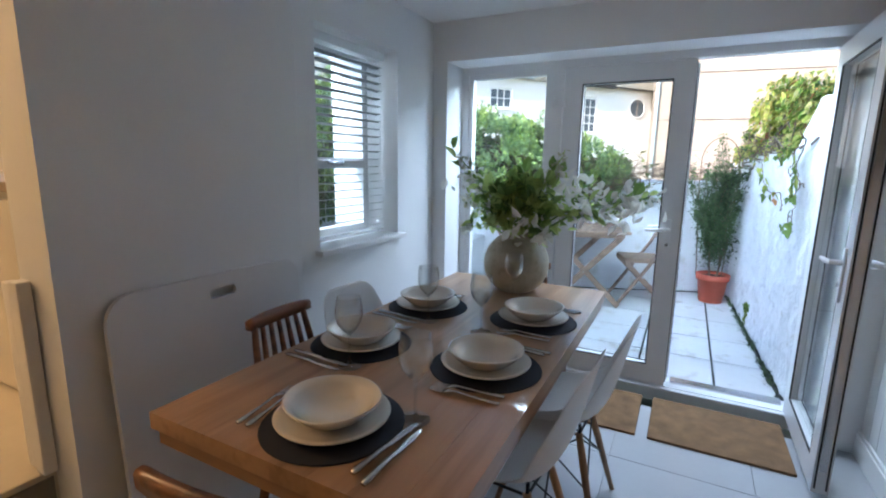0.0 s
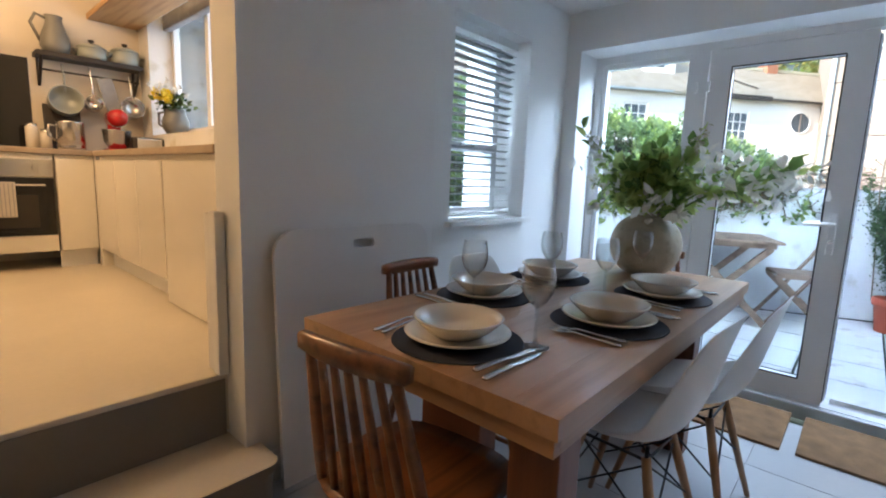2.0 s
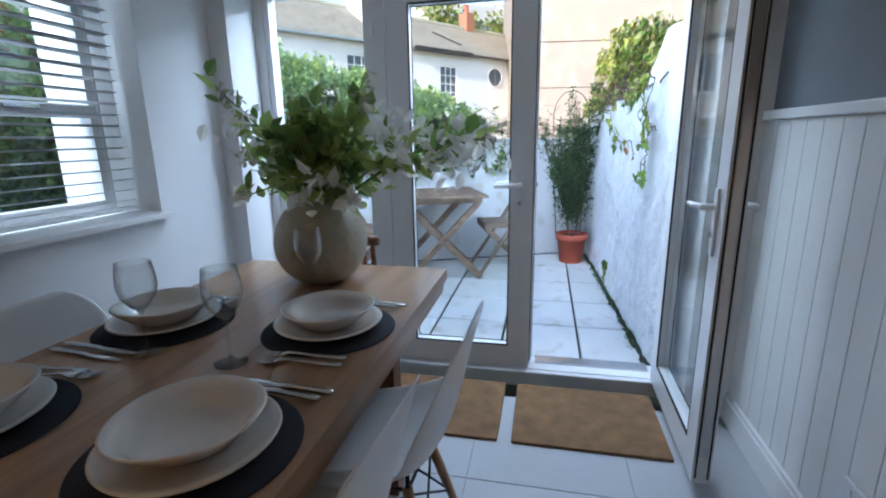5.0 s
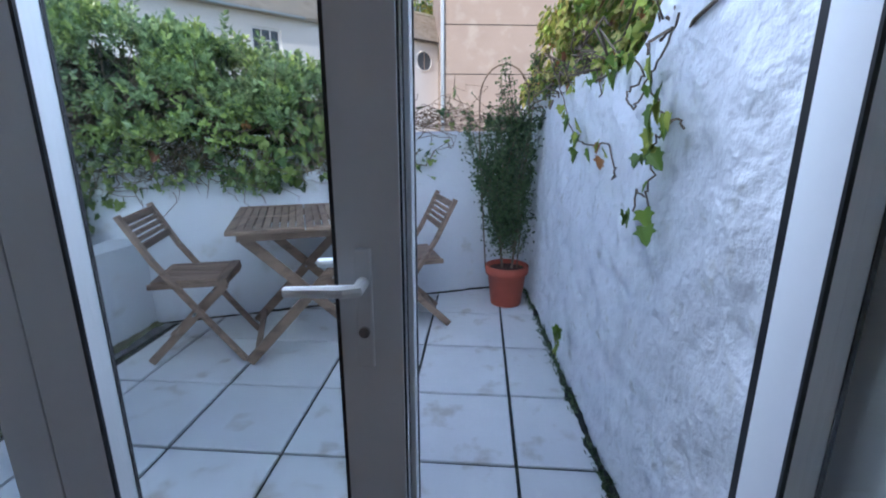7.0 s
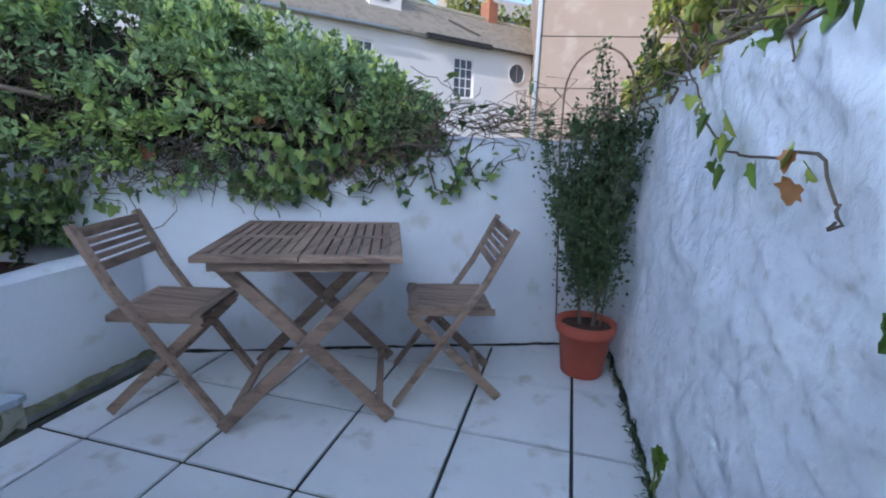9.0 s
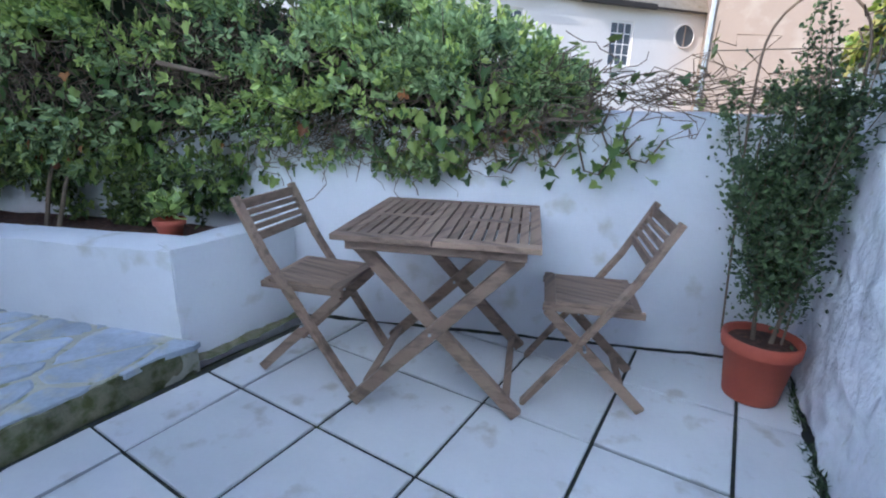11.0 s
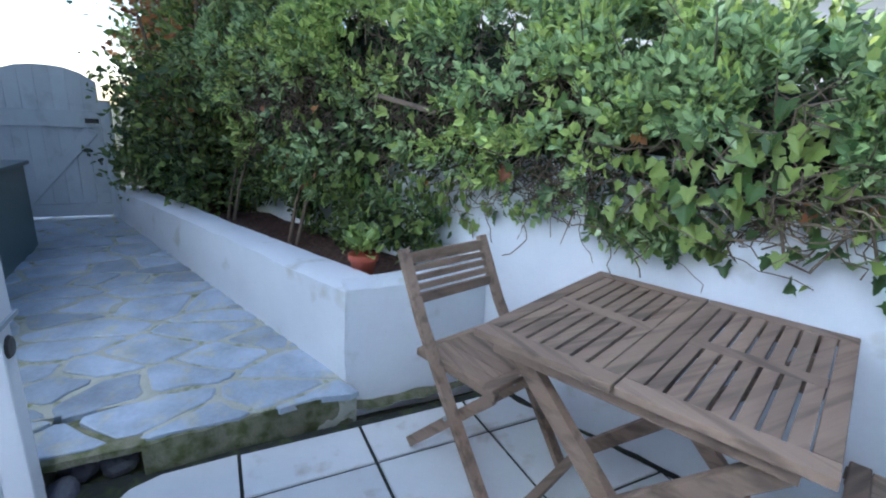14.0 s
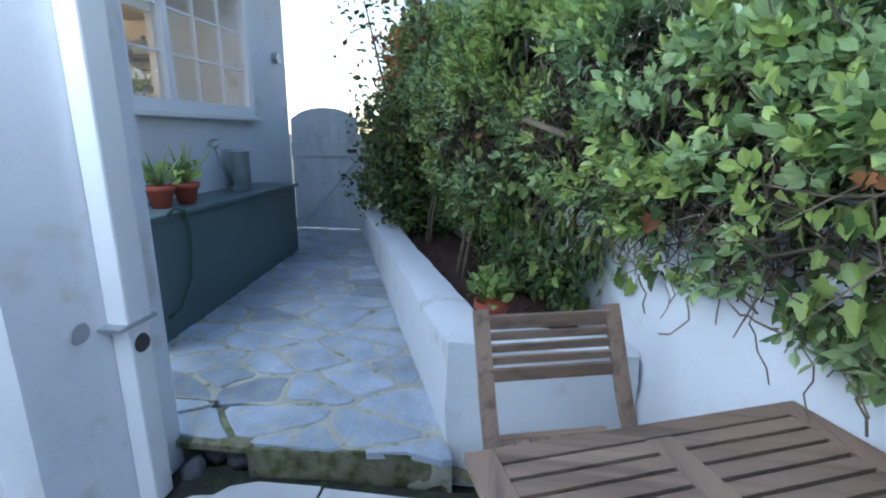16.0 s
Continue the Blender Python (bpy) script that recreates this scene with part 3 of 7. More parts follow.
def wall_run(length, thick, z0, z1, cell, amp, scale, seed, round_top=0.014):
    """A hand-plastered garden wall along x, front face at y = 0, uneven all over."""
    bm = bmesh.new()
    nx, nz, ny = max(2, int(length / cell)), max(2, int((z1 - z0) / cell)), max(2, int(thick / cell))
    path = [(0, z0 + (z1 - z0) * j / nz) for j in range(nz + 1)] + [(thick * j / ny, z1) for j in range(1, ny + 1)] + [(thick, z1 - (z1 - z0) * j / nz) for j in range(1, nz + 1)]
    grid = [[bm.verts.new((length * i / nx, y, z - (round_top if z == z1 and (y == 0 or y == thick) else 0))) for y, z in path] for i in range(nx + 1)]
    for a, b in zip(grid, grid[1:]):
        for k in range(len(path) - 1):
            bm.faces.new((a[k], b[k], b[k + 1], a[k + 1]))
    bm.faces.new(grid[0][::-1])
    bm.faces.new(grid[-1])
    lumpy(bm, amp, scale, seed)
    return bm


# back wall, slanting away to the east
structure("garden_wall_back", turned(wall_run(7.6, 0.25, -0.15, 1.22, 0.08, 0.012, 3.5, 2.0), Matrix.Translation((-4.6, wall_line(-4.6), 0)) @ pose(0, 0, 0, 0, 0, ANG)), M_RENDERWALL, "white painted uneven garden wall under the hedge", "garden wall", True)
# tall lumpy east wall, from the house to past the corner
bm = wall_run(3.8, 0.3, -0.15, 1.5, 0.024, 0.02, 4.5, 5.0)
for v in bm.verts:
    v.co += noise.noise_vector(v.co * 13) * 0.009
    q = Vector((v.co.x * 9 + v.co.z * 6, v.co.y * 8, v.co.z * 24 - v.co.x * 14))   # slanting trowel strokes
    v.co.y -= 0.012 * max(0.0, noise.noise(q)) - 0.008 * abs(noise.noise(q * 0.5 + Vector((3, 1, 7))))
    if v.co.z > 0.9:             # it stands higher by the house
        v.co.z += (v.co.z - 0.9) * 0.5 * max(0, min(1, (0.95 - v.co.x) / 0.4))
structure("garden_wall_east", turned(bm, Matrix.Translation((2.213, 0.075, 0)) @ pose(0, 0, 0, 0, 0, 93.0) @ Matrix.Diagonal((1, -1, 1, 1))), M_ROUGHWALL, "tall lumpy whitewashed stone wall", "garden wall", True)

# planter
PA, PB = Vector((-0.57, 1.415, 0)), Vector((-3.9, 0.04, 0))
plen = (PB - PA).length
pang = math.degrees(math.atan2((PA - PB).y, (PA - PB).x))
structure("planter_wall", turned(wall_run(plen, 0.2, -0.12, 0.55, 0.06, 0.011, 4.0, 9.0), Matrix.Translation(PB) @ pose(0, 0, 0, 0, 0, pang)), M_RENDERWALL, "low white painted planter wall beside the path", "planter", True)
structure("planter_end", turned(wall_run(0.72, 0.18, -0.12, 0.55, 0.06, 0.009, 4.0, 12.0), Matrix.Translation((-0.565, 1.425, 0)) @ pose(0, 0, 0, 0, 0, 88.5)), M_RENDERWALL, "white painted end of the planter wall", "planter", True)
bm = bmesh.new()
n = 40
rows = []
for i in range(n + 1):
    f = i / n
    a = PB.lerp(PA, f)
    rows.append([bm.verts.new((min(a.x, -0.7), min(a.y + 0.1 + k * 0.1, wall_line(a.x) + 0.05), 0.46 + 0.03 * noise.noise((a.x * 4, k * 0.7, 2)) + 0.003 * k)) for k in range(8)])
for a, b in zip(rows, rows[1:]):
    for k in range(7):
        bm.faces.new((a[k], b[k], b[k + 1], a[k + 1]))
structure("soil", bm, M_SOIL, "dark reddish bark mulch in the planter", "soil", True)

# the slate path, rising to the gate
def path_z(x):
    return 0.075 + max(0.0, -0.48 - x) * 0.059


bm = bmesh.new()
pts = [(-0.72, 0.275), (-0.72, 0.6), (-0.47, 0.6), (-0.5, 1.45), (-3.95, 0.12), (-3.95, -0.73), (-1.1, -0.73), (-0.72, -0.73)]
hi = [bm.verts.new((x, y, path_z(x) - 0.007)) for x, y in pts]
lo = [bm.verts.new((x, y, -0.13)) for x, y in pts]
bm.faces.new(hi)
bm.faces.new(lo[::-1])
for i in range(len(pts)):
    j = (i + 1) % len(pts)
    bm.faces.new((lo[i], lo[j], hi[j], hi[i]))
structure("path", bm, M_MORTAR, "pale mortar bed of the slate path", "path")
structure("path_lip", turned(wall_run(0.34, 0.26, 0.03, 0.066, 0.03, 0.006, 9.0, 7.0, 0.01), Matrix.Translation((-0.44, 0.27, 0)) @ pose(0, 0, 0, 0, 0, 91)), M_MOSS, "mossy stone lip over the drain hollow", "kerb", True)
structure("path_side", cuboid(-0.76, -0.48, -0.73, 0.27, -0.13, 0.066), M_MORTAR, "mortar beside the house corner", "path")
bm = wall_run(0.84, 0.08, -0.11, 0.062, 0.03, 0.012, 9.0, 4.0, 0.02)
structure("path_kerb", turned(bm, Matrix.Translation((-0.43, 0.6, 0)) @ pose(0, 0, 0, 0, 0, 95)), M_MOSS, "mossy crumbling concrete edge of the path", "kerb", True)

# ---- dining table ----
TX0, TX1, TY0, TY1, TZ = 0.394, 1.218, -2.35, -0.58, 0.76
table = thing("dining_table", (TX0, TY0, 0), "large oiled oak dining table with slab legs", "table")
W, L = TX1 - TX0, TY1 - TY0
for i in range(8):
    part("plank", cuboid(i * W / 8 + 0.0002, (i + 1) * W / 8 - 0.0002, 0, L, TZ - 0.044, TZ, 0.0006), M_OAK, table)
for y in (0.012, L - 0.039):
    part("end_apron", cuboid(0.012, W - 0.012, y, y + 0.027, TZ - 0.088, TZ - 0.0445, 0.002), M_OAK_X, table)
for x in (0.012, W - 0.039):
    part("side_apron", cuboid(x, x + 0.027, 0.0395, L - 0.0395, TZ - 0.088, TZ - 0.0445, 0.002), M_OAK, table)
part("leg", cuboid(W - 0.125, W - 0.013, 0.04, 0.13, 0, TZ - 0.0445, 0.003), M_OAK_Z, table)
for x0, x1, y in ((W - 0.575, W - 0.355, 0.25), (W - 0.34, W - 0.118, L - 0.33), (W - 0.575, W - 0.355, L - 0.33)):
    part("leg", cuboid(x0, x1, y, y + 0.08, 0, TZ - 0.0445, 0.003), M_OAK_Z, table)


# ---- spindle chair ----
def spindle_chair(name, m, label):
    c = thing(name, m, label, "chair", "wooden spindle chairs")
    bm = bmesh.new()
    n = 28
    top, bot = [], []
    for k in range(n):
        a = 2 * math.pi * k / n
        x, y = math.cos(a), math.sin(a)
        x = 0.212 * math.copysign(abs(x) ** 0.6, x) * (1 + 0.06 * y)
        y = -0.005 + 0.2 * math.copysign(abs(y) ** 0.65, y)
        top.append(bm.verts.new((x, y, 0.475)))
        bot.append(bm.verts.new((x * 0.93, y * 0.93, 0.445)))
    mid = [bm.verts.new((v.co.x * 0.75, v.co.y * 0.75, 0.466)) for v in top]
    cen = bm.verts.new((0, 0.02, 0.461))
    for k in range(n):
        j = (k + 1) % n
        bm.faces.new((top[k], top[j], mid[j], mid[k]))
        bm.faces.new((mid[k], mid[j], cen))
        bm.faces.new((bot[k], bot[j], top[j], top[k]))
    bm.faces.new(bot[::-1])
    part("seat", bm, M_CHAIR, c, "polished saddle seat", True)
    for sx, sy in ((-1, -1), (1, -1), (-1, 1), (1, 1)):
        bm = bmesh.new()
        tube(bm, [(sx * 0.13, sy * 0.13, 0.46), (sx * 0.165, sy * 0.168, 0.24), (sx * 0.2, sy * 0.2, 0)], [0.012, 0.017, 0.011], 10)
        part("leg", bm, M_CHAIR, c, "", True)
    for a, b in (((-0.18, -0.183, 0.15), (-0.18, 0.183, 0.15)), ((0.18, -0.183, 0.15), (0.18, 0.183, 0.15)), ((-0.18, 0, 0.15), (0.18, 0, 0.15))):
        bm = bmesh.new()
        tube(bm, [a, Vector(a).lerp(Vector(b), 0.5), b], [0.008, 0.011, 0.008], 8)
        part("stretcher", bm, M_CHAIR, c, "", True)
    top_at = lambda x: Vector((x * 1.08, -0.235 + 0.75 * x * x, 0.83))
    for i in range(7):
        x = -0.108 + i * 0.036
        bm = bmesh.new()
        a, b = Vector((x * 1.5, -0.172 + 1.1 * x * x, 0.468)), top_at(x)
        tube(bm, [a, a.lerp(b, 0.4), b], [0.009, 0.0115, 0.008] if 0 < i < 6 else [0.012, 0.014, 0.011], 8)
        part("spindle", bm, M_CHAIR, c, "", True)
    bm = bmesh.new()
    prev = None
    for i in range(13):
        x = -0.137 + i * 0.274 / 12
        p = top_at(x)
        h = 0.023 - 0.006 * (abs(x) / 0.137) ** 3
        ring = [bm.verts.new(p + Vector((0, dy, dz))) for dy, dz in ((-0.012, -h), (0.012, -h), (0.014, h * 0.6), (0.005, h), (-0.008, h), (-0.014, h * 0.6))]
        if prev:
            for k in range(6):
                bm.faces.new((prev[k], prev[(k + 1) % 6], ring[(k + 1) % 6], ring[k]))
        else:
            bm.faces.new(ring)
        prev = ring
    bm.faces.new(prev[::-1])
    part("crest_rail", bm, M_CHAIR, c, "curved top rail", True)
    return c


ch = spindle_chair("spindle_chair", pose(0.845, -2.318, 0, 0, 0, 6), "brown wooden spindle back chair at the table end")
tagged(copy_thing(ch, pose(0.48, -1.78, 0, 0, 0, -88)), "dark wooden spindle back chair along the wall side")
tagged(copy_thing(ch, pose(0.75, -0.68, 0, 0, 0, 178)), "dark wooden spindle back chair behind the flower vase")


# ---- shell chair ----
def shell_chair(name, m, label):
    c = thing(name, m, label, "chair", "white shell chairs")
    bm = bmesh.new()
    prof = [(0.215, 0.405), (0.2, 0.425), (0.1, 0.425), (-0.02, 0.418), (-0.11, 0.43), (-0.165, 0.475), (-0.195, 0.55), (-0.215, 0.64), (-0.235, 0.73), (-0.252, 0.8), (-0.26, 0.825)]
    wid = [0.17, 0.205, 0.222, 0.23, 0.232, 0.228, 0.215, 0.205, 0.192, 0.165, 0.105]
    lift = [0.0, 0.01, 0.035, 0.06, 0.085, 0.09, 0.06, 0.035, 0.02, 0.01, 0.0]
    nn = 14
    g = []
    for (y, z), w, l in zip(prof, wid, lift):
        row = []
        for k in range(nn + 1):
            u = -1 + 2 * k / nn
            e = abs(u) ** 2.6
            back = max(0.0, min(1.0, (z - 0.43) / 0.15))
            row.append(bm.verts.new((w * u, y + back * l * 1.25 * e + 0.0, z + (1 - back) * l * e)))
        g.append(row)
    for a, b in zip(g, g[1:]):
        for k in range(nn):
            bm.faces.new((a[k], a[k + 1], b[k + 1], b[k]))
    s = part("seat_shell", bm, M_SHELL, c, "smooth white plastic shell", True)
    so = s.modifiers.new("thick", "SOLIDIFY")
    so.thickness = 0.006
    ss = s.modifiers.new("round", "SUBSURF")
    ss.levels = ss.render_levels = 1
    feet = {}
    for sx, sy in product((-1, 1), (-1, 1)):
        a, b = Vector((sx * 0.1, sy * 0.1 + 0.0, 0.385)), Vector((sx * 0.18, sy * 0.2, 0))
        feet[sx, sy] = (a, b)
        bm = bmesh.new()
        tube(bm, [a, a.lerp(b, 0.3), b], [0.014, 0.015, 0.0095], 10)
        part("leg", bm, M_BEECH, c, "tapered beech dowel", True)
    at = lambda k, f: feet[k][0].lerp(feet[k][1], f)
    for k, j in (((-1, -1), (1, -1)), ((-1, 1), (1, 1)), ((-1, -1), (-1, 1)), ((1, -1), (1, 1))):
        part("wire_brace", tube(bmesh.new(), [at(k, 0.05), at(j, 0.52)], 0.0035, 6), M_WIRE, c, "black steel brace")
        part("wire_brace", tube(bmesh.new(), [at(j, 0.05), at(k, 0.52)], 0.0035, 6), M_WIRE, c, "black steel brace")
        part("wire_brace", tube(bmesh.new(), [at(k, 0.02), at(j, 0.02)], 0.005, 6), M_WIRE, c, "black steel brace")
        part("mount", tube(bmesh.new(), [at(k, 0.02), at(k, 0.02) + Vector((0, 0, 0.045))], 0.006, 6), M_WIRE, c, "black steel mount")
    return c


sc_ = shell_chair("shell_chair", pose(1.09, -1.6, 0, 0, 0, 86), "white moulded shell chair on beech dowel legs")
copy_thing(sc_, pose(1.16, -1.19, 0, 0, 0, 88))
tagged(copy_thing(sc_, pose(0.44, -1.33, 0, 0, 0, -92)), "white moulded shell chair tucked in by the wall")

# leaning board
bm = bmesh.new()
n = 10
out = [(0, 0), (0.78, 0)]
for cx, cz, a0 in ((0.78 - 0.09, 0.97 - 0.09, 0), (0.09, 0.97 - 0.09, 90)):
    out += [(cx + 0.09 * math.cos(radians(a0 + 9 * k)), cz + 0.09 * math.sin(radians(a0 + 9 * k))) for k in range(n + 1)]
slot = []
for cx, a0 in ((0.44, -90), (0.36, 90)):
    slot += [(cx + 0.018 * math.cos(radians(a0 + 18 * k)), 0.9 + 0.018 * math.sin(radians(a0 + 18 * k))) for k in range(n + 1)]
rings = []
for y in (0, 0.018):
    rings.append(([bm.verts.new((x, y, z)) for x, z in out], [bm.verts.new((x, y, z)) for x, z in slot]))
for o, s in rings:
    es = [bm.edges.new((r[i], r[(i + 1) % len(r)])) for r in (o, s) for i in range(len(r))]
    bmesh.ops.triangle_fill(bm, use_beauty=True, use_dissolve=False, edges=es)
for q in (0, 1):
    a, b = rings[0][q], rings[1][q]
    for i in range(len(a)):
        j = (i + 1) % len(a)
        bm.faces.new((a[i], a[j], b[j], b[i]))
tagged(part("leaning_board", turned(bm, Matrix.Translation((0.085, -2.25, 0)) @ pose(0, 0, 0, 0, -3.0, 0) @ pose(0, 0, 0, 0, 0, 90) @ Matrix.Identity(4)), M_BOARD), "white painted board with a hand slot leaning on the wall", "board")

# door mats
for x0, x1, lab in ((0.78, 1.412, "brown coir doormat before the closed door"), (1.47, 2.1, "brown coir doormat before the open door")):
    bm = cuboid(x0, x1, -0.535, -0.06, 0.0, 0.014, 0.004)
    tagged(part("doormat", bm, M_MAT), lab, "doormat", "coir doormats")

# ---- garden furniture ----
GZ = -0.06


def slat_bm(a, b, w, t, bev=0.003):
    return bar(bmesh.new(), a, b, w, t, bev)


def garden_table(m):
    t = thing("garden_table", m, "weathered teak folding garden table with slatted top", "table")
    h, s = 0.8, 0.405
    for x0, x1 in ((-s, -0.003), (0.003, s)):
        for y in (-s, s - 0.06):
            part("frame_board", cuboid(x0, x1, y, y + 0.06, h - 0.024, h, 0.003), M_TEAK_X, t)
        part("frame_board", cuboid(x0, x0 + 0.045, -s + 0.0605, s - 0.0605, h - 0.024, h, 0.003), M_TEAK, t)
        part("frame_board", cuboid(x1 - 0.045, x1, -s + 0.0605, s - 0.0605, h - 0.024, h, 0.003), M_TEAK, t)
        n = 7
        w = (x1 - x0 - 0.09) / n
        for i in range(n):
            xx = x0 + 0.045 + w * i
            part("slat", cuboid(xx + 0.0045, xx + w - 0.0045, -s + 0.0605, s - 0.0605, h - 0.02, h - 0.002, 0.002), M_TEAK, t)
        part("cleat", cuboid(x0 + 0.046, x1 - 0.046, -0.03, 0.03, h - 0.036, h - 0.0015, 0.002), M_TEAK_X, t)
    for y in (-s + 0.03, s - 0.055):
        part("apron", cuboid(-s + 0.05, s - 0.05, y, y + 0.025, h - 0.066, h - 0.0245, 0.003), M_TEAK_X, t)
    for y, sg in ((-0.31, 1), (0.31, 1)):
        for dy, q in ((-0.02, 1), (0.02, -1)):
            part("leg", slat_bm((-0.36 * q, y + dy, 0.02), (0.33 * q, y + dy, h - 0.065), 0.036, 0.055), M_TEAK_X, t)
        bm = bmesh.new()
        tube(bm, [(-0.012, y - 0.045, 0.385), (-0.012, y + 0.045, 0.385)], 0.007, 8)
        part("pivot", bm, M_GALV, t, "steel pivot bolt")
    for x in (-0.31, 0.31):
        part("stretcher", slat_bm((x, -0.29, 0.09), (x, 0.29, 0.09), 0.035, 0.02), M_TEAK, t)
    return t


def folding_chair(m, label):
    c = thing("folding_chair", m, label, "chair", "folding garden chairs")
    for sy in (-1, 1):
        pts = [(0.27, 0.215 * sy, 0.012), (0.03, 0.215 * sy, 0.36), (-0.14, 0.215 * sy, 0.62), (-0.265, 0.215 * sy, 0.865)]
        bm = bmesh.new()
        for a, b in zip(pts, pts[1:]):
            a, b = Vector(a), Vector(b)
            d = (b - a).normalized() * 0.012
            bar(bm, a - d, b + d, 0.022, 0.048, 0.003, (0, 1, 0))
        part("long_leg", turned(bm, Matrix.Identity(4)), M_TEAK_X, c)
        part("short_leg", slat_bm((-0.24, 0.175 * sy, 0.012), (0.2, 0.175 * sy, 0.452), 0.02, 0.045), M_TEAK_X, c)
        part("seat_rail", cuboid(-0.2, 0.22, 0.175 * sy - 0.012, 0.175 * sy + 0.012, 0.45, 0.48, 0.003), M_TEAK_X, c)
        part("bolt", tube(bmesh.new(), [(0.03, 0.16 * sy, 0.3), (0.03, 0.235 * sy, 0.3)], 0.007, 8), M_GALV, c, "steel bolt")
    for i in range(7):
        y = -0.18 + i * 0.052
        part("seat_slat", cuboid(-0.15, 0.165, y, y + 0.05, 0.48, 0.496, 0.003), M_TEAK_X, c)
    part("seat_edge", cuboid(0.166, 0.215, -0.195, 0.195, 0.478, 0.497, 0.005), M_TEAK, c)
    part("seat_edge", cuboid(-0.18, -0.151, -0.185, 0.185, 0.478, 0.496, 0.004), M_TEAK, c)
    for i, w in enumerate((0.042, 0.025, 0.025, 0.025, 0.046)):
        z = (0.7, 0.738, 0.77, 0.802, 0.84)[i]
        x = -0.14 - (z - 0.62) * 0.51
        part("back_slat", slat_bm((x, -0.205, z), (x, 0.205, z), 0.014, w, 0.003), M_TEAK, c)
    part("foot_rail", slat_bm((-0.15, -0.165, 0.1), (-0.15, 0.165, 0.1), 0.03, 0.018), M_TEAK, c)
    return c


M_TEAK_X = grain_material("weathered_teak_across", (0.29, 0.195, 0.135), (0.165, 0.11, 0.075), 0, 0.65, 7, 0.14, 0.3)
garden_table(pose(0.572, 2.082, GZ, 0, 0, 21.5))
fc = folding_chair(pose(-0.025, 1.838, GZ, 0, 0, 16), "weathered teak folding chair by the planter")
tagged(copy_thing(fc, pose(1.172, 2.365, GZ, 0, 0, 200)), "weathered teak folding chair beside the potted shrub")

# ---- potted shrub ----
rng = np.random.default_rng(11)
pot = thing("potted_shrub", pose(1.868, 2.74, GZ) @ Matrix.Diagonal((0.95, 0.95, 0.97, 1)), "tall wispy evergreen shrub in a terracotta pot", "potted plant")
bm = lathe(bmesh.new(), [(0, 0), (0.118, 0), (0.122, 0.01), (0.15, 0.245), (0.166, 0.25), (0.17, 0.265), (0.172, 0.315), (0.16, 0.32), (0.152, 0.31), (0.146, 0.27), (0, 0.268)], 40)
part("pot", bm, M_TERRA, pot, "round terracotta pot with a thick rim", True)
bm = lathe(bmesh.new(), [(0, 0.29), (0.146, 0.284)], 24)
lumpy(bm, 0.008, 30, 1)
part("compost", bm, M_SOIL, pot, "dark compost", True)
stems, spots = bmesh.new(), []
for sx in (-0.06, 0.06):
    tube(stems, [(sx * 0.6, 0, 0.28), (sx * 0.9, 0, 0.45), (sx * 1.6, 0, 0.72)], [0.011, 0.009, 0.007], 7)
for i in range(44):
    sx = -0.06 if i % 2 else 0.06
    base = Vector((sx * (0.8 + 0.8 * (i % 5) / 5), 0, 0.42 + 0.3 * (i % 5) / 5))
    top = Vector((rng.normal(-0.05, 0.16), rng.normal(0, 0.11), rng.uniform(0.95, 1.5) if i % 6 else rng.uniform(1.55, 1.85)))
    top.x = max(-0.38, min(0.22, top.x))
    pts = [base.lerp(top, f) + Vector((0.05 * math.sin(f * 5 + i), 0.03 * math.cos(f * 4 + i), 0)) * f for f in (0, 0.3, 0.6, 0.85, 1)]
    tube(stems, pts, [0.004, 0.0035, 0.003, 0.002, 0.001], 4)
    for k in range(330):
        f = rng.random() ** 0.85
        j = min(3, int(f * 4))
        p = pts[j].lerp(pts[j + 1], f * 4 - j) + Vector(rng.normal(0, 0.045 if f < 0.75 else 0.014, 3))
        if p.z > 1.42 and rng.random() < 0.6:
            continue
        spots.append((p, (rng.normal(0, 0.6), rng.normal(0, 0.6), 0.4)))
part("stem_tangle", stems, M_TWIG, pot)
part("foliage", leaves("foliage", spots, M_SHRUB, "oval", 0.024, rng), M_SHRUB, pot, "small dark green leaves")
bm = bmesh.new()
tube(bm, [(-0.17, 0.02, 0.28), (-0.24, 0.02, 1.3)] + [(-0.06 + 0.18 * math.cos(math.pi - k * math.pi / 12), 0.02, 1.55 + 0.24 * math.sin(k * math.pi / 12)) for k in range(13)] + [(0.13, 0.02, 1.3), (0.08, 0.02, 0.28)], 0.006, 6)
part("hoop", bm, M_TWIG, pot, "bent cane hoop")

# ---- hedge over the back wall ----
def zhi(x):
    return float(np.interp(x, [-4.6, -3.6, -2.6, -1.6, -0.6, 0.0, 0.5, 0.8, 1.0], [2.45, 2.36, 2.2, 2.05, 1.88, 1.7, 1.52, 1.38, 1.25]))


def zlo(x):
    return float(np.interp(x, [-4.6, -1.3, -0.8, 0.4, 0.8, 1.0], [0.62, 0.7, 0.83, 0.87, 1.04, 1.16]))


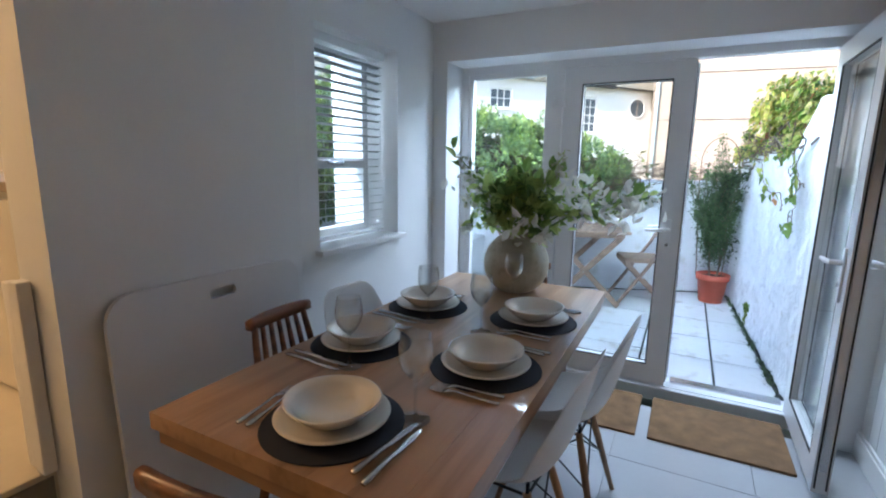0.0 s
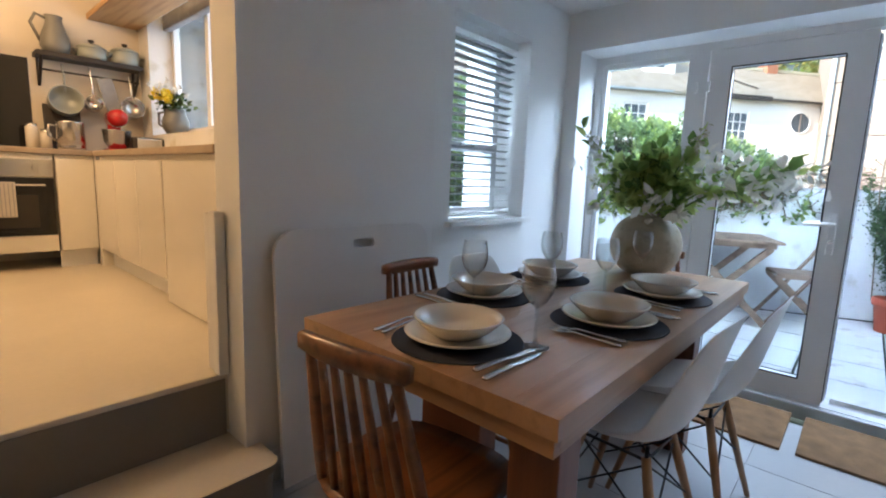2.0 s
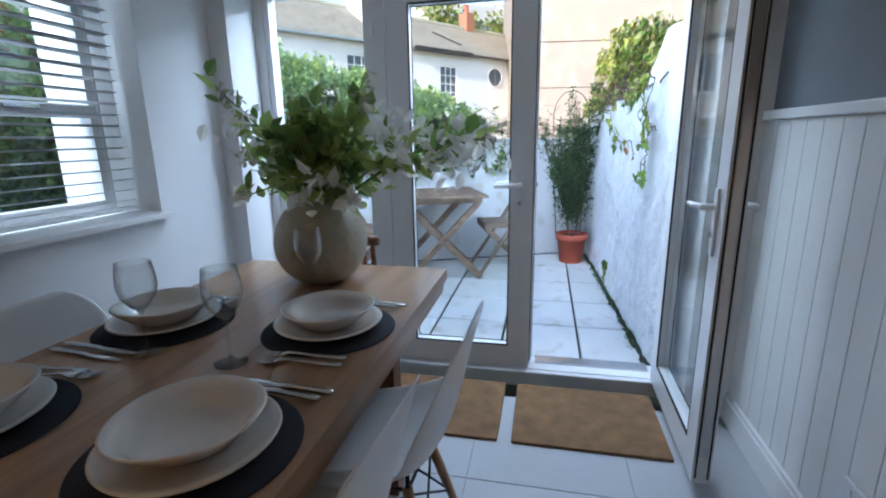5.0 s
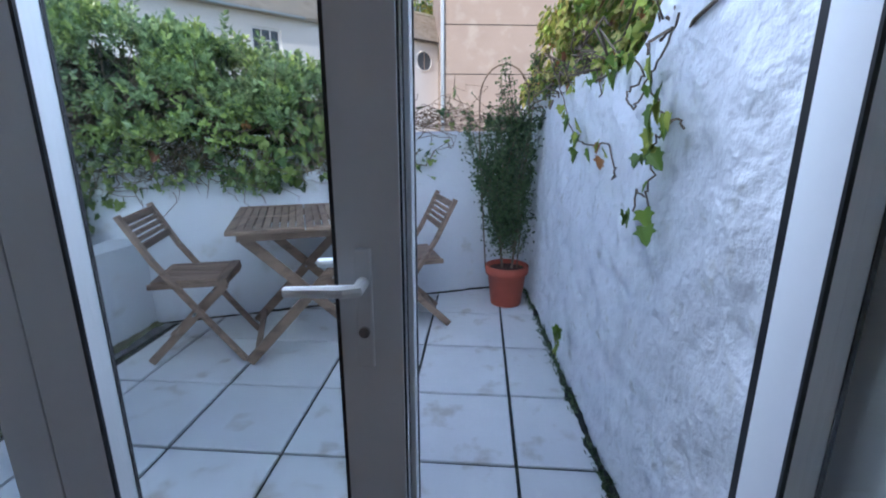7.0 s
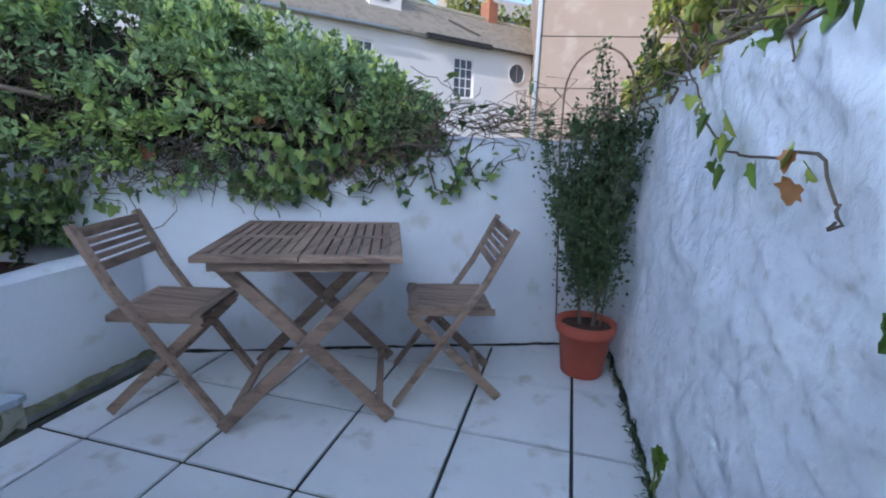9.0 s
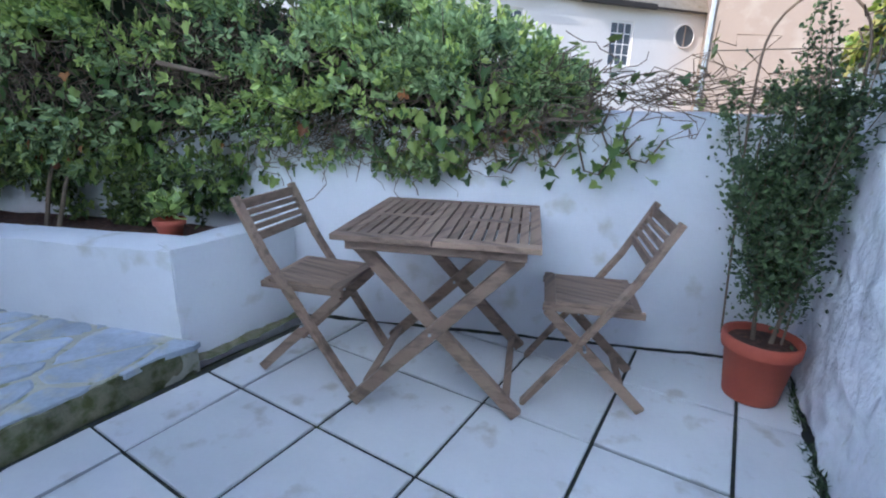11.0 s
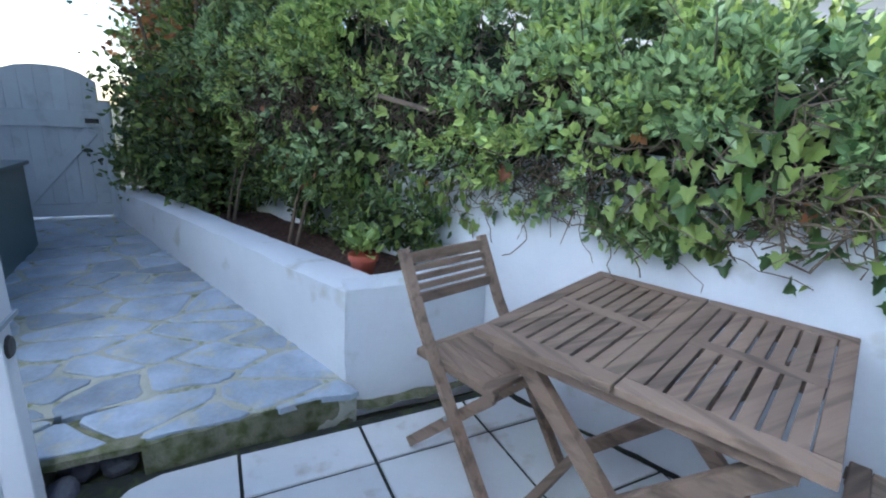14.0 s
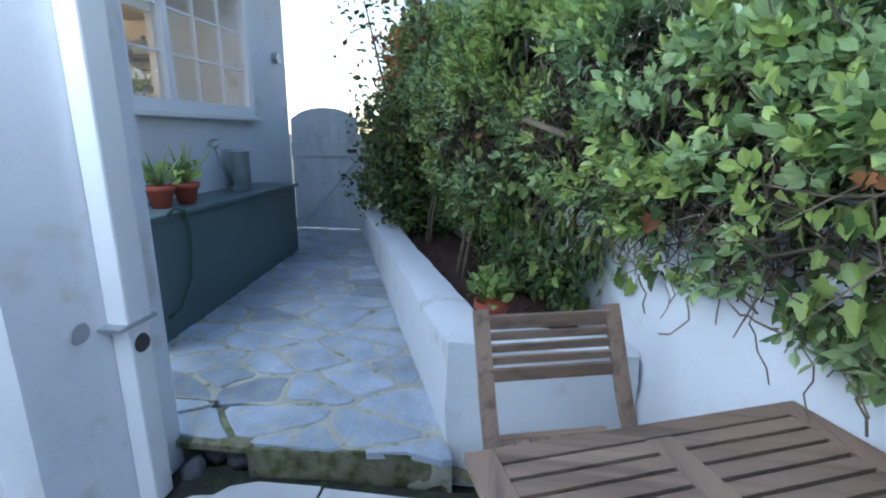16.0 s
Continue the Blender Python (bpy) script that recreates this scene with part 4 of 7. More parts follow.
def hedge_point(x, a, r):
    """A place in the hedge's slice at x; a: angle round it, r: 1 on its outside."""
    c0, c1 = float(np.interp(x, [-1.4, -0.7, 0.4, 1.0], [-0.36, -0.2, -0.16, 0.0])), float(np.interp(x, [0, 1.0], [0.85, 0.3]))
    yc, hw = (c0 + c1) / 2, (c1 - c0) / 2
    zc, hh = (zlo(x) + zhi(x)) / 2, (zhi(x) - zlo(x)) / 2
    ca, sa = math.cos(a), math.sin(a)
    ca = math.copysign(abs(ca) ** 0.75, ca)
    sa = math.copysign(abs(sa) ** 0.85, sa)
    n = noise.noise((x * 1.9, ca * 1.6, sa * 1.6)) * 0.2 + noise.noise((x * 5, ca * 4, sa * 4)) * 0.13
    r = r * (1 + n)
    return Vector((x, wall_line(x) + yc + hw * ca * r, zc + hh * sa * r)), Vector((0.0, ca / hw, sa / hh)).normalized()


HO = Vector((-1.7, wall_line(-1.7) + 0.1, 0.5))
hedge = thing("hedge", HO, "dense green garden hedge spilling over the white wall", "hedge")
off = Matrix.Translation(-HO)
GOLD = 2.39996


def shoot(p, axis, n, out, reach=0.07):
    """Leaves in a spiral round the end of a twig."""
    axis = axis.normalized()
    s1 = axis.orthogonal().normalized()
    s2 = axis.cross(s1)
    t0 = rng.random() * 6.28
    for k in range(n):
        f = k / n
        ring = math.cos(t0 + k * GOLD) * s1 + math.sin(t0 + k * GOLD) * s2
        out.append((p + axis * reach * f + ring * 0.006, ring * (1.0 - 0.75 * f) + axis * (0.35 + 0.9 * f), axis * (1 - f) + ring * -0.2))


def bare(x, z):
    """Patches of the front where twigs show."""
    return noise.noise((x * 1.5, 9, z * 2.4)) + 0.4 * noise.noise((x * 5, 3, z * 6)) > 0.0


dark, fresh, pale, broad, rust, twigs = [], [], [], [], [], bmesh.new()
while len(fresh) + len(pale) < 64000:
    x = -4.6 + 5.5 * rng.random()
    a = rng.uniform(0.3, 5.0)
    if math.cos(a) > 0.5 or (a > 4.3):
        continue
    p, d = hedge_point(x, a, rng.uniform(0.9, 1.07))
    gap = noise.noise((x * 2.6, p.y * 2.6, p.z * 2.6 + 7))
    low = math.sin(a) < -0.05 - 0.3 * noise.noise((x * 1.5, 9, 1))
    if gap < -0.07 or (low and rng.random() < 0.84) or (a > 2.75 and bare(x, p.z) and rng.random() < 0.8) or (x < -3.3 and a < 3.0 and rng.random() < 0.75):
        continue
    axis = d + Vector(rng.normal(0, 0.5, 3)) + Vector((0, 0, 0.5))
    shoot(off @ p, axis, int(rng.integers(7, 13)), pale if noise.noise((x * 1.2, 5, p.z * 2)) + rng.normal(0, 0.25) > 0.22 else fresh, rng.uniform(0.04, 0.1))
# leaves deep inside, coloured a darker green for the shade there
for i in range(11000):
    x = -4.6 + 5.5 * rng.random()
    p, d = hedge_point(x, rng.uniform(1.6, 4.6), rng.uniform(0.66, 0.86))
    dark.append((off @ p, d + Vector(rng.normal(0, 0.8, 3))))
for i in range(2900):                # ivy threaded through its lower half
    x = -4.6 + 5.6 * rng.random()
    a = rng.uniform(2.5, 4.45)
    p, d = hedge_point(x, a, rng.uniform(0.93, 1.08))
    q = noise.noise((x * 1.7, 2, p.z * 2.2))
    if (q < -0.12 and rng.random() < 0.8) or (bare(x, p.z) and rng.random() < 0.6):
        continue
    target = rust if (rng.random() < 0.03 or (noise.noise((x * 3, 4, p.z * 3)) > 0.42 and rng.random() < 0.5)) else broad
    target.append((off @ p, Vector((rng.normal(0, 0.5), -0.35, -1)), Vector((rng.normal(0, 0.3), -1, 0.45))))
for i in range(420):                 # long shoots standing out of the top
    x = -4.5 + 5.3 * rng.random()
    p, d = hedge_point(x, rng.uniform(0.9, 2.5), rng.uniform(1.0, 1.18))
    v = (d + Vector(rng.normal(0, 0.35, 3)) + Vector((0, 0, 0.6))).normalized()
    for k in range(4):
        shoot(off @ (p + v * 0.035 * k), v, 5, pale if i % 3 == 0 else fresh, 0.04)
for i in range(2600):                # ivy climbing out of the planter
    x = rng.uniform(-2.9, -0.72)
    z = rng.uniform(0.5, 1.15)
    if noise.noise((x * 2.3, 6, z * 1.2)) < -0.12 or (x > -1.0 and z < 0.62):
        continue
    p = Vector((x, wall_line(x) - 0.06 - 0.28 * rng.random() * min(1.0, (z - 0.35) * 1.6), z))
    if rng.random() < 0.45:
        broad.append((off @ p, Vector((rng.normal(0, 0.6), -0.4, -0.6)), Vector((rng.normal(0, 0.4), -1, 0.4))))
    else:
        shoot(off @ p, Vector((rng.normal(0, 0.6), -0.8, rng.normal(0.3, 0.5))), 4, dark, 0.05)
for i in range(2600):                # russet growth towards the gate
    x = rng.uniform(-4.7, -3.3)
    p, d = hedge_point(x, rng.uniform(0.8, 3.0), rng.uniform(0.85, 1.25))
    if noise.noise((x * 4, p.y * 4, p.z * 4)) < -0.05:
        continue
    (rust if rng.random() < 0.75 else pale).append((off @ p, d + Vector(rng.normal(0, 0.7, 3)), Vector(rng.normal(0, 1, 3))))
M_FRESH = leaf_material("fresh_leaf", (0.15, 0.25, 0.1), (0.38, 0.5, 0.22), 0.28)
M_PALE = leaf_material("pale_leaf", (0.23, 0.34, 0.08), (0.47, 0.58, 0.17), 0.28)
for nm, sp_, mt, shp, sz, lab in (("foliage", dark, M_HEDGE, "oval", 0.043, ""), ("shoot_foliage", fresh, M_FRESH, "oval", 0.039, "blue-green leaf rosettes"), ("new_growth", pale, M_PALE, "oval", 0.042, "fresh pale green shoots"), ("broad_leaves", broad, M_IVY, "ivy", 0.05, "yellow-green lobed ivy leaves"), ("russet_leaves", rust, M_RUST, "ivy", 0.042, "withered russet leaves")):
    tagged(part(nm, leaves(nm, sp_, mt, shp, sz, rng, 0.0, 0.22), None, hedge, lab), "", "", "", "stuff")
# near-black hull that closes the hedge; its colour stands for the inner shade
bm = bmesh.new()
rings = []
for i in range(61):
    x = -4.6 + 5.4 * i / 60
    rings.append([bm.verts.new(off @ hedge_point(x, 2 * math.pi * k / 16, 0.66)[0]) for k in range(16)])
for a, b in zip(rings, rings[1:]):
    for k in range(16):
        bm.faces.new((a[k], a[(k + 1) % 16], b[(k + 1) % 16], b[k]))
part("inner_growth", bm, M_DARKCORE, hedge, "near-black hull standing for the shade inside")
bm = bmesh.new()
for i in range(1500):
    x = -4.3 + 5.3 * rng.random()
    a = rng.uniform(2.3, 4.1)
    p, d = hedge_point(x, a, rng.uniform(0.66, 0.88))
    e = p + d * rng.uniform(0.0, 0.1) + Vector(rng.normal(0, 0.09, 3)) + Vector((0, 0, 0.04))
    m_ = p.lerp(e, 0.5) + Vector(rng.normal(0, 0.03, 3))
    tube(bm, [off @ p, off @ m_, off @ e], [0.0045, 0.0035, 0.0015], 4, False)
k = 0
while k < 2200:                       # twigs woven over the bare patches
    x = -4.2 + 5.2 * rng.random()
    p, d = hedge_point(x, rng.uniform(2.75, 4.2), rng.uniform(0.84, 0.97))
    if not bare(x, p.z):
        continue
    k += 1
    v = Vector((rng.normal(0, 1), rng.normal(0, 0.3), rng.normal(0.2, 0.7))).normalized() * rng.uniform(0.06, 0.2)
    c1, c2 = Vector(rng.normal(0, 0.025, 3)), Vector(rng.normal(0, 0.025, 3))
    tube(bm, [off @ (p - v * 0.5), off @ (p - v * 0.15 + c1), off @ (p + v * 0.2 + c2), off @ (p + v * 0.5)], [0.0032, 0.003, 0.0024, 0.0014], 4, False)
for i in range(110):                  # dry vine curls along the hedge's lower edge
    x = rng.uniform(-0.9, 1.25)
    z = zlo(min(x, 1.0)) + rng.normal(0.13, 0.06)
    p = Vector((x, wall_line(x) - 0.05 - 0.12 * rng.random(), z))
    pts, h = [p], rng.uniform(-0.5, 0.5) + (math.pi if rng.random() < 0.5 else 0)
    for k in range(6):
        h += rng.normal(0, 0.55)
        p = p + Vector((math.cos(h) * 0.055, rng.normal(0, 0.012), math.sin(h) * 0.035))
        p.y = min(p.y, wall_line(p.x) - 0.025)
        pts.append(p)
    tube(bm, [off @ q for q in pts], rng.uniform(0.0016, 0.0032), 4, False)
for x, lean in ((-2.6, 0.5), (-1.75, 0.35)):
    for k in range(2):
        b0 = Vector((x + 0.05 * k, wall_line(x) - 0.33 + 0.04 * k, 0.44))
        tube(bm, [off @ b0, off @ (b0 + Vector((lean * 0.3 + 0.06 * (k - 1), 0.05, 0.3))), off @ (b0 + Vector((lean * 0.6 + 0.12 * (k - 1), 0.14, 0.62)))], [0.014, 0.011, 0.006], 7, False)
tube(bm, [off @ Vector((-0.95, wall_line(-0.95) - 0.3, 1.4)), off @ Vector((-0.62, wall_line(-0.62) - 0.27, 1.33))], [0.012, 0.014], 7)
tagged(part("branch_tangle", bm, M_TWIG, hedge, "bare brown twigs and stems", True), "", "", "", "stuff")

# dry vine along the wall's end
vine = thing("dry_vine", (1.2, wall_line(1.2) + 0.1, 1.2), "tangle of dry vine stems along the wall top", "vine")
off2 = Matrix.Translation((-1.2, -wall_line(1.2) - 0.1, -1.2))
bm, sp = bmesh.new(), []
for i in range(150):
    x = rng.uniform(0.45, 2.0)
    p = Vector((x, wall_line(x) + rng.uniform(-0.06, 0.3), 1.22 + rng.uniform(0, 0.16)))
    pts = [p]
    for k in range(5):
        p = p + Vector((rng.normal(0.02, 0.07), rng.normal(-0.01, 0.05), rng.normal(0.0, 0.04)))
        p.z = max(p.z, 1.23) if p.y > wall_line(p.x) - 0.02 else p.z
        pts.append(p)
    tube(bm, [off2 @ q for q in pts], 0.0026, 4, False)
    if i % 2:
        sp.append((off2 @ pts[-1], (0, -1, -0.2)))
for x, drop in ((0.55, 0.34), (0.75, 0.3), (0.95, 0.33), (1.05, 0.22), (1.15, 0.26)):
    y = wall_line(x) - 0.03
    pts = [(x, y + 0.05, 1.24), (x - 0.02, y - 0.02, 1.24 - drop * 0.5), (x + 0.03, y - 0.02, 1.24 - drop * 0.95), (x + 0.1, y - 0.01, 1.24 - drop), (x + 0.16, y + 0.02, 1.24 - drop * 0.6)]
    tube(bm, [off2 @ Vector(q) for q in pts], 0.0055, 5, False)
    for q in pts[1:]:
        sp += [(off2 @ (Vector(q) + Vector(rng.normal(0, 0.04, 3))), (0, -1, -0.5)) for _ in range(5)]
tagged(part("stem_tangle", bm, M_TWIG, vine, "", True), "", "", "", "stuff")
tagged(part("foliage", leaves("foliage", sp, M_IVY, "ivy", 0.05, rng), None, vine), "", "", "", "stuff")

# ---- ivy on the east wall ----
def east(y, z, out=0.02):
    return Vector((2.2 - (y - 0.27) * 0.0524 - out, y, z))


ivy = thing("ivy", east(1.5, 1.3, 0.0), "yellow-green ivy trailing down the whitewashed wall", "climbing plant")
off3 = Matrix.Translation(-east(1.5, 1.3, 0.0))
rng = np.random.default_rng(23)
sp, ru, bm = [], [], bmesh.new()
trails = [[(2.1, 1.5), (1.95, 1.4), (1.8, 1.31), (1.58, 1.2), (1.35, 1.2), (1.14, 1.2), (1.06, 1.13), (1.04, 1.09), (1.08, 1.085)],
          [(0.66, 1.54), (0.74, 1.46), (0.8, 1.4), (0.73, 1.34), (0.67, 1.28), (0.705, 1.24), (0.745, 1.19), (0.72, 1.14), (0.755, 1.07), (0.68, 1.03)],
          [(0.755, 1.07), (0.82, 1.06), (0.846, 1.0)],
          [(1.0, 1.5), (0.86, 1.42), (0.95, 1.39), (0.98, 1.35), (0.93, 1.325), (0.87, 1.345), (0.84, 1.4), (0.8, 1.44)],
          [(0.67, 1.28), (0.61, 1.28), (0.56, 1.265)]]
for tr in trails:
    fine = []
    for k in range(len(tr) - 1):
        q0, q1, q2, q3 = (Vector(tr[max(0, min(len(tr) - 1, k + d))]) for d in (-1, 0, 1, 2))
        for f in (0.0, 0.25, 0.5, 0.75):
            v = 0.5 * (2 * q1 + (q2 - q0) * f + (2 * q0 - 5 * q1 + 4 * q2 - q3) * f * f + (3 * q1 - q0 - 3 * q2 + q3) * f ** 3)
            fine.append(off3 @ east(v.x + rng.normal(0, 0.006), v.y + rng.normal(0, 0.006), 0.03 + rng.normal(0, 0.004)))
    tube(bm, fine, 0.0032, 5, False)
    for (y0, z0), (y1, z1) in zip(tr, tr[1:]):
        if rng.random() < 0.35:
            p = east(y1 + rng.normal(0, 0.02), z1 - 0.02 + rng.normal(0, 0.02), 0.045)
            sp.append((off3 @ p, (-0.2, rng.normal(0, 0.4), -1), (-1, 0, 0.3)))
for y, z, n, k_r in ((1.8, 1.31, 2, 0), (1.72, 1.27, 2, 0), (1.58, 1.2, 4, 0), (1.5, 1.18, 2, 0), (1.15, 1.21, 2, 1), (1.13, 1.18, 1, 0), (0.7, 1.335, 2, 0), (0.705, 1.245, 6, 0), (0.745, 1.19, 3, 0), (0.62, 1.28, 2, 0), (0.56, 1.26, 1, 0), (0.846, 0.98, 1, 0), (0.673, 1.02, 2, 0), (1.65, 0.2, 6, 0), (1.66, 0.13, 4, 0), (1.04, 1.46, 3, 0), (1.17, 1.48, 3, 0), (0.77, 1.4, 2, 0), (0.94, 1.47, 2, 0)):
    for k in range(n):
        (ru if k_r else sp).append((off3 @ east(y + rng.normal(0, 0.026), z + rng.normal(0, 0.028), 0.04 + 0.02 * rng.random()), (-0.2, rng.normal(0, 0.5), -1), (-1, rng.normal(0, 0.3), 0.3)))
topsp, yel = [], []
for i in range(11000):               # the mass on the wall's crown
    y = rng.uniform(1.0, 3.5)
    hgt = np.interp(y, [1.0, 1.3, 1.7, 2.4, 3.5], [0.1, 0.3, 0.6, 0.72, 0.55])
    z = 1.47 + hgt * rng.random() ** 1.25 + rng.normal(0, 0.03)
    out = 0.0 - 0.36 * rng.random() - (0.08 if z > 1.6 else 0) + (0.05 if y > 2.3 else 0)
    if noise.noise((y * 3.4, z * 4.5, out * 3)) < -0.12:
        continue
    u = rng.random()
    (yel if u < 0.4 else ru if u < 0.43 else topsp).append((off3 @ east(y, z, out), (-0.5, rng.normal(0, 0.5), -0.8), (-1, rng.normal(0, 0.4), 0.5)))
for i in range(130):                 # bare stems along the top edge
    y = rng.uniform(0.75, 3.2)
    p = east(y, 1.5 + rng.normal(0.02, 0.05), rng.normal(-0.03, 0.05))
    q = p + Vector((rng.normal(-0.02, 0.05), rng.normal(0, 0.22), rng.normal(0, 0.07)))
    tube(bm, [off3 @ p, off3 @ (p.lerp(q, 0.35) + Vector(rng.normal(0, 0.03, 3))), off3 @ (p.lerp(q, 0.7) + Vector(rng.normal(0, 0.03, 3))), off3 @ q], rng.uniform(0.0025, 0.006), 5, False)
tagged(part("stem_tangle", bm, M_TWIG, ivy, "", True), "", "", "", "stuff")
M_IVYBIG = leaf_material("sunlit_ivy_leaf", (0.15, 0.25, 0.03), (0.36, 0.4, 0.07))
tagged(part("trailing_leaves", leaves("trailing_leaves", sp, M_IVYBIG, "ivy", 0.046, rng, 0.0, 0.25), None, ivy), "", "", "", "stuff")
tagged(part("russet_leaves", leaves("russet_leaves", ru, M_RUST, "ivy", 0.048, rng, 0.0, 0.25), None, ivy, "rust-red ivy leaves"), "", "", "", "stuff")
tagged(part("crown_leaves", leaves("crown_leaves", topsp, M_IVYBIG, "ivy", 0.042, rng), None, ivy), "", "", "", "stuff")
M_YELLOWLEAF = leaf_material("yellowing_leaf", (0.3, 0.26, 0.06), (0.45, 0.4, 0.12))
tagged(part("yellowing_leaves", leaves("yellowing_leaves", yel, M_YELLOWLEAF, "ivy", 0.038, rng), None, ivy, "yellowing autumn leaves"), "", "", "", "stuff")

# trellis behind the wall
tl = thing("trellis", east(2.75, 1.45, -0.2), "brown wooden square trellis behind the garden wall", "trellis")
for i in range(7):
    part("batten", cuboid(-0.008, 0.008, -0.36 + i * 0.12, -0.34 + i * 0.12, 0, 0.55, 0.001), M_TWIG, tl)
for i in range(5):
    part("batten", cuboid(-0.02, -0.009, -0.38, 0.4, 0.04 + i * 0.12, 0.06 + i * 0.12, 0.001), M_TWIG, tl)

# ---- by the house: drainpipe, storage box, gate ----
pipe = thing("drainpipe", (-0.27, 0.3, -0.06), "white painted square drainpipe with a metal clip", "drainpipe")
part("pipe", cuboid(-0.058, 0.058, -0.028, 0.052, 0.72, 2.95, 0.01), M_TRIM, pipe, "upper pipe length")
part("pipe", cuboid(-0.045, 0.048, -0.028, 0.045, 0.0, 0.72, 0.01), M_TRIM, pipe, "chipped lower pipe length")
part("clip", cuboid(-0.075, 0.1, -0.029, 0.06, 0.735, 0.75, 0.003), M_GALV, pipe, "metal wall clip")
bm = lathe(bmesh.new(), [(0, 0.01), (0.03, 0.008), (0.036, 0)], 12, Matrix.Translation((0.0, 0.045, 0.66)) @ pose(0, 0, 0, -90, 0, 0))
part("rust_patch", bm, M_IRON, pipe, "flaking rusty patch")
tagged(part("wall_patch", lathe(bmesh.new(), [(0, 0.003), (0.034, 0.003), (0.038, 0.0)], 18, Matrix.Translation((-0.11, 0.2705, 0.7)) @ pose(0, 0, 0, -90, 0, 0), 0.05), material("bare_cement", (0.34, 0.34, 0.36), 0.9, 0.1)), "grey bare cement patch on the wall", "patch")

bx0, bx1, by0, by1 = -3.05, -1.05, -0.715, -0.33
bz = 0.87
boxt = thing("storage_box", ((bx0 + bx1) / 2, (by0 + by1) / 2, path_z(bx1)), "long sage-green painted timber storage bench", "storage box")
ox, oy, oz = (bx0 + bx1) / 2, (by0 + by1) / 2, path_z(bx1)
part("body", cuboid(bx0 - ox, bx1 - ox, by0 - oy, by1 - oy, 0, bz - 0.03 - oz, 0.004), M_GREEN_BOX, boxt)
part("lid", cuboid(bx0 - 0.02 - ox, bx1 + 0.02 - ox, by0 - oy, by1 + 0.03 - oy, bz - 0.028 - oz, bz - oz, 0.005), M_GREEN_BOX, boxt, "flat overhanging lid")

can = thing("watering_can", (-2.45, -0.53, bz), "dull galvanised watering can on the storage box", "watering can")
part("body", lathe(bmesh.new(), [(0, 0), (0.095, 0), (0.1, 0.006), (0.1, 0.3), (0.104, 0.305), (0.104, 0.32), (0.09, 0.325), (0, 0.326)], 28), M_GALV, can, "", True)
part("spout", tube(bmesh.new(), [(0.09, 0, 0.06), (0.2, 0.01, 0.2), (0.29, 0.02, 0.36)], [0.024, 0.02, 0.015], 10), M_GALV, can, "", True)
part("rose", turned(lathe(bmesh.new(), [(0, 0), (0.016, 0), (0.045, 0.045), (0, 0.05)], 16), Matrix.Translation((0.285, 0.02, 0.35)) @ pose(0, 0, 0, 0, 40, 0)), M_GALV, can, "", True)
part("handle", tube(bmesh.new(), [(-0.1, 0, 0.28), (-0.17, 0, 0.25), (-0.17, 0, 0.12), (-0.1, 0, 0.07)], 0.009, 8), M_GALV, can, "", True)


def small_pot(name, at, s, label, sprout):
    p = thing(name, at, label, "potted plant", "small terracotta pots")
    part("pot", lathe(bmesh.new(), [(0, 0), (0.055 * s, 0), (0.08 * s, 0.11 * s), (0.092 * s, 0.112 * s), (0.092 * s, 0.145 * s), (0.08 * s, 0.147 * s), (0.074 * s, 0.12 * s), (0, 0.12 * s)], 28), M_TERRA, p, "", True)
    sp = [((rng.normal(0, 0.05 * s), rng.normal(0, 0.05 * s), 0.15 * s + 0.1 * rng.random()), (rng.normal(0, 0.8), rng.normal(0, 0.8), 0.8)) for _ in range(sprout)]
    part("foliage", leaves("foliage", sp, M_PALE, "oval", 0.06, rng), None, p)
    return p


for x, y, hgt in ((-1.52, -0.5, 0.36), (-1.72, -0.47, 0.4)):
    p = small_pot("flower_pot", (x, y, bz), 0.95, "terracotta pot with a spiky green plant", 46)
    bm = bmesh.new()
    for k in range(5):
        d = Vector((rng.normal(0, 0.12), rng.normal(0, 0.12), hgt))
        tube(bm, [(0, 0, 0.12), Vector((0, 0, 0.12)).lerp(d, 0.6), d], [0.008, 0.009, 0.002], 5)
    part("blades", bm, M_FRESH, p, "upright pale green blades", True)
small_pot("planter_pot", (-0.84, 1.58, 0.5), 0.85, "terracotta pot with bright leaves in the planter", 120)

bm = tube(bmesh.new(), [(-1.3, -0.3, 0.86), (-1.34, -0.29, 0.9), (-1.42, -0.28, 0.88), (-1.46, -0.285, 0.72), (-1.42, -0.29, 0.45), (-1.3, -0.29, 0.3), (-1.2, -0.29, 0.28)], 0.011, 8)
tagged(part("garden_hose", bm, material("hose_green", (0.03, 0.09, 0.06), 0.4, 0.1), None, "", True), "dark green garden hose hanging over the box", "hose")

gate = thing("garden_gate", (-3.87, -0.71, 0.27), "grey painted boarded gate with a curved top", "gate")
for i in range(7):
    y0, y1 = i * 0.107, i * 0.107 + 0.105
    bm = bmesh.new()
    prof = lambda y: 1.2 + 0.12 * (1 - abs((y - 0.375) / 0.375) ** 2.6)
    block(bm, -0.02, 0.0, y0, y1, 0.02, 1.0, 0.002)
    for v in bm.verts:
        if v.co.z > 0.5:
            v.co.z += prof(v.co.y) - 1.0
    part("board", bm, M_GREYWOOD, gate)
for z, h in ((0.02, 0.11), (0.81, 0.14)):
    part("ledge", cuboid(0.001, 0.028, 0.0, 0.748, z, z + h, 0.003), M_GREYWOOD, gate)
part("brace", slat_bm((0.014, 0.12, 0.15), (0.014, 0.68, 0.79), 0.024, 0.1), M_GREYWOOD, gate)
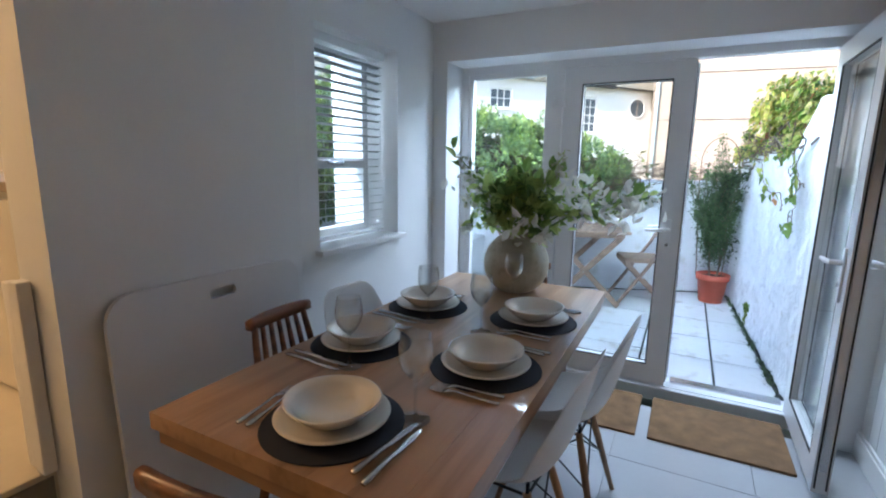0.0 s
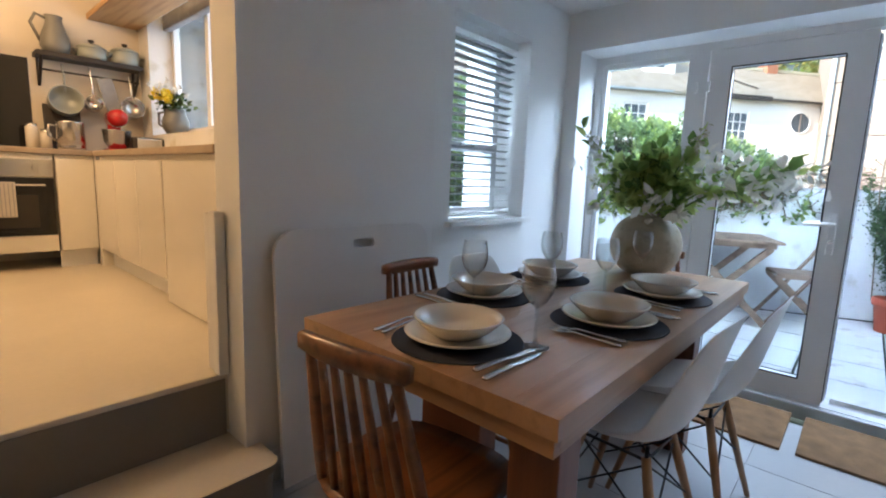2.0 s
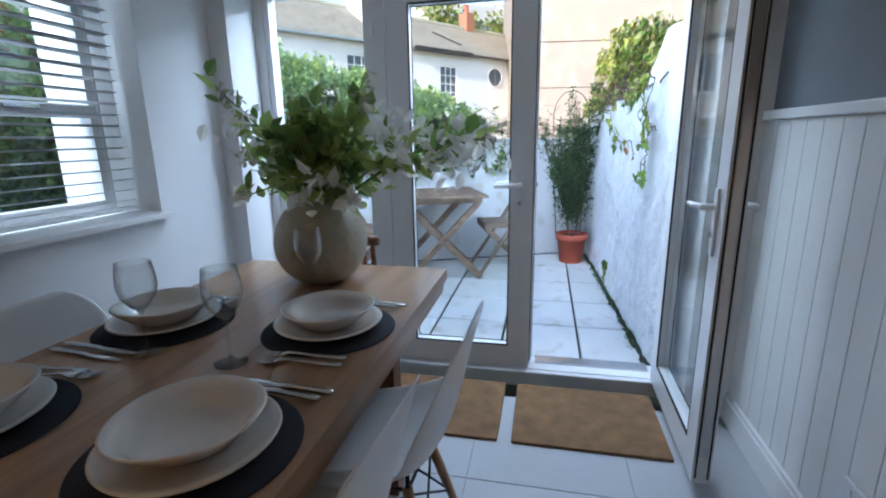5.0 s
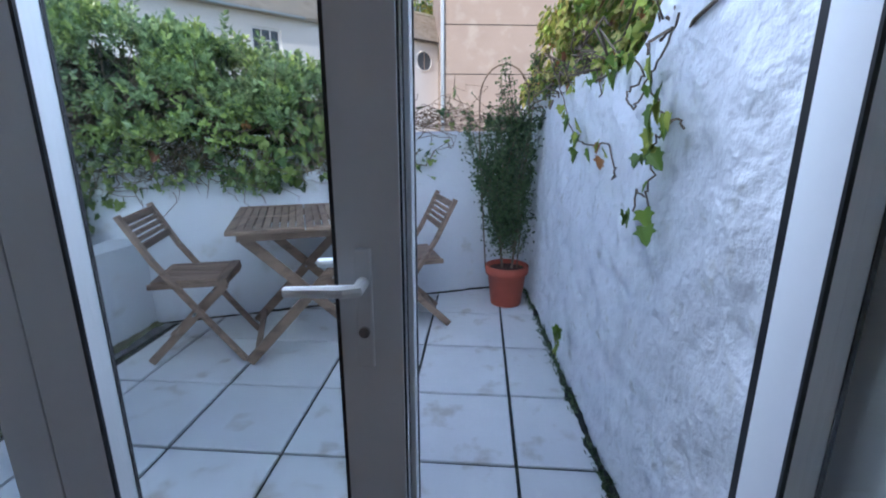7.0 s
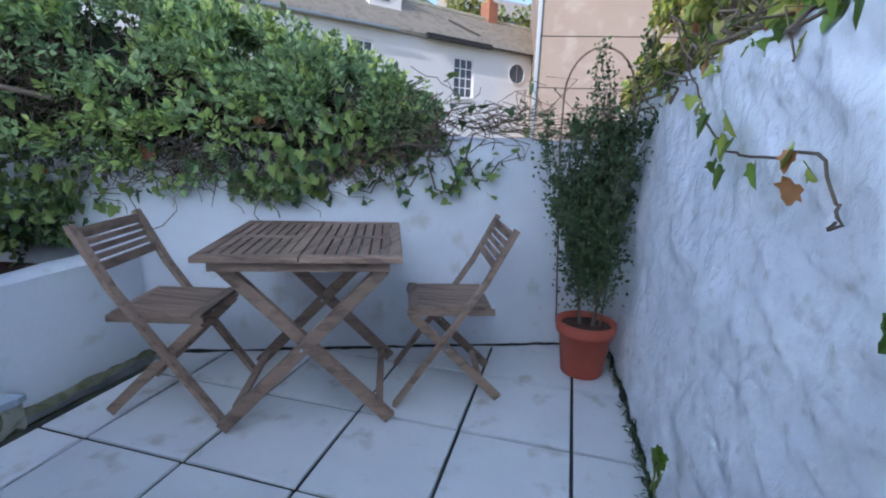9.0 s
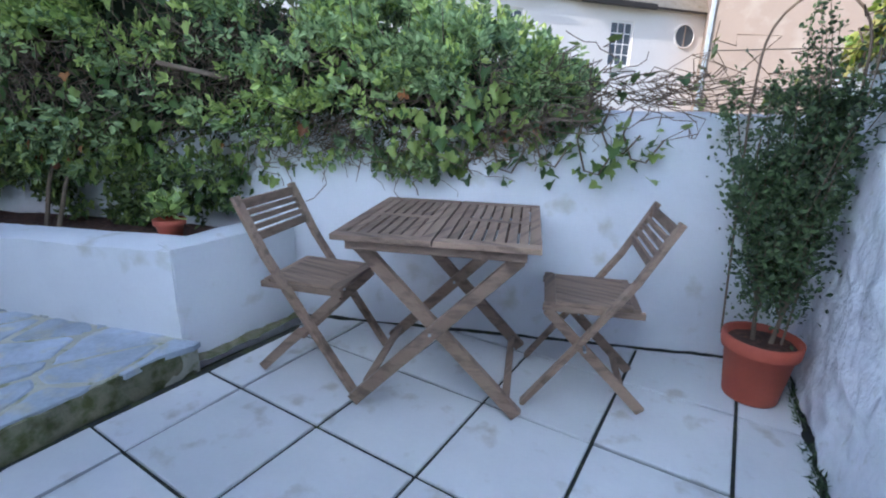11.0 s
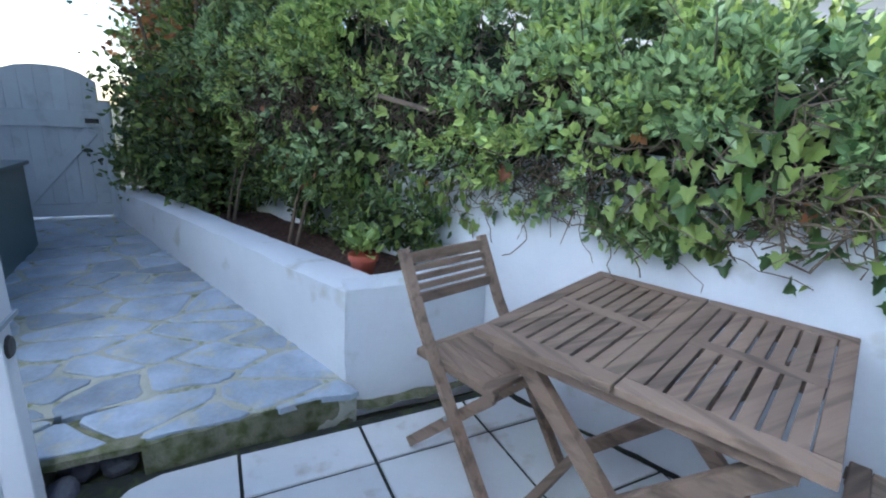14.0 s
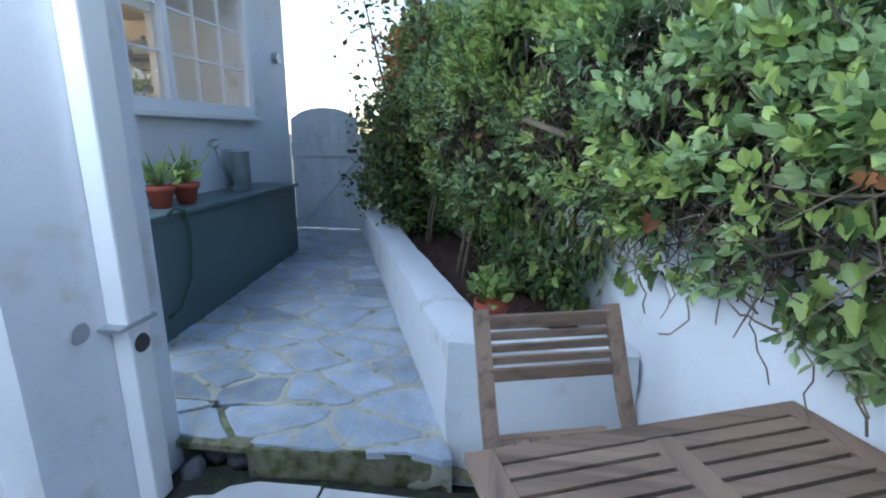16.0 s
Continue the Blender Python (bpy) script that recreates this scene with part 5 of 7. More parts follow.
part("latch", cuboid(0.03, 0.05, 0.64, 0.74, 0.85, 0.89, 0.004), M_IRON, gate, "black iron latch")
structure("gate_post", cuboid(-3.93, -3.83, 0.045, 0.12, 0.2, 1.32, 0.005), M_GREYWOOD, "grey painted gate post", "post")

# kitchen window seen from the path
kwin = structure("window_2", plate_with_holes(-3.12, -1.58, 1.47, 2.53, -0.775, -0.7, [(-3.04, -2.06, 1.55, 2.45), (-2.0, -1.66, 1.55, 2.45)]), M_UPVC, "white painted cottage window with glazing bars", "window")
for x0, x1, columns in ((-3.04, -2.06, 3), (-2.0, -1.66, 1)):
    q = part("pane", cuboid(x0 - 0.002, x1 + 0.002, -0.745, -0.739, 1.548, 2.452), M_GLASS, kwin)
    q.visible_shadow = False
    for k in range(1, columns):
        xm = x0 + (x1 - x0) * k / columns
        part("glazing_bar", cuboid(xm - 0.008, xm + 0.008, -0.758, -0.726, 1.55, 2.45, 0.003), M_UPVC, kwin)
    for z in (1.86, 2.16):
        part("glazing_bar", cuboid(x0, x1, -0.756, -0.728, z - 0.008, z + 0.008, 0.003), M_UPVC, kwin)
part("window_sill", cuboid(-3.16, -1.54, -0.72, -0.64, 1.43, 1.468, 0.006), M_TRIM, kwin, "white painted stone sill")
bm = tube(bmesh.new(), [(-3.6, -0.72, 2.05), (-3.6, -0.66, 2.05)], 0.05, 16)
tagged(part("wall_vent", bm, M_GALV), "small round grey vent on the rendered wall", "vent")
bm = bmesh.new()
block(bm, -4.0, -1.1, -1.38, -0.52, 2.96, 3.08, 0.01)
block(bm, -4.0, -1.1, -0.6, -0.52, 2.74, 2.955, 0.006)
structure("eaves", bm, material("brown_fascia", (0.12, 0.09, 0.07), 0.6, 0.15), "brown timber eaves board of the kitchen", "eaves")
structure("roof_kitchen", cuboid(-4.0, 0.1, -5.8, -1.4, 3.1, 3.2), M_SLATEROOF, "slate roof over the kitchen", "roof")

# small tree by the gate
tree = thing("garden_tree", (-3.2, 0.75, 0.45), "small tree with russet and green autumn leaves", "tree")
bm, sp, ru = bmesh.new(), [], []
for k in range(9):
    a = rng.uniform(0, 6.28)
    tip = Vector((math.cos(a) * rng.uniform(0.3, 0.9), math.sin(a) * rng.uniform(0.3, 0.8), rng.uniform(1.8, 2.9)))
    pts = [Vector((0.03 * math.cos(a), 0.03 * math.sin(a), 0)), Vector((tip.x * 0.25, tip.y * 0.25, 0.7)), tip * 0.6 + Vector((0, 0, 0.1)), tip]
    tube(bm, pts, [0.02, 0.017, 0.012, 0.004], 7, False)
    for q in range(330):
        f = rng.uniform(-0.1, 1.05)
        p = pts[1].lerp(tip, f) + Vector(rng.normal(0, 0.14, 3))
        (ru if rng.random() < 0.3 else sp).append((p, (rng.normal(0, 1), rng.normal(0, 1), 0.2)))
part("trunk", bm, M_TWIG, tree, "several thin brown stems", True)
part("crown", leaves("crown", sp, M_IVY, "oval", 0.058, rng), None, tree)
part("russet_leaves", leaves("russet_leaves", ru, M_RUST, "oval", 0.058, rng), None, tree, "russet leaves")

# dark shrub filling the planter's end beside the gate
shrub = thing("gate_shrub", (-3.62, 0.5, 0.46), "dense dark green shrub beside the garden gate", "shrub")
bm, sp, lt = bmesh.new(), [], []
for k in range(40):
    a = rng.uniform(0, 6.28)
    tip = Vector((math.cos(a) * rng.uniform(0.1, 0.5), math.sin(a) * rng.uniform(0.05, 0.36), rng.uniform(0.25, 1.15)))
    tube(bm, [(0, 0, 0), tip * 0.5 + Vector((0, 0, 0.06)), tip], [0.012, 0.007, 0.003], 5, False)
    for q in range(110):
        p = tip * rng.uniform(0.45, 1.05) + Vector(rng.normal(0, 0.09, 3))
        p.z = max(p.z, 0.02)
        (lt if rng.random() < 0.3 else sp).append((p, rng.normal(0, 1, 3)))
part("stem_tangle", bm, M_TWIG, shrub, "", True)
part("foliage", leaves("foliage", sp, M_HEDGE, "oval", 0.062, rng), None, shrub)
part("new_growth", leaves("new_growth", lt, M_IVY, "oval", 0.058, rng), None, shrub, "lighter new leaves")
tagged(copy_thing(shrub, pose(-2.92, 0.86, 0.46, 0, 0, 70)), "dense dark green shrub under the hedge in the planter")

# ---- houses beyond ----
FANG = 52.5                      # the terrace runs away to the north-east
far = Matrix.Translation((-6.1, 15.2, 0)) @ pose(0, 0, 0, 0, 0, FANG)
terrace = thing("terraced_house", far, "long white rendered cottage terrace with slate roof", "house")
EAVE, RIDGE, DEEP = 4.92, 6.62, 2.6
w1, w2, ov = (0.32, 1.38), (4.95, 5.98), 8.42
openings = [(*w1, 3.62, 4.42), (*w2, 2.82, 4.36), (-4.6, -3.6, 3.6, 4.42), (0.3, 1.4, 0.8, 2.2), (-4.6, -3.6, 0.8, 2.2)]
part("wall", plate_with_holes(-13, 12.5, -0.2, EAVE + 0.05, 0, 0.4, openings), M_FACADE, terrace)
part("gable_wall", cuboid(-13, -12.7, 0.405, 2 * DEEP - 0.3, -0.2, EAVE), M_FACADE, terrace)


def far_window(x0, x1, z0, z1, nx, nz):
    w = part("window", plate_with_holes(x0, x1, z0, z1, 0.06, 0.12, [(x0 + 0.05 + i * (x1 - x0 - 0.1) / nx + 0.018, x0 + 0.05 + (i + 1) * (x1 - x0 - 0.1) / nx - 0.018, z0 + 0.05 + j * (z1 - z0 - 0.1) / nz + 0.018, z0 + 0.05 + (j + 1) * (z1 - z0 - 0.1) / nz - 0.018) for i in range(nx) for j in range(nz)]), M_TRIM, terrace, "white glazing-bar window")
    part("pane", cuboid(x0 + 0.02, x1 - 0.02, 0.085, 0.1, z0 + 0.02, z1 - 0.02), M_DARKGLASS, w)
    part("sill", cuboid(x0 - 0.06, x1 + 0.06, -0.07, 0.05, z0 - 0.08, z0 - 0.003, 0.01), M_FACADE, w)


for (x0, x1, z0, z1), (nx, nz) in zip(openings, ((3, 2), (3, 4), (3, 2), (3, 3), (3, 3))):
    far_window(x0, x1, z0, z1, nx, nz)
OVAL = Matrix.Translation((ov, 0.0, 4.05)) @ pose(0, 0, 0, 90, 0, 0) @ Matrix.Diagonal((1.25, 1.1, 1, 1))
ow = part("oval_window", turned(lathe(bmesh.new(), [(0.36, 0.0), (0.36, 0.05), (0.41, 0.05), (0.41, 0.0)], 32), OVAL), M_FACADE, terrace, "rendered oval window surround", True)
part("pane", turned(lathe(bmesh.new(), [(0, 0.02), (0.37, 0.02), (0.37, 0.0)], 32), OVAL), M_DARKGLASS, ow)
part("glazing_bar", cuboid(ov - 0.02, ov + 0.02, -0.03, -0.021, 3.68, 4.42), M_BEIGE, ow)
bm = bmesh.new()
vs = [bm.verts.new(c) for c in ((-13.2, -0.2, EAVE), (12.5, -0.2, EAVE), (12.5, DEEP, RIDGE), (-13.2, DEEP, RIDGE), (-13.2, -0.2, EAVE - 0.1), (12.5, -0.2, EAVE - 0.1), (12.5, 2 * DEEP, EAVE - 0.1), (-13.2, 2 * DEEP, EAVE - 0.1))]
for q in ((0, 1, 2, 3), (0, 4, 5, 1), (3, 2, 6, 7), (0, 3, 7, 4), (1, 5, 6, 2), (4, 7, 6, 5)):
    bm.faces.new([vs[i] for i in q])
roof = part("roof", bm, M_SLATEROOF, terrace, "weathered tan-grey slate roof")
bm = bmesh.new()
slope = (RIDGE - EAVE) / (DEEP + 0.2)
for j in range(16):              # courses of slates
    y = -0.24 + j * 0.178
    z = EAVE + (y + 0.2) * slope
    block(bm, -13.2, 12.5, y, y + 0.19, z, z + 0.13)
tagged(part("slate_covering", bm, M_SLATEROOF, roof), "", "", "", "stuff")
part("ridge", cuboid(-13.2, 12.5, DEEP - 0.1, DEEP + 0.1, RIDGE + 0.06, RIDGE + 0.2, 0.03), M_MORTAR, roof, "pale ridge capping")
part("gutter", cuboid(-13.1, 2.2, -0.34, -0.25, EAVE - 0.1, EAVE - 0.02, 0.02), M_GALV, terrace, "thin pale gutter")
part("gutter", cuboid(3.4, 6.6, -0.4, -0.25, EAVE - 0.16, EAVE + 0.03, 0.02), M_IRON, terrace, "dark gutter board")
part("gutter", cuboid(6.62, 12.4, -0.32, -0.25, EAVE - 0.1, EAVE - 0.03, 0.02), M_IRON, terrace, "thin dark gutter")
part("flashing", slat_bm((6.5, 0.3, EAVE + 0.45), (5.6, 1.3, EAVE + 1.06), 0.16, 0.05), M_IRON, roof, "dark lead flashing")
dormer = part("dormer", cuboid(1.9, 3.3, 1.3, DEEP, 5.85, 7.2, 0.02), M_FACADE, terrace, "white rendered dormer")
part("dormer_window", cuboid(2.05, 2.75, 1.26, 1.298, 6.15, 7.0, 0.01), M_DARKGLASS, dormer)
for x, mt in ((-6.5, M_BEIGE), (9.0, M_BRICK)):
    ch_ = part("chimney", cuboid(x - 0.28, x + 0.28, DEEP - 0.3, DEEP + 0.3, RIDGE - 0.2, RIDGE + 0.85, 0.02), mt, terrace, "chimney stack")
    part("chimney_pot", turned(lathe(bmesh.new(), [(0.1, 0), (0.13, 0.05), (0.1, 0.35), (0.13, 0.4), (0.08, 0.4)], 14), Matrix.Translation((x, DEEP, RIDGE + 0.85))), M_TERRA, ch_)

gable = thing("gable_house", pose(-0.15, 21.0, 0, 0, 0, 8), "tall beige rendered blank house wall", "house")
part("wall", plate_with_holes(0, 13, -0.2, 14, 0, 7, []), M_BEIGE, gable)
for z in (3.4, 5.4, 8.9):
    part("render_joint", cuboid(0.0, 13, -0.02, 0.0, z, z + 0.03), M_IRON, gable, "dark crack line in the render")
part("corner_pipe", cuboid(0.02, 0.16, -0.14, 0.0, -0.1, 13.4, 0.01), M_GALV, gable, "grey rainwater pipe")

back_house = thing("distant_house", pose(0.5, 42, 0, 0, 0, 40), "distant blue-grey gabled house", "house")
part("wall", cuboid(-9, 9, 0, 8, -0.2, 10.2), M_FARBLUE, back_house)
bm = bmesh.new()
vs = [bm.verts.new(c) for c in ((-9.3, -0.3, 10.2), (9.3, -0.3, 10.2), (9.3, 8.3, 10.2), (-9.3, 8.3, 10.2), (-9.3, 4, 12.6), (9.3, 4, 12.6))]
for q in ((0, 1, 5, 4), (2, 3, 4, 5), (0, 4, 3), (1, 2, 5), (0, 3, 2, 1)):
    bm.faces.new([vs[i] for i in q])
part("roof", bm, M_SLATEROOF, back_house)

# autumn trees behind the terrace
frng = np.random.default_rng(31)
for x, y, h in ((-9.5, 30.0, 10.6), (-5.8, 33.0, 11.6), (-2.6, 36.0, 11.2)):
    t_ = thing("autumn_tree", (x, y, -0.14), "distant tree in yellow-green autumn leaf", "tree", "autumn trees")
    bm, sp, ye = bmesh.new(), [], []
    tube(bm, [(0, 0, 0), (0.1, 0, h * 0.4), (0, 0.1, h * 0.8)], [0.22, 0.16, 0.05], 8)
    for k in range(16):
        a = frng.uniform(0, 6.28)
        b0 = Vector((0, 0, h * frng.uniform(0.35, 0.7)))
        tip = Vector((math.cos(a) * frng.uniform(0.9, 2.3), math.sin(a) * frng.uniform(0.9, 2.3), h * frng.uniform(0.6, 0.97)))
        tube(bm, [b0, b0.lerp(tip, 0.5) + Vector((0, 0, 0.3)), tip], [0.08, 0.05, 0.015], 5, False)
        for q in range(150):
            p = b0.lerp(tip, frng.uniform(0.4, 1.05)) + Vector(frng.normal(0, 0.38, 3))
            (ye if frng.random() < 0.45 else sp).append((p, frng.normal(0, 1, 3)))
    part("trunk", bm, M_TWIG, t_, "", True)
    part("crown", leaves("crown", sp, M_IVY, "oval", 0.3, frng), None, t_)
    part("yellow_leaves", leaves("yellow_leaves", ye, M_YELLOWLEAF, "oval", 0.3, frng), None, t_, "yellowing leaves")

# ---- on the dining table ----
rng = np.random.default_rng(5)


PLATE = mesh_of("plate", lathe(bmesh.new(), [(0, 0.004), (0.08, 0.004), (0.085, 0.0), (0.09, 0.003), (0.128, 0.018), (0.137, 0.02), (0.139, 0.024), (0.134, 0.026), (0.12, 0.021), (0.09, 0.011), (0, 0.01)], 44, None, 0.006), True)
BOWL = mesh_of("bowl", lathe(bmesh.new(), [(0, 0.002), (0.06, 0.0), (0.066, 0.003), (0.085, 0.016), (0.107, 0.036), (0.119, 0.048), (0.12, 0.051), (0.115, 0.052), (0.097, 0.037), (0.08, 0.02), (0.06, 0.01), (0, 0.008)], 44, None, 0.03), True)
MATM = mesh_of("placemat", lathe(bmesh.new(), [(0, 0), (0.17, 0), (0.172, 0.0015), (0.17, 0.004), (0, 0.004)], 56), False)
GLASS_PROF = [(0, 0.0), (0.036, 0.0), (0.0375, 0.0015), (0.036, 0.003), (0.014, 0.006), (0.005, 0.014), (0.0038, 0.04), (0.0038, 0.09), (0.006, 0.104), (0.02, 0.115), (0.037, 0.14), (0.0425, 0.165), (0.0415, 0.19), (0.0365, 0.222), (0.0358, 0.2225), (0.0352, 0.222), (0.0403, 0.19), (0.0413, 0.165), (0.036, 0.142), (0.019, 0.118), (0.006, 0.11), (0, 0.109)]
FOOT = mesh_of("foot", lathe(bmesh.new(), GLASS_PROF[:6] + [(0, 0.014)], 36), True)
STEM = mesh_of("stem", lathe(bmesh.new(), [(0, 0.014)] + GLASS_PROF[5:9] + [(0, 0.104)], 20), True)
CUP = mesh_of("cup", lathe(bmesh.new(), [(0, 0.1042), (0.006, 0.1042)] + GLASS_PROF[9:], 36), True)
for me, mt in ((PLATE, M_CHINA), (BOWL, M_CHINA), (MATM, M_PLACEMAT), (FOOT, M_CRYSTAL), (STEM, M_CRYSTAL), (CUP, M_CRYSTAL)):
    me.materials.append(mt)


def strip(bm, rows):
    """A flat bar from (y, half width, z, thickness) rows, rounded at its edges."""
    prev = None
    for y, w, z, t in rows:
        ring = [bm.verts.new(c) for c in ((-w, y, z), (-w * 0.7, y, z + t), (w * 0.7, y, z + t), (w, y, z), (w * 0.7, y, z - t * 0.4), (-w * 0.7, y, z - t * 0.4))]
        if prev:
            for k in range(6):
                bm.faces.new((prev[k], prev[(k + 1) % 6], ring[(k + 1) % 6], ring[k]))
        else:
            bm.faces.new(ring[::-1])
        prev = ring
    bm.faces.new(prev)
    return bm


KNIFE = mesh_of("knife", strip(bmesh.new(), [(-0.11, 0.006, 0.003, 0.005), (-0.1, 0.009, 0.003, 0.006), (-0.03, 0.006, 0.003, 0.006), (0.0, 0.007, 0.003, 0.005), (0.01, 0.008, 0.003, 0.002), (0.07, 0.0105, 0.003, 0.0015), (0.105, 0.007, 0.003, 0.001), (0.115, 0.001, 0.003, 0.001)]), True)
bm = strip(bmesh.new(), [(-0.1, 0.006, 0.003, 0.004), (-0.09, 0.009, 0.003, 0.004), (-0.02, 0.004, 0.006, 0.003), (0.03, 0.004, 0.01, 0.003), (0.045, 0.012, 0.009, 0.002), (0.06, 0.0125, 0.005, 0.0018)])
for x in (-0.0095, -0.0032, 0.0032, 0.0095):
    strip(bm, [(0.058, 0.0022, 0.005, 0.0016), (0.08, 0.0018, 0.0045, 0.0014), (0.1, 0.0011, 0.008, 0.001)])
    bm.verts.ensure_lookup_table()
    for v in bm.verts[-18:]:
        v.co.x += x
FORK = mesh_of("fork", bm, True)
for me in (KNIFE, FORK):
    me.materials.append(M_STEEL)


def setting(x, y, turn):
    """One place: mat, plate, bowl, two forks, two knives; turn: which way the guest faces."""
    m = Matrix.Translation((x, y, TZ + 0.0005)) @ pose(0, 0, 0, 0, 0, turn)

    def lay(name, me, at, label, category, group):
        ob = new(name, me)
        ob.matrix_world = m @ at
        tagged(ob, label, category, group)
    lay("placemat", MATM, Matrix.Identity(4), "round navy felt placemat on the table", "placemat", "placemats")
    lay("dinner_plate", PLATE, pose(0, 0, 0.0045, 0, 0, rng.uniform(0, 90)), "cream stoneware dinner plate on a navy mat", "plate", "dinner plates")
    lay("bowl", BOWL, pose(0, 0, 0.0155, 0, 0, rng.uniform(0, 180)), "shallow cream stoneware bowl with uneven rim", "bowl", "bowls")
    for i in (0, 1):
        lay("table_knife", KNIFE, pose(0.175 + 0.028 * i, -0.03 - 0.012 * i, 0.004 if i == 0 else 0.0, 0, 0, -4 + rng.normal(0, 3)), "polished steel table knife beside the plate", "knife", "table knives")
        lay("table_fork", FORK, pose(-0.172 - 0.03 * i, -0.02, 0.002 if i == 0 else 0.0, 0, 0, 5 + rng.normal(0, 4)), "polished steel table fork beside the plate", "fork", "table forks")


setting(0.825, -2.165, 0)
setting(0.58, -1.73, -90)
setting(0.575, -1.25, -90)
setting(1.03, -1.7, 90)
setting(1.03, -1.2, 90)
for x, y in ((0.992, -2.06), (0.66, -1.895), (0.895, -1.42), (0.87, -0.985), (0.665, -1.41)):
    g = thing("wine_glass", (x, y, TZ), "clear stemmed wine glass on the oak table", "wine glass", "wine glasses")
    for nm, me in (("foot", FOOT), ("stem", STEM), ("cup", CUP)):
        part(nm, me, None, g)

# vase of flowers
vase = thing("flower_vase", (0.815, -0.79, TZ), "round ribbed stoneware vase with tall white flowers", "vase")
prof = []
for i in range(25):
    a = -1.22 + i * (2.44) / 24
    prof.append((0.158 * math.cos(a) ** 0.85 if i else 0.06, 0.14 + 0.15 * math.sin(a)))
prof = [(0, 0.0)] + prof + [(0.062, 0.286), (0.066, 0.292), (0.06, 0.296), (0.054, 0.28), (0.05, 0.2), (0, 0.19)]
bm = lathe(bmesh.new(), prof, 72)
for v in bm.verts:
    r = math.hypot(v.co.x, v.co.y)
    if r > 0.07:
        a = math.atan2(v.co.y, v.co.x)
        f = 1 + 0.006 * math.sin(26 * a + 16 * math.sin(v.co.z * 30))
        v.co.x *= f
        v.co.y *= f
part("vase_body", bm, M_VASE, vase, "", True)
M_BOUQ = leaf_material("bouquet_leaf", (0.19, 0.32, 0.08), (0.44, 0.56, 0.18), 0.4, 0.5)
stems, lf, pet, bud = bmesh.new(), [], [], []
heads = []
for i in range(30):
    a = rng.uniform(0, 6.283)
    reach = rng.uniform(0.03, 0.19)
    tip = Vector((math.cos(a) * reach, math.sin(a) * reach * 0.8, rng.uniform(0.4, 0.66) - reach * 0.75))
    heads.append((tip, 0))
heads += [(Vector((-0.33, -0.02, 0.66)), 2), (Vector((0.2, 0.0, 0.66)), 2), (Vector((0.17, 0.05, 0.6)), 2), (Vector((0.42, 0.0, 0.44)), 1), (Vector((0.55, 0.02, 0.48)), 1), (Vector((0.34, -0.04, 0.42)), 1), (Vector((-0.24, -0.06, 0.3)), 3), (Vector((0.16, -0.1, 0.3)), 3), (Vector((-0.19, 0.02, 0.44)), 1), (Vector((-0.27, 0.0, 0.52)), 1), (Vector((0.26, 0.02, 0.5)), 1), (Vector((0.48, -0.03, 0.42)), 1), (Vector((0.06, -0.12, 0.33)), 1), (Vector((0.22, 0.03, 0.38)), 3), (Vector((-0.3, 0.03, 0.42)), 2)]
blossoms, sprays = [], []
for tip, kind in heads:
    one, spray = [], []
    base = Vector((rng.normal(0, 0.02), rng.normal(0, 0.02), 0.24))
    mid = base.lerp(tip, 0.55) + Vector((0, 0, 0.06))
    tube(stems, [base, mid, tip], [0.004, 0.0035, 0.002], 5, False)
    for k in range(19 if kind == 0 else 13):
        f = rng.uniform(0.35, 1.0)
        p = (base.lerp(mid, f / 0.55) if f < 0.55 else mid.lerp(tip, (f - 0.55) / 0.45)) + Vector(rng.normal(0, 0.02, 3))
        d = Vector((tip.x, tip.y, 0.15)) + Vector(rng.normal(0, 0.25, 3))
        lf.append((p, d))
    if kind == 2:
        for k in range(36):
            f = rng.uniform(0.45, 1.0)
            spray.append((mid.lerp(tip, f) + Vector(rng.normal(0, 0.014, 3)), rng.normal(0, 1, 3)))
    if kind == 1:
        for k in range(26):
            one.append((tip + Vector(rng.normal(0, 0.04, 3)), rng.normal(0, 1, 3)))
    if kind == 3:
        for k in range(7):
            c = k * 0.9
            one.append((tip, (math.cos(c), math.sin(c) * 0.5 - 0.5, math.sin(c))))
            one.append((tip, (math.cos(c + 0.4), math.sin(c + 0.4) * 0.5 - 0.3, math.sin(c + 0.4))))
    if one:
        blossoms.append(one)
    if spray:
        sprays.append(spray)
part("stem_bunch", stems, M_BOUQ, vase, "", True)
part("foliage", leaves("foliage", lf, M_BOUQ, "oval", 0.062, rng), None, vase, "fresh green leaves")
for one in blossoms:
    part("blossom", leaves("blossom", one, M_LILY, "oval", 0.05, rng), None, vase, "creamy white blossom")
M_BUD = material("bud_cream", (0.55, 0.55, 0.4), 0.6)
for spray in sprays:
    part("bud_spray", leaves("bud_spray", spray, M_BUD, "oval", 0.026, rng), None, vase, "spray of small cream buds")

# venetian blind in the dining window
blind = thing("venetian_blind", (-0.11, -0.94, 0.965), "white venetian blind lowered and tilted open", "blind")
part("headrail", cuboid(-0.03, 0.03, -0.325, 0.325, 0.975, 1.02, 0.004), M_BLIND, blind)
part("bottom_rail", cuboid(-0.024, 0.024, -0.32, 0.32, 0.008, 0.024, 0.004), M_BLIND, blind)
bm = bmesh.new()
rows = []
for k in range(5):
    u = -1 + k / 2
    rows.append((u * 0.0245, 0.004 * (1 - u * u)))
vs = [[bm.verts.new((x, y, z)) for x, z in rows] for y in (-0.32, 0.32)]
for k in range(4):
    bm.faces.new((vs[0][k], vs[0][k + 1], vs[1][k + 1], vs[1][k]))
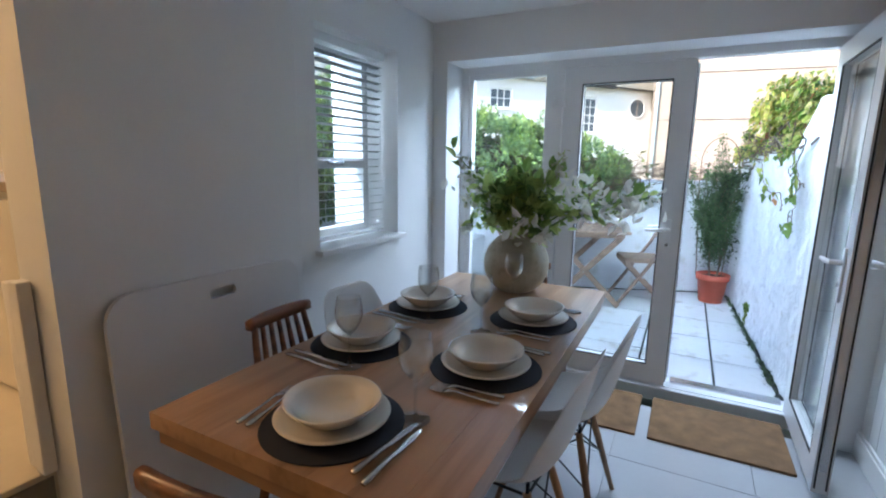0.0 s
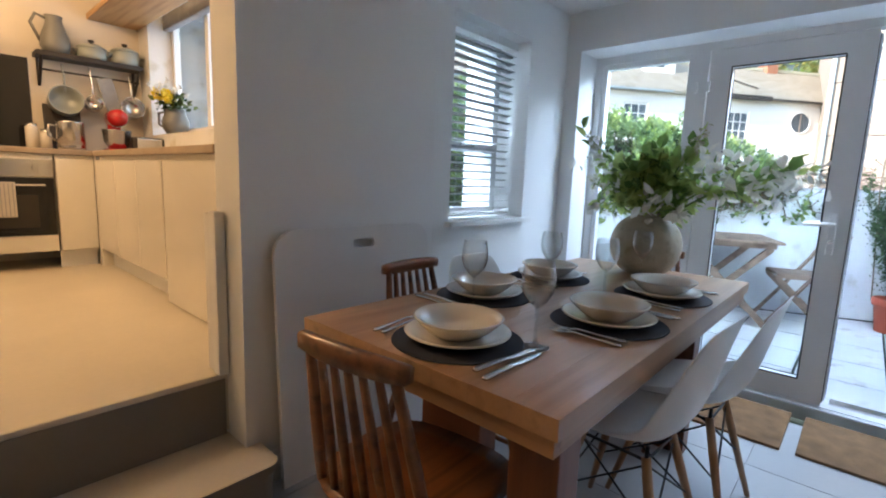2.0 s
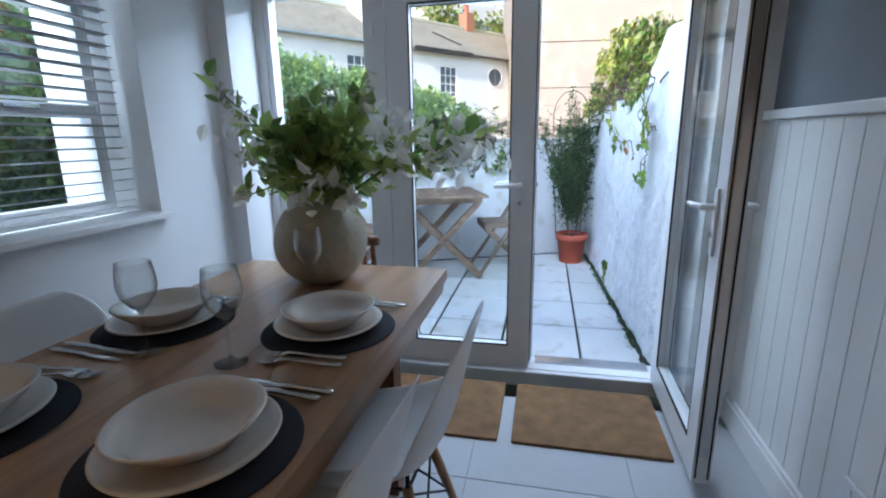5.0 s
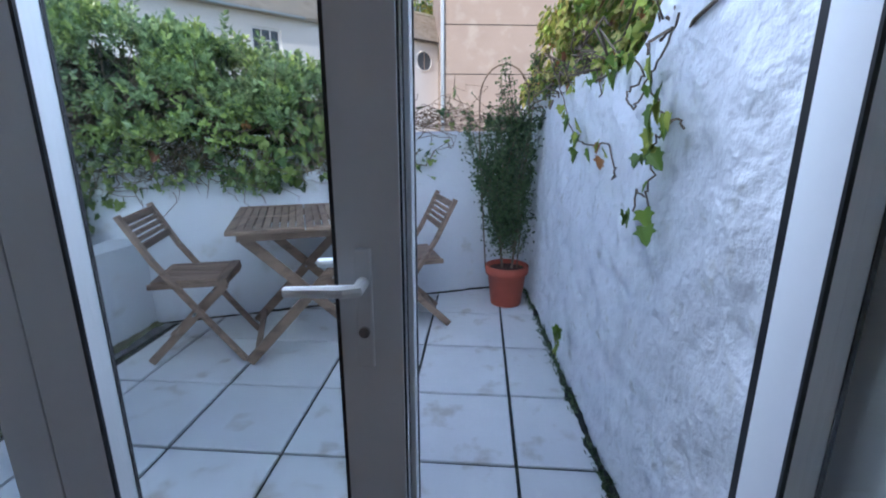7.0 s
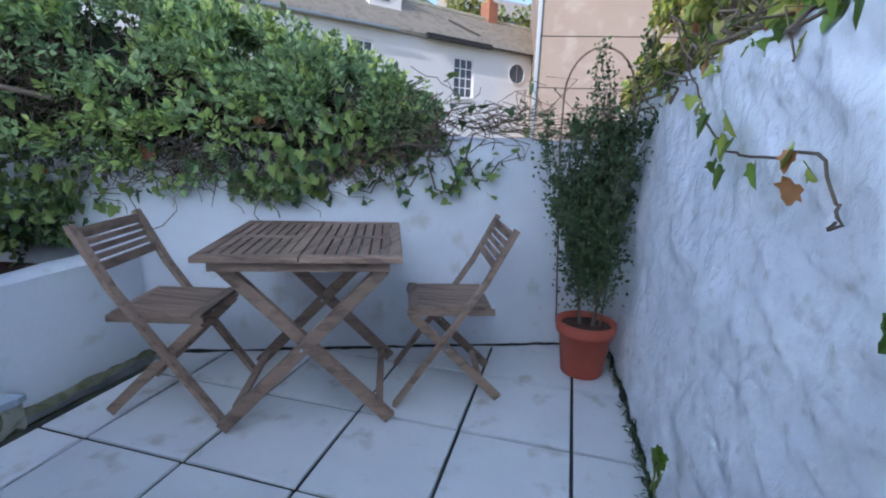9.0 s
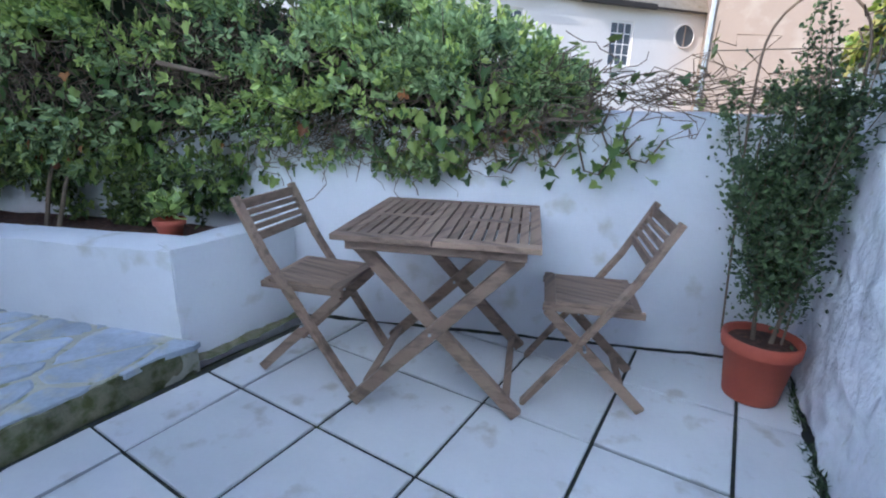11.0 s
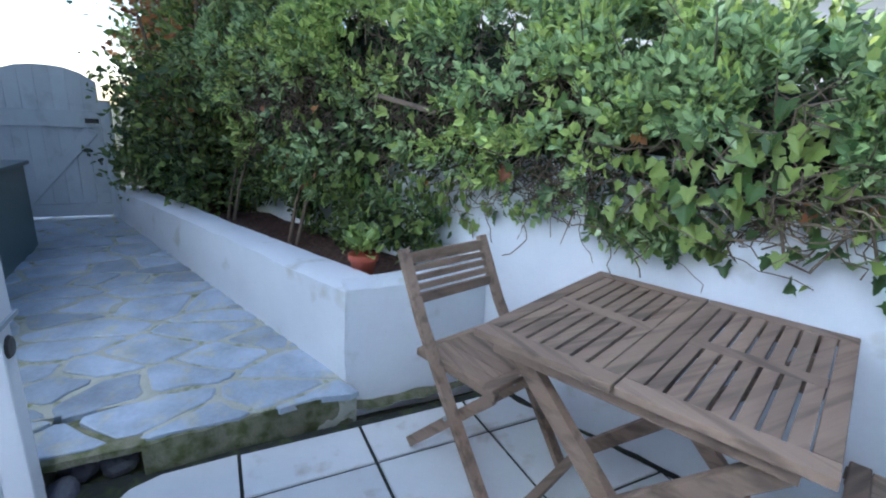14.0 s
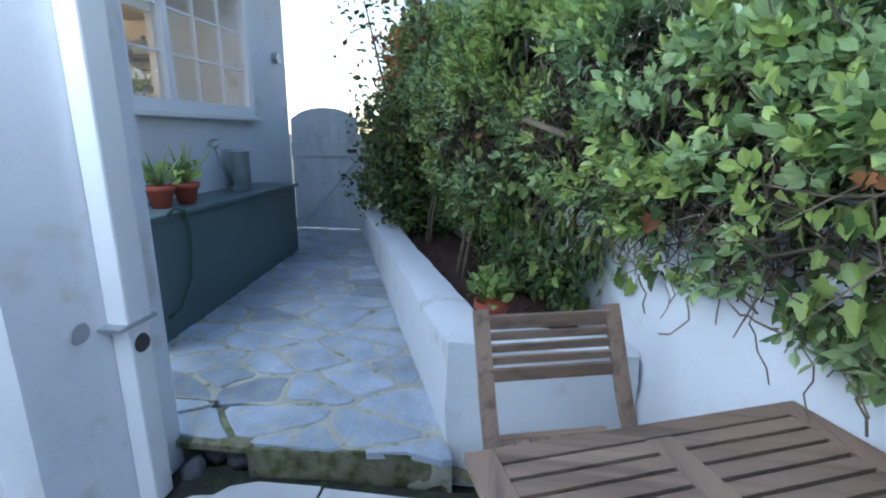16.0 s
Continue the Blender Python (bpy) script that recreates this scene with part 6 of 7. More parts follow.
bmesh.ops.solidify(bm, geom=bm.faces[:], thickness=0.0016)
SLAT = mesh_of("slat", bm, True)
SLAT.materials.append(M_BLIND)
for i in range(22):
    part("slat", SLAT, None, blind, "", False, pose(0, 0, 0.045 + i * 0.0425, 0, -8, 0))
for y in (-0.2, 0.2):
    for x in (-0.025, 0.025):
        part("cord", tube(bmesh.new(), [(x, y, 0.02), (x, y, 0.98)], 0.001, 4), M_BLIND, blind)
part("pull_cord", tube(bmesh.new(), [(0.034, 0.27, 0.98), (0.036, 0.272, 0.3)], 0.0014, 5), M_BLIND, blind)

# wall socket low on the east wall
so_ = thing("wall_socket", (RX - 0.024, -1.05, 0.3), "white double wall socket on the panelling", "socket")
part("plate", cuboid(-0.012, 0.0, -0.073, 0.073, -0.043, 0.043, 0.003), M_UPVC, so_)
for y in (-0.035, 0.035):
    part("switch", cuboid(-0.016, -0.011, y - 0.006, y + 0.006, 0.012, 0.03, 0.001), M_UPVC, so_)

# ---- kitchen ----
CT = 1.29                     # top of the worktop
CB = CT - 0.04


def unit(x0, x1, y0, y1, front, label):
    """A base cabinet; front: 'y' faces -y, 'x' faces +x."""
    u = thing("base_cabinet", ((x0 + x1) / 2, (y0 + y1) / 2, KF), label, "cabinet", "kitchen base cabinets")
    hx, hy = (x1 - x0) / 2, (y1 - y0) / 2
    part("body", cuboid(-hx, hx, -hy, hy, 0.13, CB - KF - 0.002), M_KUNIT, u)
    if front == "y":
        part("door", cuboid(-hx + 0.003, hx - 0.003, -hy - 0.02, -hy - 0.001, 0.135, CB - KF - 0.03, 0.004), M_KUNIT, u)
        part("plinth", cuboid(-hx, hx, -hy + 0.05, -hy + 0.066, 0.0, 0.129), M_TRIM, u)
    else:
        part("door", cuboid(hx + 0.001, hx + 0.02, -hy + 0.003, hy - 0.003, 0.135, CB - KF - 0.03, 0.004), M_KUNIT, u)
        part("plinth", cuboid(hx - 0.066, hx - 0.05, -hy, hy, 0.0, 0.129), M_TRIM, u)
    return u


for i in range(3):
    unit(-2.72 + i * 0.47, -2.72 + (i + 1) * 0.47 - 0.001, -2.16, -1.7, "y", "cream gloss handleless base cabinet")
unit(-3.33, -2.8, -2.41, -2.1815, "x", "cream gloss base cabinet beside the oven")
unit(-3.33, -2.8, -3.5, -3.03, "x", "cream gloss base cabinet beside the oven")
ep = thing("end_cabinet", (-0.95, -1.93, KF), "cream gloss end cabinet down to the floor", "cabinet", "kitchen base cabinets")
part("body", cuboid(-0.355, 0.35, -0.23, 0.23, 0.0, CB - KF - 0.002), M_KUNIT, ep)
part("door", cuboid(-0.352, 0.347, -0.25, -0.231, 0.01, CB - KF - 0.03, 0.004), M_KUNIT, ep)
tagged(part("corner_post", cuboid(-2.8, -2.72, -2.18, -1.7, KF, CB - 0.002, 0.002), M_KUNIT), "cream corner filler between kitchen cabinets", "filler panel")
oven = thing("built_in_oven", (-3.07, -2.72, KF), "built-in black glass oven with steel controls", "oven")
part("body", cuboid(-0.26, 0.27, -0.3, 0.3, 0.13, CB - KF - 0.002), M_KUNIT, oven)
od = part("door", cuboid(0.271, 0.295, -0.295, 0.295, 0.255, 0.66, 0.004), M_BLACK, oven, "black glass oven door")
part("handle", tube(bmesh.new(), [(0.3, -0.24, 0.61), (0.33, -0.24, 0.61), (0.33, 0.24, 0.61), (0.3, 0.24, 0.61)], 0.009, 8), M_STEEL, od)
part("inner_window", cuboid(0.2955, 0.298, -0.2, 0.2, 0.31, 0.54, 0.002), M_IRON, od)
part("control_panel", cuboid(0.271, 0.293, -0.295, 0.295, 0.665, 0.79, 0.004), M_STEEL, oven, "brushed steel control panel")
for y in (-0.2, 0.2):
    part("knob", tube(bmesh.new(), [(0.293, y, 0.73), (0.318, y, 0.73)], 0.02, 14), M_STEEL, oven)
bm = bmesh.new()
block(bm, -2.77, -0.6, -2.19, -1.68, CB, CT, 0.006)
block(bm, -3.35, -2.771, -4.6, -1.68, CB, CT, 0.006)
tagged(part("worktop", bm, M_WORKTOP), "speckled brown L-shaped kitchen worktop", "worktop")
tagged(part("hob", cuboid(-3.25, -2.85, -3.1, -2.6, CT, CT + 0.008, 0.003), M_BLACK), "black glass hob set on the worktop", "hob")

part("drawer_front", cuboid(0.271, 0.291, -0.295, 0.295, 0.135, 0.25, 0.004), M_KUNIT, oven, "cream panel below the oven door")
towel = tagged(part("tea_towel", cuboid(0.0, 0.012, -0.1, 0.1, -0.24, 0.0, 0.005), M_TOWEL, None, "", False, (-2.729, -2.74, KF + 0.63)), "grey striped tea towel over the oven handle", "tea towel")
for k in range(9):
    part("stripe", cuboid(0.0115, 0.0135, -0.086 + k * 0.021, -0.081 + k * 0.021, -0.232, -0.006), M_CLOTH, towel)
tagged(part("splashback", cuboid(-3.348, -3.34, -3.15, -2.44, CT + 0.002, 1.98, 0.002), M_BLACK), "black glass splashback behind the hob", "splashback")
# shelf with pots, and the hanging rail
WX = -3.35
shelf = thing("pot_shelf", (WX, -2.05, 1.99), "dark iron wall shelf with a hanging rail", "shelf")
part("board", cuboid(0.0, 0.2, -0.36, 0.34, 0.0, 0.035, 0.004), M_IRON, shelf)
for y in (-0.33, 0.31):
    part("bracket", tube(bmesh.new(), [(0.008, y, 0.0), (0.008, y, -0.2), (0.2, y, 0.0)], 0.01, 6), M_IRON, shelf)
part("rail", tube(bmesh.new(), [(0.1, -0.35, -0.09), (0.1, 0.33, -0.09)], 0.008, 8), M_IRON, shelf)
RZ = 2.025


def pan_with_lid(at, r, h):
    p = thing("casserole", at, "grey enamel casserole with a lid on the shelf", "cooking pot", "casseroles")
    part("body", lathe(bmesh.new(), [(0, 0), (r * 0.9, 0), (r, 0.02), (r, h), (r * 0.97, h), (0, h - 0.01)], 28), M_SAGEPOT, p, "", True)
    part("lid", lathe(bmesh.new(), [(r * 1.02, h + 0.002), (r * 1.02, h + 0.012), (r * 0.6, h + 0.035), (0, h + 0.042)], 28), M_SAGEPOT, p, "", True)
    part("knob", lathe(bmesh.new(), [(0.01, h + 0.04), (0.012, h + 0.055), (0.022, h + 0.06), (0.02, h + 0.072), (0, h + 0.075)], 14), M_IRON, p, "", True)
    for s in (-1, 1):
        part("handle", tube(bmesh.new(), [(0, s * r * 0.98, h * 0.75 - 0.02), (0, s * (r + 0.03), h * 0.75), (0.03, s * (r + 0.03), h * 0.75), (0.03, s * r * 0.96, h * 0.75)], 0.007, 6), M_SAGEPOT, p, "", True)


pan_with_lid((WX + 0.12, -2.05, RZ), 0.1, 0.08)
pan_with_lid((WX + 0.12, -1.82, RZ), 0.1, 0.1)
jug = thing("grey_jug", (WX + 0.12, -2.28, RZ), "tall mottled grey pottery jug on the shelf", "jug")
part("body", lathe(bmesh.new(), [(0, 0), (0.075, 0), (0.095, 0.05), (0.09, 0.12), (0.06, 0.2), (0.05, 0.25), (0.058, 0.275), (0.052, 0.275), (0.045, 0.25), (0, 0.2)], 28), M_GREYJUG, jug, "", True)
part("handle", tube(bmesh.new(), [(0, -0.05, 0.25), (0, -0.11, 0.27), (0, -0.14, 0.2), (0, -0.09, 0.08)], 0.011, 8), M_GREYJUG, jug, "", True)

hang = [("saucepan", -2.25, 0.11, M_SAGEPOT, "pale enamel saucepan hanging from the rail"), ("saucepan", -2.07, 0.06, M_STEEL, "small steel pan hanging from the rail"), ("sieve", -1.8, 0.085, M_CHROME, "wire sieve hanging from the rail")]
for nm, y, r, mt, lab in hang:
    z = 1.66
    h = thing(nm, (WX + 0.1, y, z), lab, nm, "hanging pans")
    part("body", turned(lathe(bmesh.new(), [(0, 0), (r * 0.9, 0), (r, 0.02), (r, 0.1), (r * 1.04, 0.105), (r * 0.96, 0.1), (r * 0.93, 0.02), (0, 0.012)], 28), pose(0, 0, 0, 0, 78, 0)), mt, h, "", True)
    part("handle", tube(bmesh.new(), [(0.06, 0, r * 0.7), (0.05, 0, r + 0.1), (0.0, 0, 0.29), (0.0, 0.0, 0.3)], 0.008, 8), mt, h, "", True)
tagged(part("dish_cloth", turned(cuboid(0, 0.03, -0.055, 0.055, -0.16, 0.12, 0.012), Matrix.Translation((WX + 0.1, -1.95, 1.78)) @ pose(0, 0, 0, 14, 0, 0)), M_CLOTH), "folded grey oven glove hanging from the rail", "oven glove")
tagged(part("chopping_board", turned(cuboid(0, 0.02, -0.12, 0.12, 0, 0.36, 0.01), Matrix.Translation((WX + 0.05, -2.26, CT)) @ pose(0, 0, 0, 0, -5, 0)), M_IRON), "dark board leaning against the kitchen wall", "chopping board")

pitcher = thing("steel_pitcher", (-2.98, -2.27, CT), "polished steel pitcher on the worktop", "pitcher")
part("body", lathe(bmesh.new(), [(0, 0), (0.085, 0), (0.088, 0.02), (0.086, 0.05), (0.09, 0.055), (0.085, 0.2), (0.088, 0.21), (0.08, 0.21), (0.078, 0.03), (0, 0.02)], 30), M_STEEL, pitcher, "", True)
part("handle", tube(bmesh.new(), [(0, -0.085, 0.17), (0, -0.13, 0.18), (0, -0.135, 0.1), (0, -0.085, 0.06)], 0.009, 8), M_STEEL, pitcher, "", True)
mixer = thing("stand_mixer", (-2.95, -1.98, CT), "red stand mixer with a steel bowl", "mixer")
part("base", cuboid(-0.1, 0.1, -0.08, 0.08, 0, 0.03, 0.012), M_RED, mixer)
part("column", cuboid(-0.11, -0.05, -0.045, 0.045, 0.028, 0.24, 0.015), M_RED, mixer)
part("head", turned(lathe(bmesh.new(), [(0, -0.16), (0.04, -0.15), (0.065, -0.08), (0.07, 0.02), (0.06, 0.1), (0.035, 0.13), (0, 0.135)], 24), Matrix.Translation((0, 0, 0.27)) @ pose(0, 0, 0, 0, 90, 0)), M_RED, mixer, "", True)
part("bowl", lathe(bmesh.new(), [(0.03, 0.03), (0.06, 0.035), (0.09, 0.08), (0.1, 0.17), (0.104, 0.175), (0.095, 0.17), (0.05, 0.05), (0, 0.045)], 28), M_STEEL, mixer, "", True)
part("band", turned(lathe(bmesh.new(), [(0.071, -0.01), (0.0725, -0.01), (0.0725, 0.01), (0.071, 0.01)], 24), Matrix.Translation((0.03, 0, 0.27)) @ pose(0, 0, 0, 0, 90, 0)), M_STEEL, mixer)
toaster = thing("toaster", (-2.9, -1.79, CT), "small black and steel toaster on the worktop", "toaster")
part("body", cuboid(-0.08, 0.08, -0.12, 0.12, 0.01, 0.13, 0.02), M_IRON, toaster)
part("side_panel", cuboid(0.081, 0.088, -0.09, 0.09, 0.03, 0.12, 0.003), M_STEEL, toaster)
for x, y, r, h in ((-3.2, -2.47, 0.04, 0.16), (-3.18, -2.39, 0.035, 0.12)):
    jar = thing("storage_jar", (x, y, CT), "clear glass storage jar on the worktop", "jar", "glass jars")
    part("body", lathe(bmesh.new(), [(0, 0), (r, 0), (r, h), (r * 0.8, h + 0.01), (0, h + 0.011)], 20), M_CHINA, jar, "", True)
    part("lid", lathe(bmesh.new(), [(r * 0.85, h + 0.011), (r * 0.85, h + 0.03), (0, h + 0.031)], 20), M_STEEL, jar, "", True)

# flowers in a grey jug by the window
fj = thing("flower_jug", (-2.75, -1.61, 1.46), "grey pottery jug of white and yellow flowers", "vase")
part("body", lathe(bmesh.new(), [(0, 0), (0.07, 0), (0.1, 0.05), (0.105, 0.1), (0.08, 0.16), (0.072, 0.19), (0.08, 0.2), (0.072, 0.2), (0.06, 0.17), (0, 0.16)], 28), M_GREYJUG, fj, "", True)
part("handle", tube(bmesh.new(), [(-0.06, -0.05, 0.18), (-0.11, -0.09, 0.17), (-0.11, -0.09, 0.08), (-0.07, -0.06, 0.05)], 0.011, 8), M_GREYJUG, fj, "", True)
wp, yp, gp = [], [], []
for k in range(26):
    c = Vector((rng.normal(-0.06, 0.09), rng.normal(-0.03, 0.07), 0.3 + abs(rng.normal(0, 0.07))))
    wp.append([])
    for j in range(12):
        a = j * 0.52
        wp[-1].append((c, (math.cos(a), -0.5, math.sin(a))))
for k in range(9):
    c = Vector((rng.normal(0.04, 0.05), rng.normal(-0.06, 0.04), 0.27 + abs(rng.normal(0, 0.035))))
    yp.append([])
    for j in range(26):
        yp[-1].append((c + Vector(rng.normal(0, 0.018, 3)), rng.normal(0, 1, 3)))
for k in range(160):
    gp.append((Vector((rng.normal(0, 0.06), rng.normal(-0.02, 0.05), rng.uniform(0.18, 0.3))), (rng.normal(0, 1), rng.normal(0, 1), 0.7)))
for fl in wp:
    part("daisy", leaves("daisy", fl, M_PETAL, "oval", 0.032, rng), None, fj, "white daisy")
for fl in yp:
    part("yellow_bloom", leaves("yellow_bloom", fl, M_YELLOW, "oval", 0.034, rng), None, fj, "bright yellow bloom")
part("foliage", leaves("foliage", gp, M_HEDGE, "oval", 0.05, rng), None, fj)

# upper pine shelf beside the window, with pots
ps = thing("pine_shelf", (-2.45, -1.85, 2.36), "thick pine shelf above the kitchen window", "shelf")
part("board", cuboid(-0.9, 0.9, -0.2, 0.17, 0, 0.045, 0.01), M_PINE, ps)
for x, s in ((-2.95, 1.0), (-2.6, 0.8)):
    q = thing("pottery_jar", (x, -1.87, 2.405), "grey pottery jar on the pine shelf", "jar", "pottery jars")
    part("body", lathe(bmesh.new(), [(0, 0), (0.06 * s, 0), (0.09 * s, 0.06 * s), (0.08 * s, 0.14 * s), (0.05 * s, 0.17 * s), (0.055 * s, 0.18 * s), (0, 0.17 * s)], 24), M_GREYJUG, q, "", True)
# inner casement of the kitchen window
inner = structure("window_3", plate_with_holes(-3.095, -1.605, 1.465, 2.495, -1.5, -1.45, [(-3.04, -2.38, 1.52, 2.44), (-2.32, -1.66, 1.52, 2.44)]), M_UPVC, "white inner casement of the kitchen window", "window")
for x0, x1 in ((-3.04, -2.38), (-2.32, -1.66)):
    q = part("pane", cuboid(x0 - 0.004, x1 + 0.004, -1.478, -1.472, 1.516, 2.444), M_GLASS, inner)
    q.visible_shadow = False
# roman blind at the kitchen window
tagged(part("roller_blind", cuboid(-3.09, -1.61, -1.57, -1.505, 2.34, 2.47, 0.02), M_CLOTH), "rolled grey fabric blind over the window", "blind")
# extractor hood and ceiling lights
hood = thing("cooker_hood", (-3.1, -3.0, 2.1), "cream and steel cooker hood on the wall", "cooker hood")
part("canopy", cuboid(-0.25, 0.2, -0.3, 0.3, 0.0, 0.08, 0.006), M_STEEL, hood)
part("chimney", cuboid(-0.25, 0.0, -0.13, 0.13, 0.08, 0.85, 0.004), M_STEEL, hood)
for x, y in ((-1.5, -3.0), (-2.4, -3.4)):
    dl = thing("ceiling_light", (x, y, KCEIL), "round white ceiling light in the kitchen", "ceiling light", "kitchen ceiling lights")
    part("base", lathe(bmesh.new(), [(0, 0.0), (0.09, 0.0), (0.09, -0.03), (0, -0.031)], 24), M_TRIM, dl)
    part("diffuser", lathe(bmesh.new(), [(0.085, -0.032), (0.08, -0.06), (0.05, -0.08), (0, -0.085)], 24), M_BULB, dl, "", True)

# ---- floor tiles, patio tiles, slate slabs ----
def piece_mesh(name, w, l, t, bev, mt):
    bm = bmesh.new()
    block(bm, -w / 2, w / 2, -l / 2, l / 2, -t, 0)
    top = [e for e in bm.edges if all(v.co.z > -0.0001 for v in e.verts)]
    bmesh.ops.bevel(bm, geom=top, offset=bev, segments=1, affect="EDGES")
    me = mesh_of(name, bm)
    me.materials.append(mt)
    return me


floor_ob, patio_ob, path_ob = bpy.data.objects["floor"], bpy.data.objects["patio"], bpy.data.objects["path"]
# dining room floor
FT = piece_mesh("tile", 0.597, 0.597, 0.006, 0.0012, M_TILE_IN)
for i in range(5):
    for j in range(9):
        x0, y0 = -0.48 + i * 0.6, -5.57 + j * 0.6
        xa, xb, ya, yb = max(x0, -0.1), min(x0 + 0.6, RX), y0, min(y0 + 0.6, -0.17)
        if xb - xa < 0.02:
            continue
        if xb - xa > 0.599 and yb - ya > 0.599:
            part("tile", FT, None, floor_ob, "", False, (x0 + 0.3, y0 + 0.3, 0))
        else:
            part("tile", cuboid(xa + 0.0015, xb - 0.0015, ya + 0.0015, yb - 0.0015, -0.0055, 0, 0), M_TILE_IN, floor_ob)
# patio tiles
XS = [-0.415, -0.155, 0.34, 0.84, 1.33, 1.82, 2.2]
YS = [0.275, 0.41, 0.93, 1.44, 1.974, 2.51, 3.02, 3.3]
prng = np.random.default_rng(8)
for i in range(len(XS) - 1):
    for j in range(len(YS) - 1):
        x0, x1, y0, y1 = XS[i], XS[i + 1], YS[j], YS[j + 1]
        if y0 > wall_line((x0 + x1) / 2) + 0.1:
            continue
        if i == 0 and j < 2:
            continue
        g = 0.0078
        me = piece_mesh("paver", x1 - x0 - 2 * g, y1 - y0 - 2 * g, 0.035, 0.004, M_PATIO)
        part("paver", me, None, patio_ob, "", False, Matrix.Translation(((x0 + x1) / 2, (y0 + y1) / 2, GZ + prng.normal(0, 0.0012))) @ pose(0, 0, 0, prng.normal(0, 0.12), prng.normal(0, 0.12), prng.normal(0, 0.15)))


# two cut tiles round the drain hollow
for out in ([(-0.161, 0.416), (-0.27, 0.416), (-0.29, 0.44), (-0.305, 0.52), (-0.36, 0.56), (-0.4, 0.66), (-0.409, 0.924), (-0.161, 0.924)], [(-0.161, 0.281), (-0.25, 0.281), (-0.265, 0.404), (-0.161, 0.404)]):
    bm = bmesh.new()
    hi = [bm.verts.new((x, y, GZ)) for x, y in out]
    lo = [bm.verts.new((x, y, GZ - 0.035)) for x, y in out]
    bm.faces.new(hi)
    for i in range(len(out)):
        j = (i + 1) % len(out)
        bm.faces.new((lo[i], lo[j], hi[j], hi[i]))
    part("paver", bm, M_PATIO, patio_ob)


# irregular slate slabs
def clip(poly, n, d):
    """The part of a polygon where n . p <= d."""
    out = []
    for k in range(len(poly)):
        a, b = poly[k], poly[(k + 1) % len(poly)]
        da, db = n[0] * a[0] + n[1] * a[1] - d, n[0] * b[0] + n[1] * b[1] - d
        if da <= 0:
            out.append(a)
        if da * db < 0:
            f = da / (da - db)
            out.append((a[0] + f * (b[0] - a[0]), a[1] + f * (b[1] - a[1])))
    return out


seeds = []
while len(seeds) < 92:
    p = (prng.uniform(-4.0, -0.4), prng.uniform(-0.8, 1.5))
    if all((p[0] - q[0]) ** 2 + ((p[1] - q[1]) / 1.6) ** 2 > 0.125 ** 2 for q in seeds):
        seeds.append(p)
pn = Vector((-(PA - PB).y, (PA - PB).x, 0)).normalized()
for k, s in enumerate(seeds):
    poly = [(-4.0, -0.735), (-0.455, -0.735), (-0.455, 1.6), (-4.0, 1.6)]
    for q in seeds:
        if q is s:
            continue
        dx, dy = q[0] - s[0], (q[1] - s[1]) / 1.6 ** 2
        mx, my = (q[0] + s[0]) / 2, (q[1] + s[1]) / 2
        poly = clip(poly, (dx, dy), dx * mx + dy * my)
        if not poly:
            break
    poly = clip(poly, (pn.x, pn.y), pn.x * PA.x + pn.y * PA.y + 0.02) if poly else poly
    if len(poly) < 3:
        continue
    cx, cy = sum(p[0] for p in poly) / len(poly), sum(p[1] for p in poly) / len(poly)
    if cx > -0.47 or (cy < 0.28 and cx > -0.5):
        continue
    pts = []
    for a, b in zip(poly, poly[1:] + poly[:1]):
        if math.hypot(a[0] - b[0], a[1] - b[1]) < 0.02:
            continue
        for f in (0.12, 0.5, 0.88):
            x, y = a[0] + (b[0] - a[0]) * f, a[1] + (b[1] - a[1]) * f
            dd = math.hypot(x - cx, y - cy)
            g = (dd - 0.011 - abs(prng.normal(0, 0.01))) / max(dd, 0.02)
            pts.append((cx + (x - cx) * g, cy + (y - cy) * g))
    if len(pts) < 6:
        continue
    bm = bmesh.new()
    dz = prng.normal(0, 0.0025)
    lo = [bm.verts.new((x - cx, y - cy, path_z(x) - path_z(cx) - 0.03)) for x, y in pts]
    mi = [bm.verts.new((x - cx, y - cy, path_z(x) - path_z(cx) - 0.004 + dz)) for x, y in pts]
    hi = [bm.verts.new(((x - cx) * 0.95, (y - cy) * 0.95, path_z(x) - path_z(cx) + dz)) for x, y in pts]
    bm.faces.new(hi)
    for r0, r1 in ((lo, mi), (mi, hi)):
        for i in range(len(pts)):
            j = (i + 1) % len(pts)
            bm.faces.new((r0[i], r0[j], r1[j], r1[i]))
    part("slab", bm, M_SLATE, path_ob, "", False, (cx, cy, path_z(cx)))
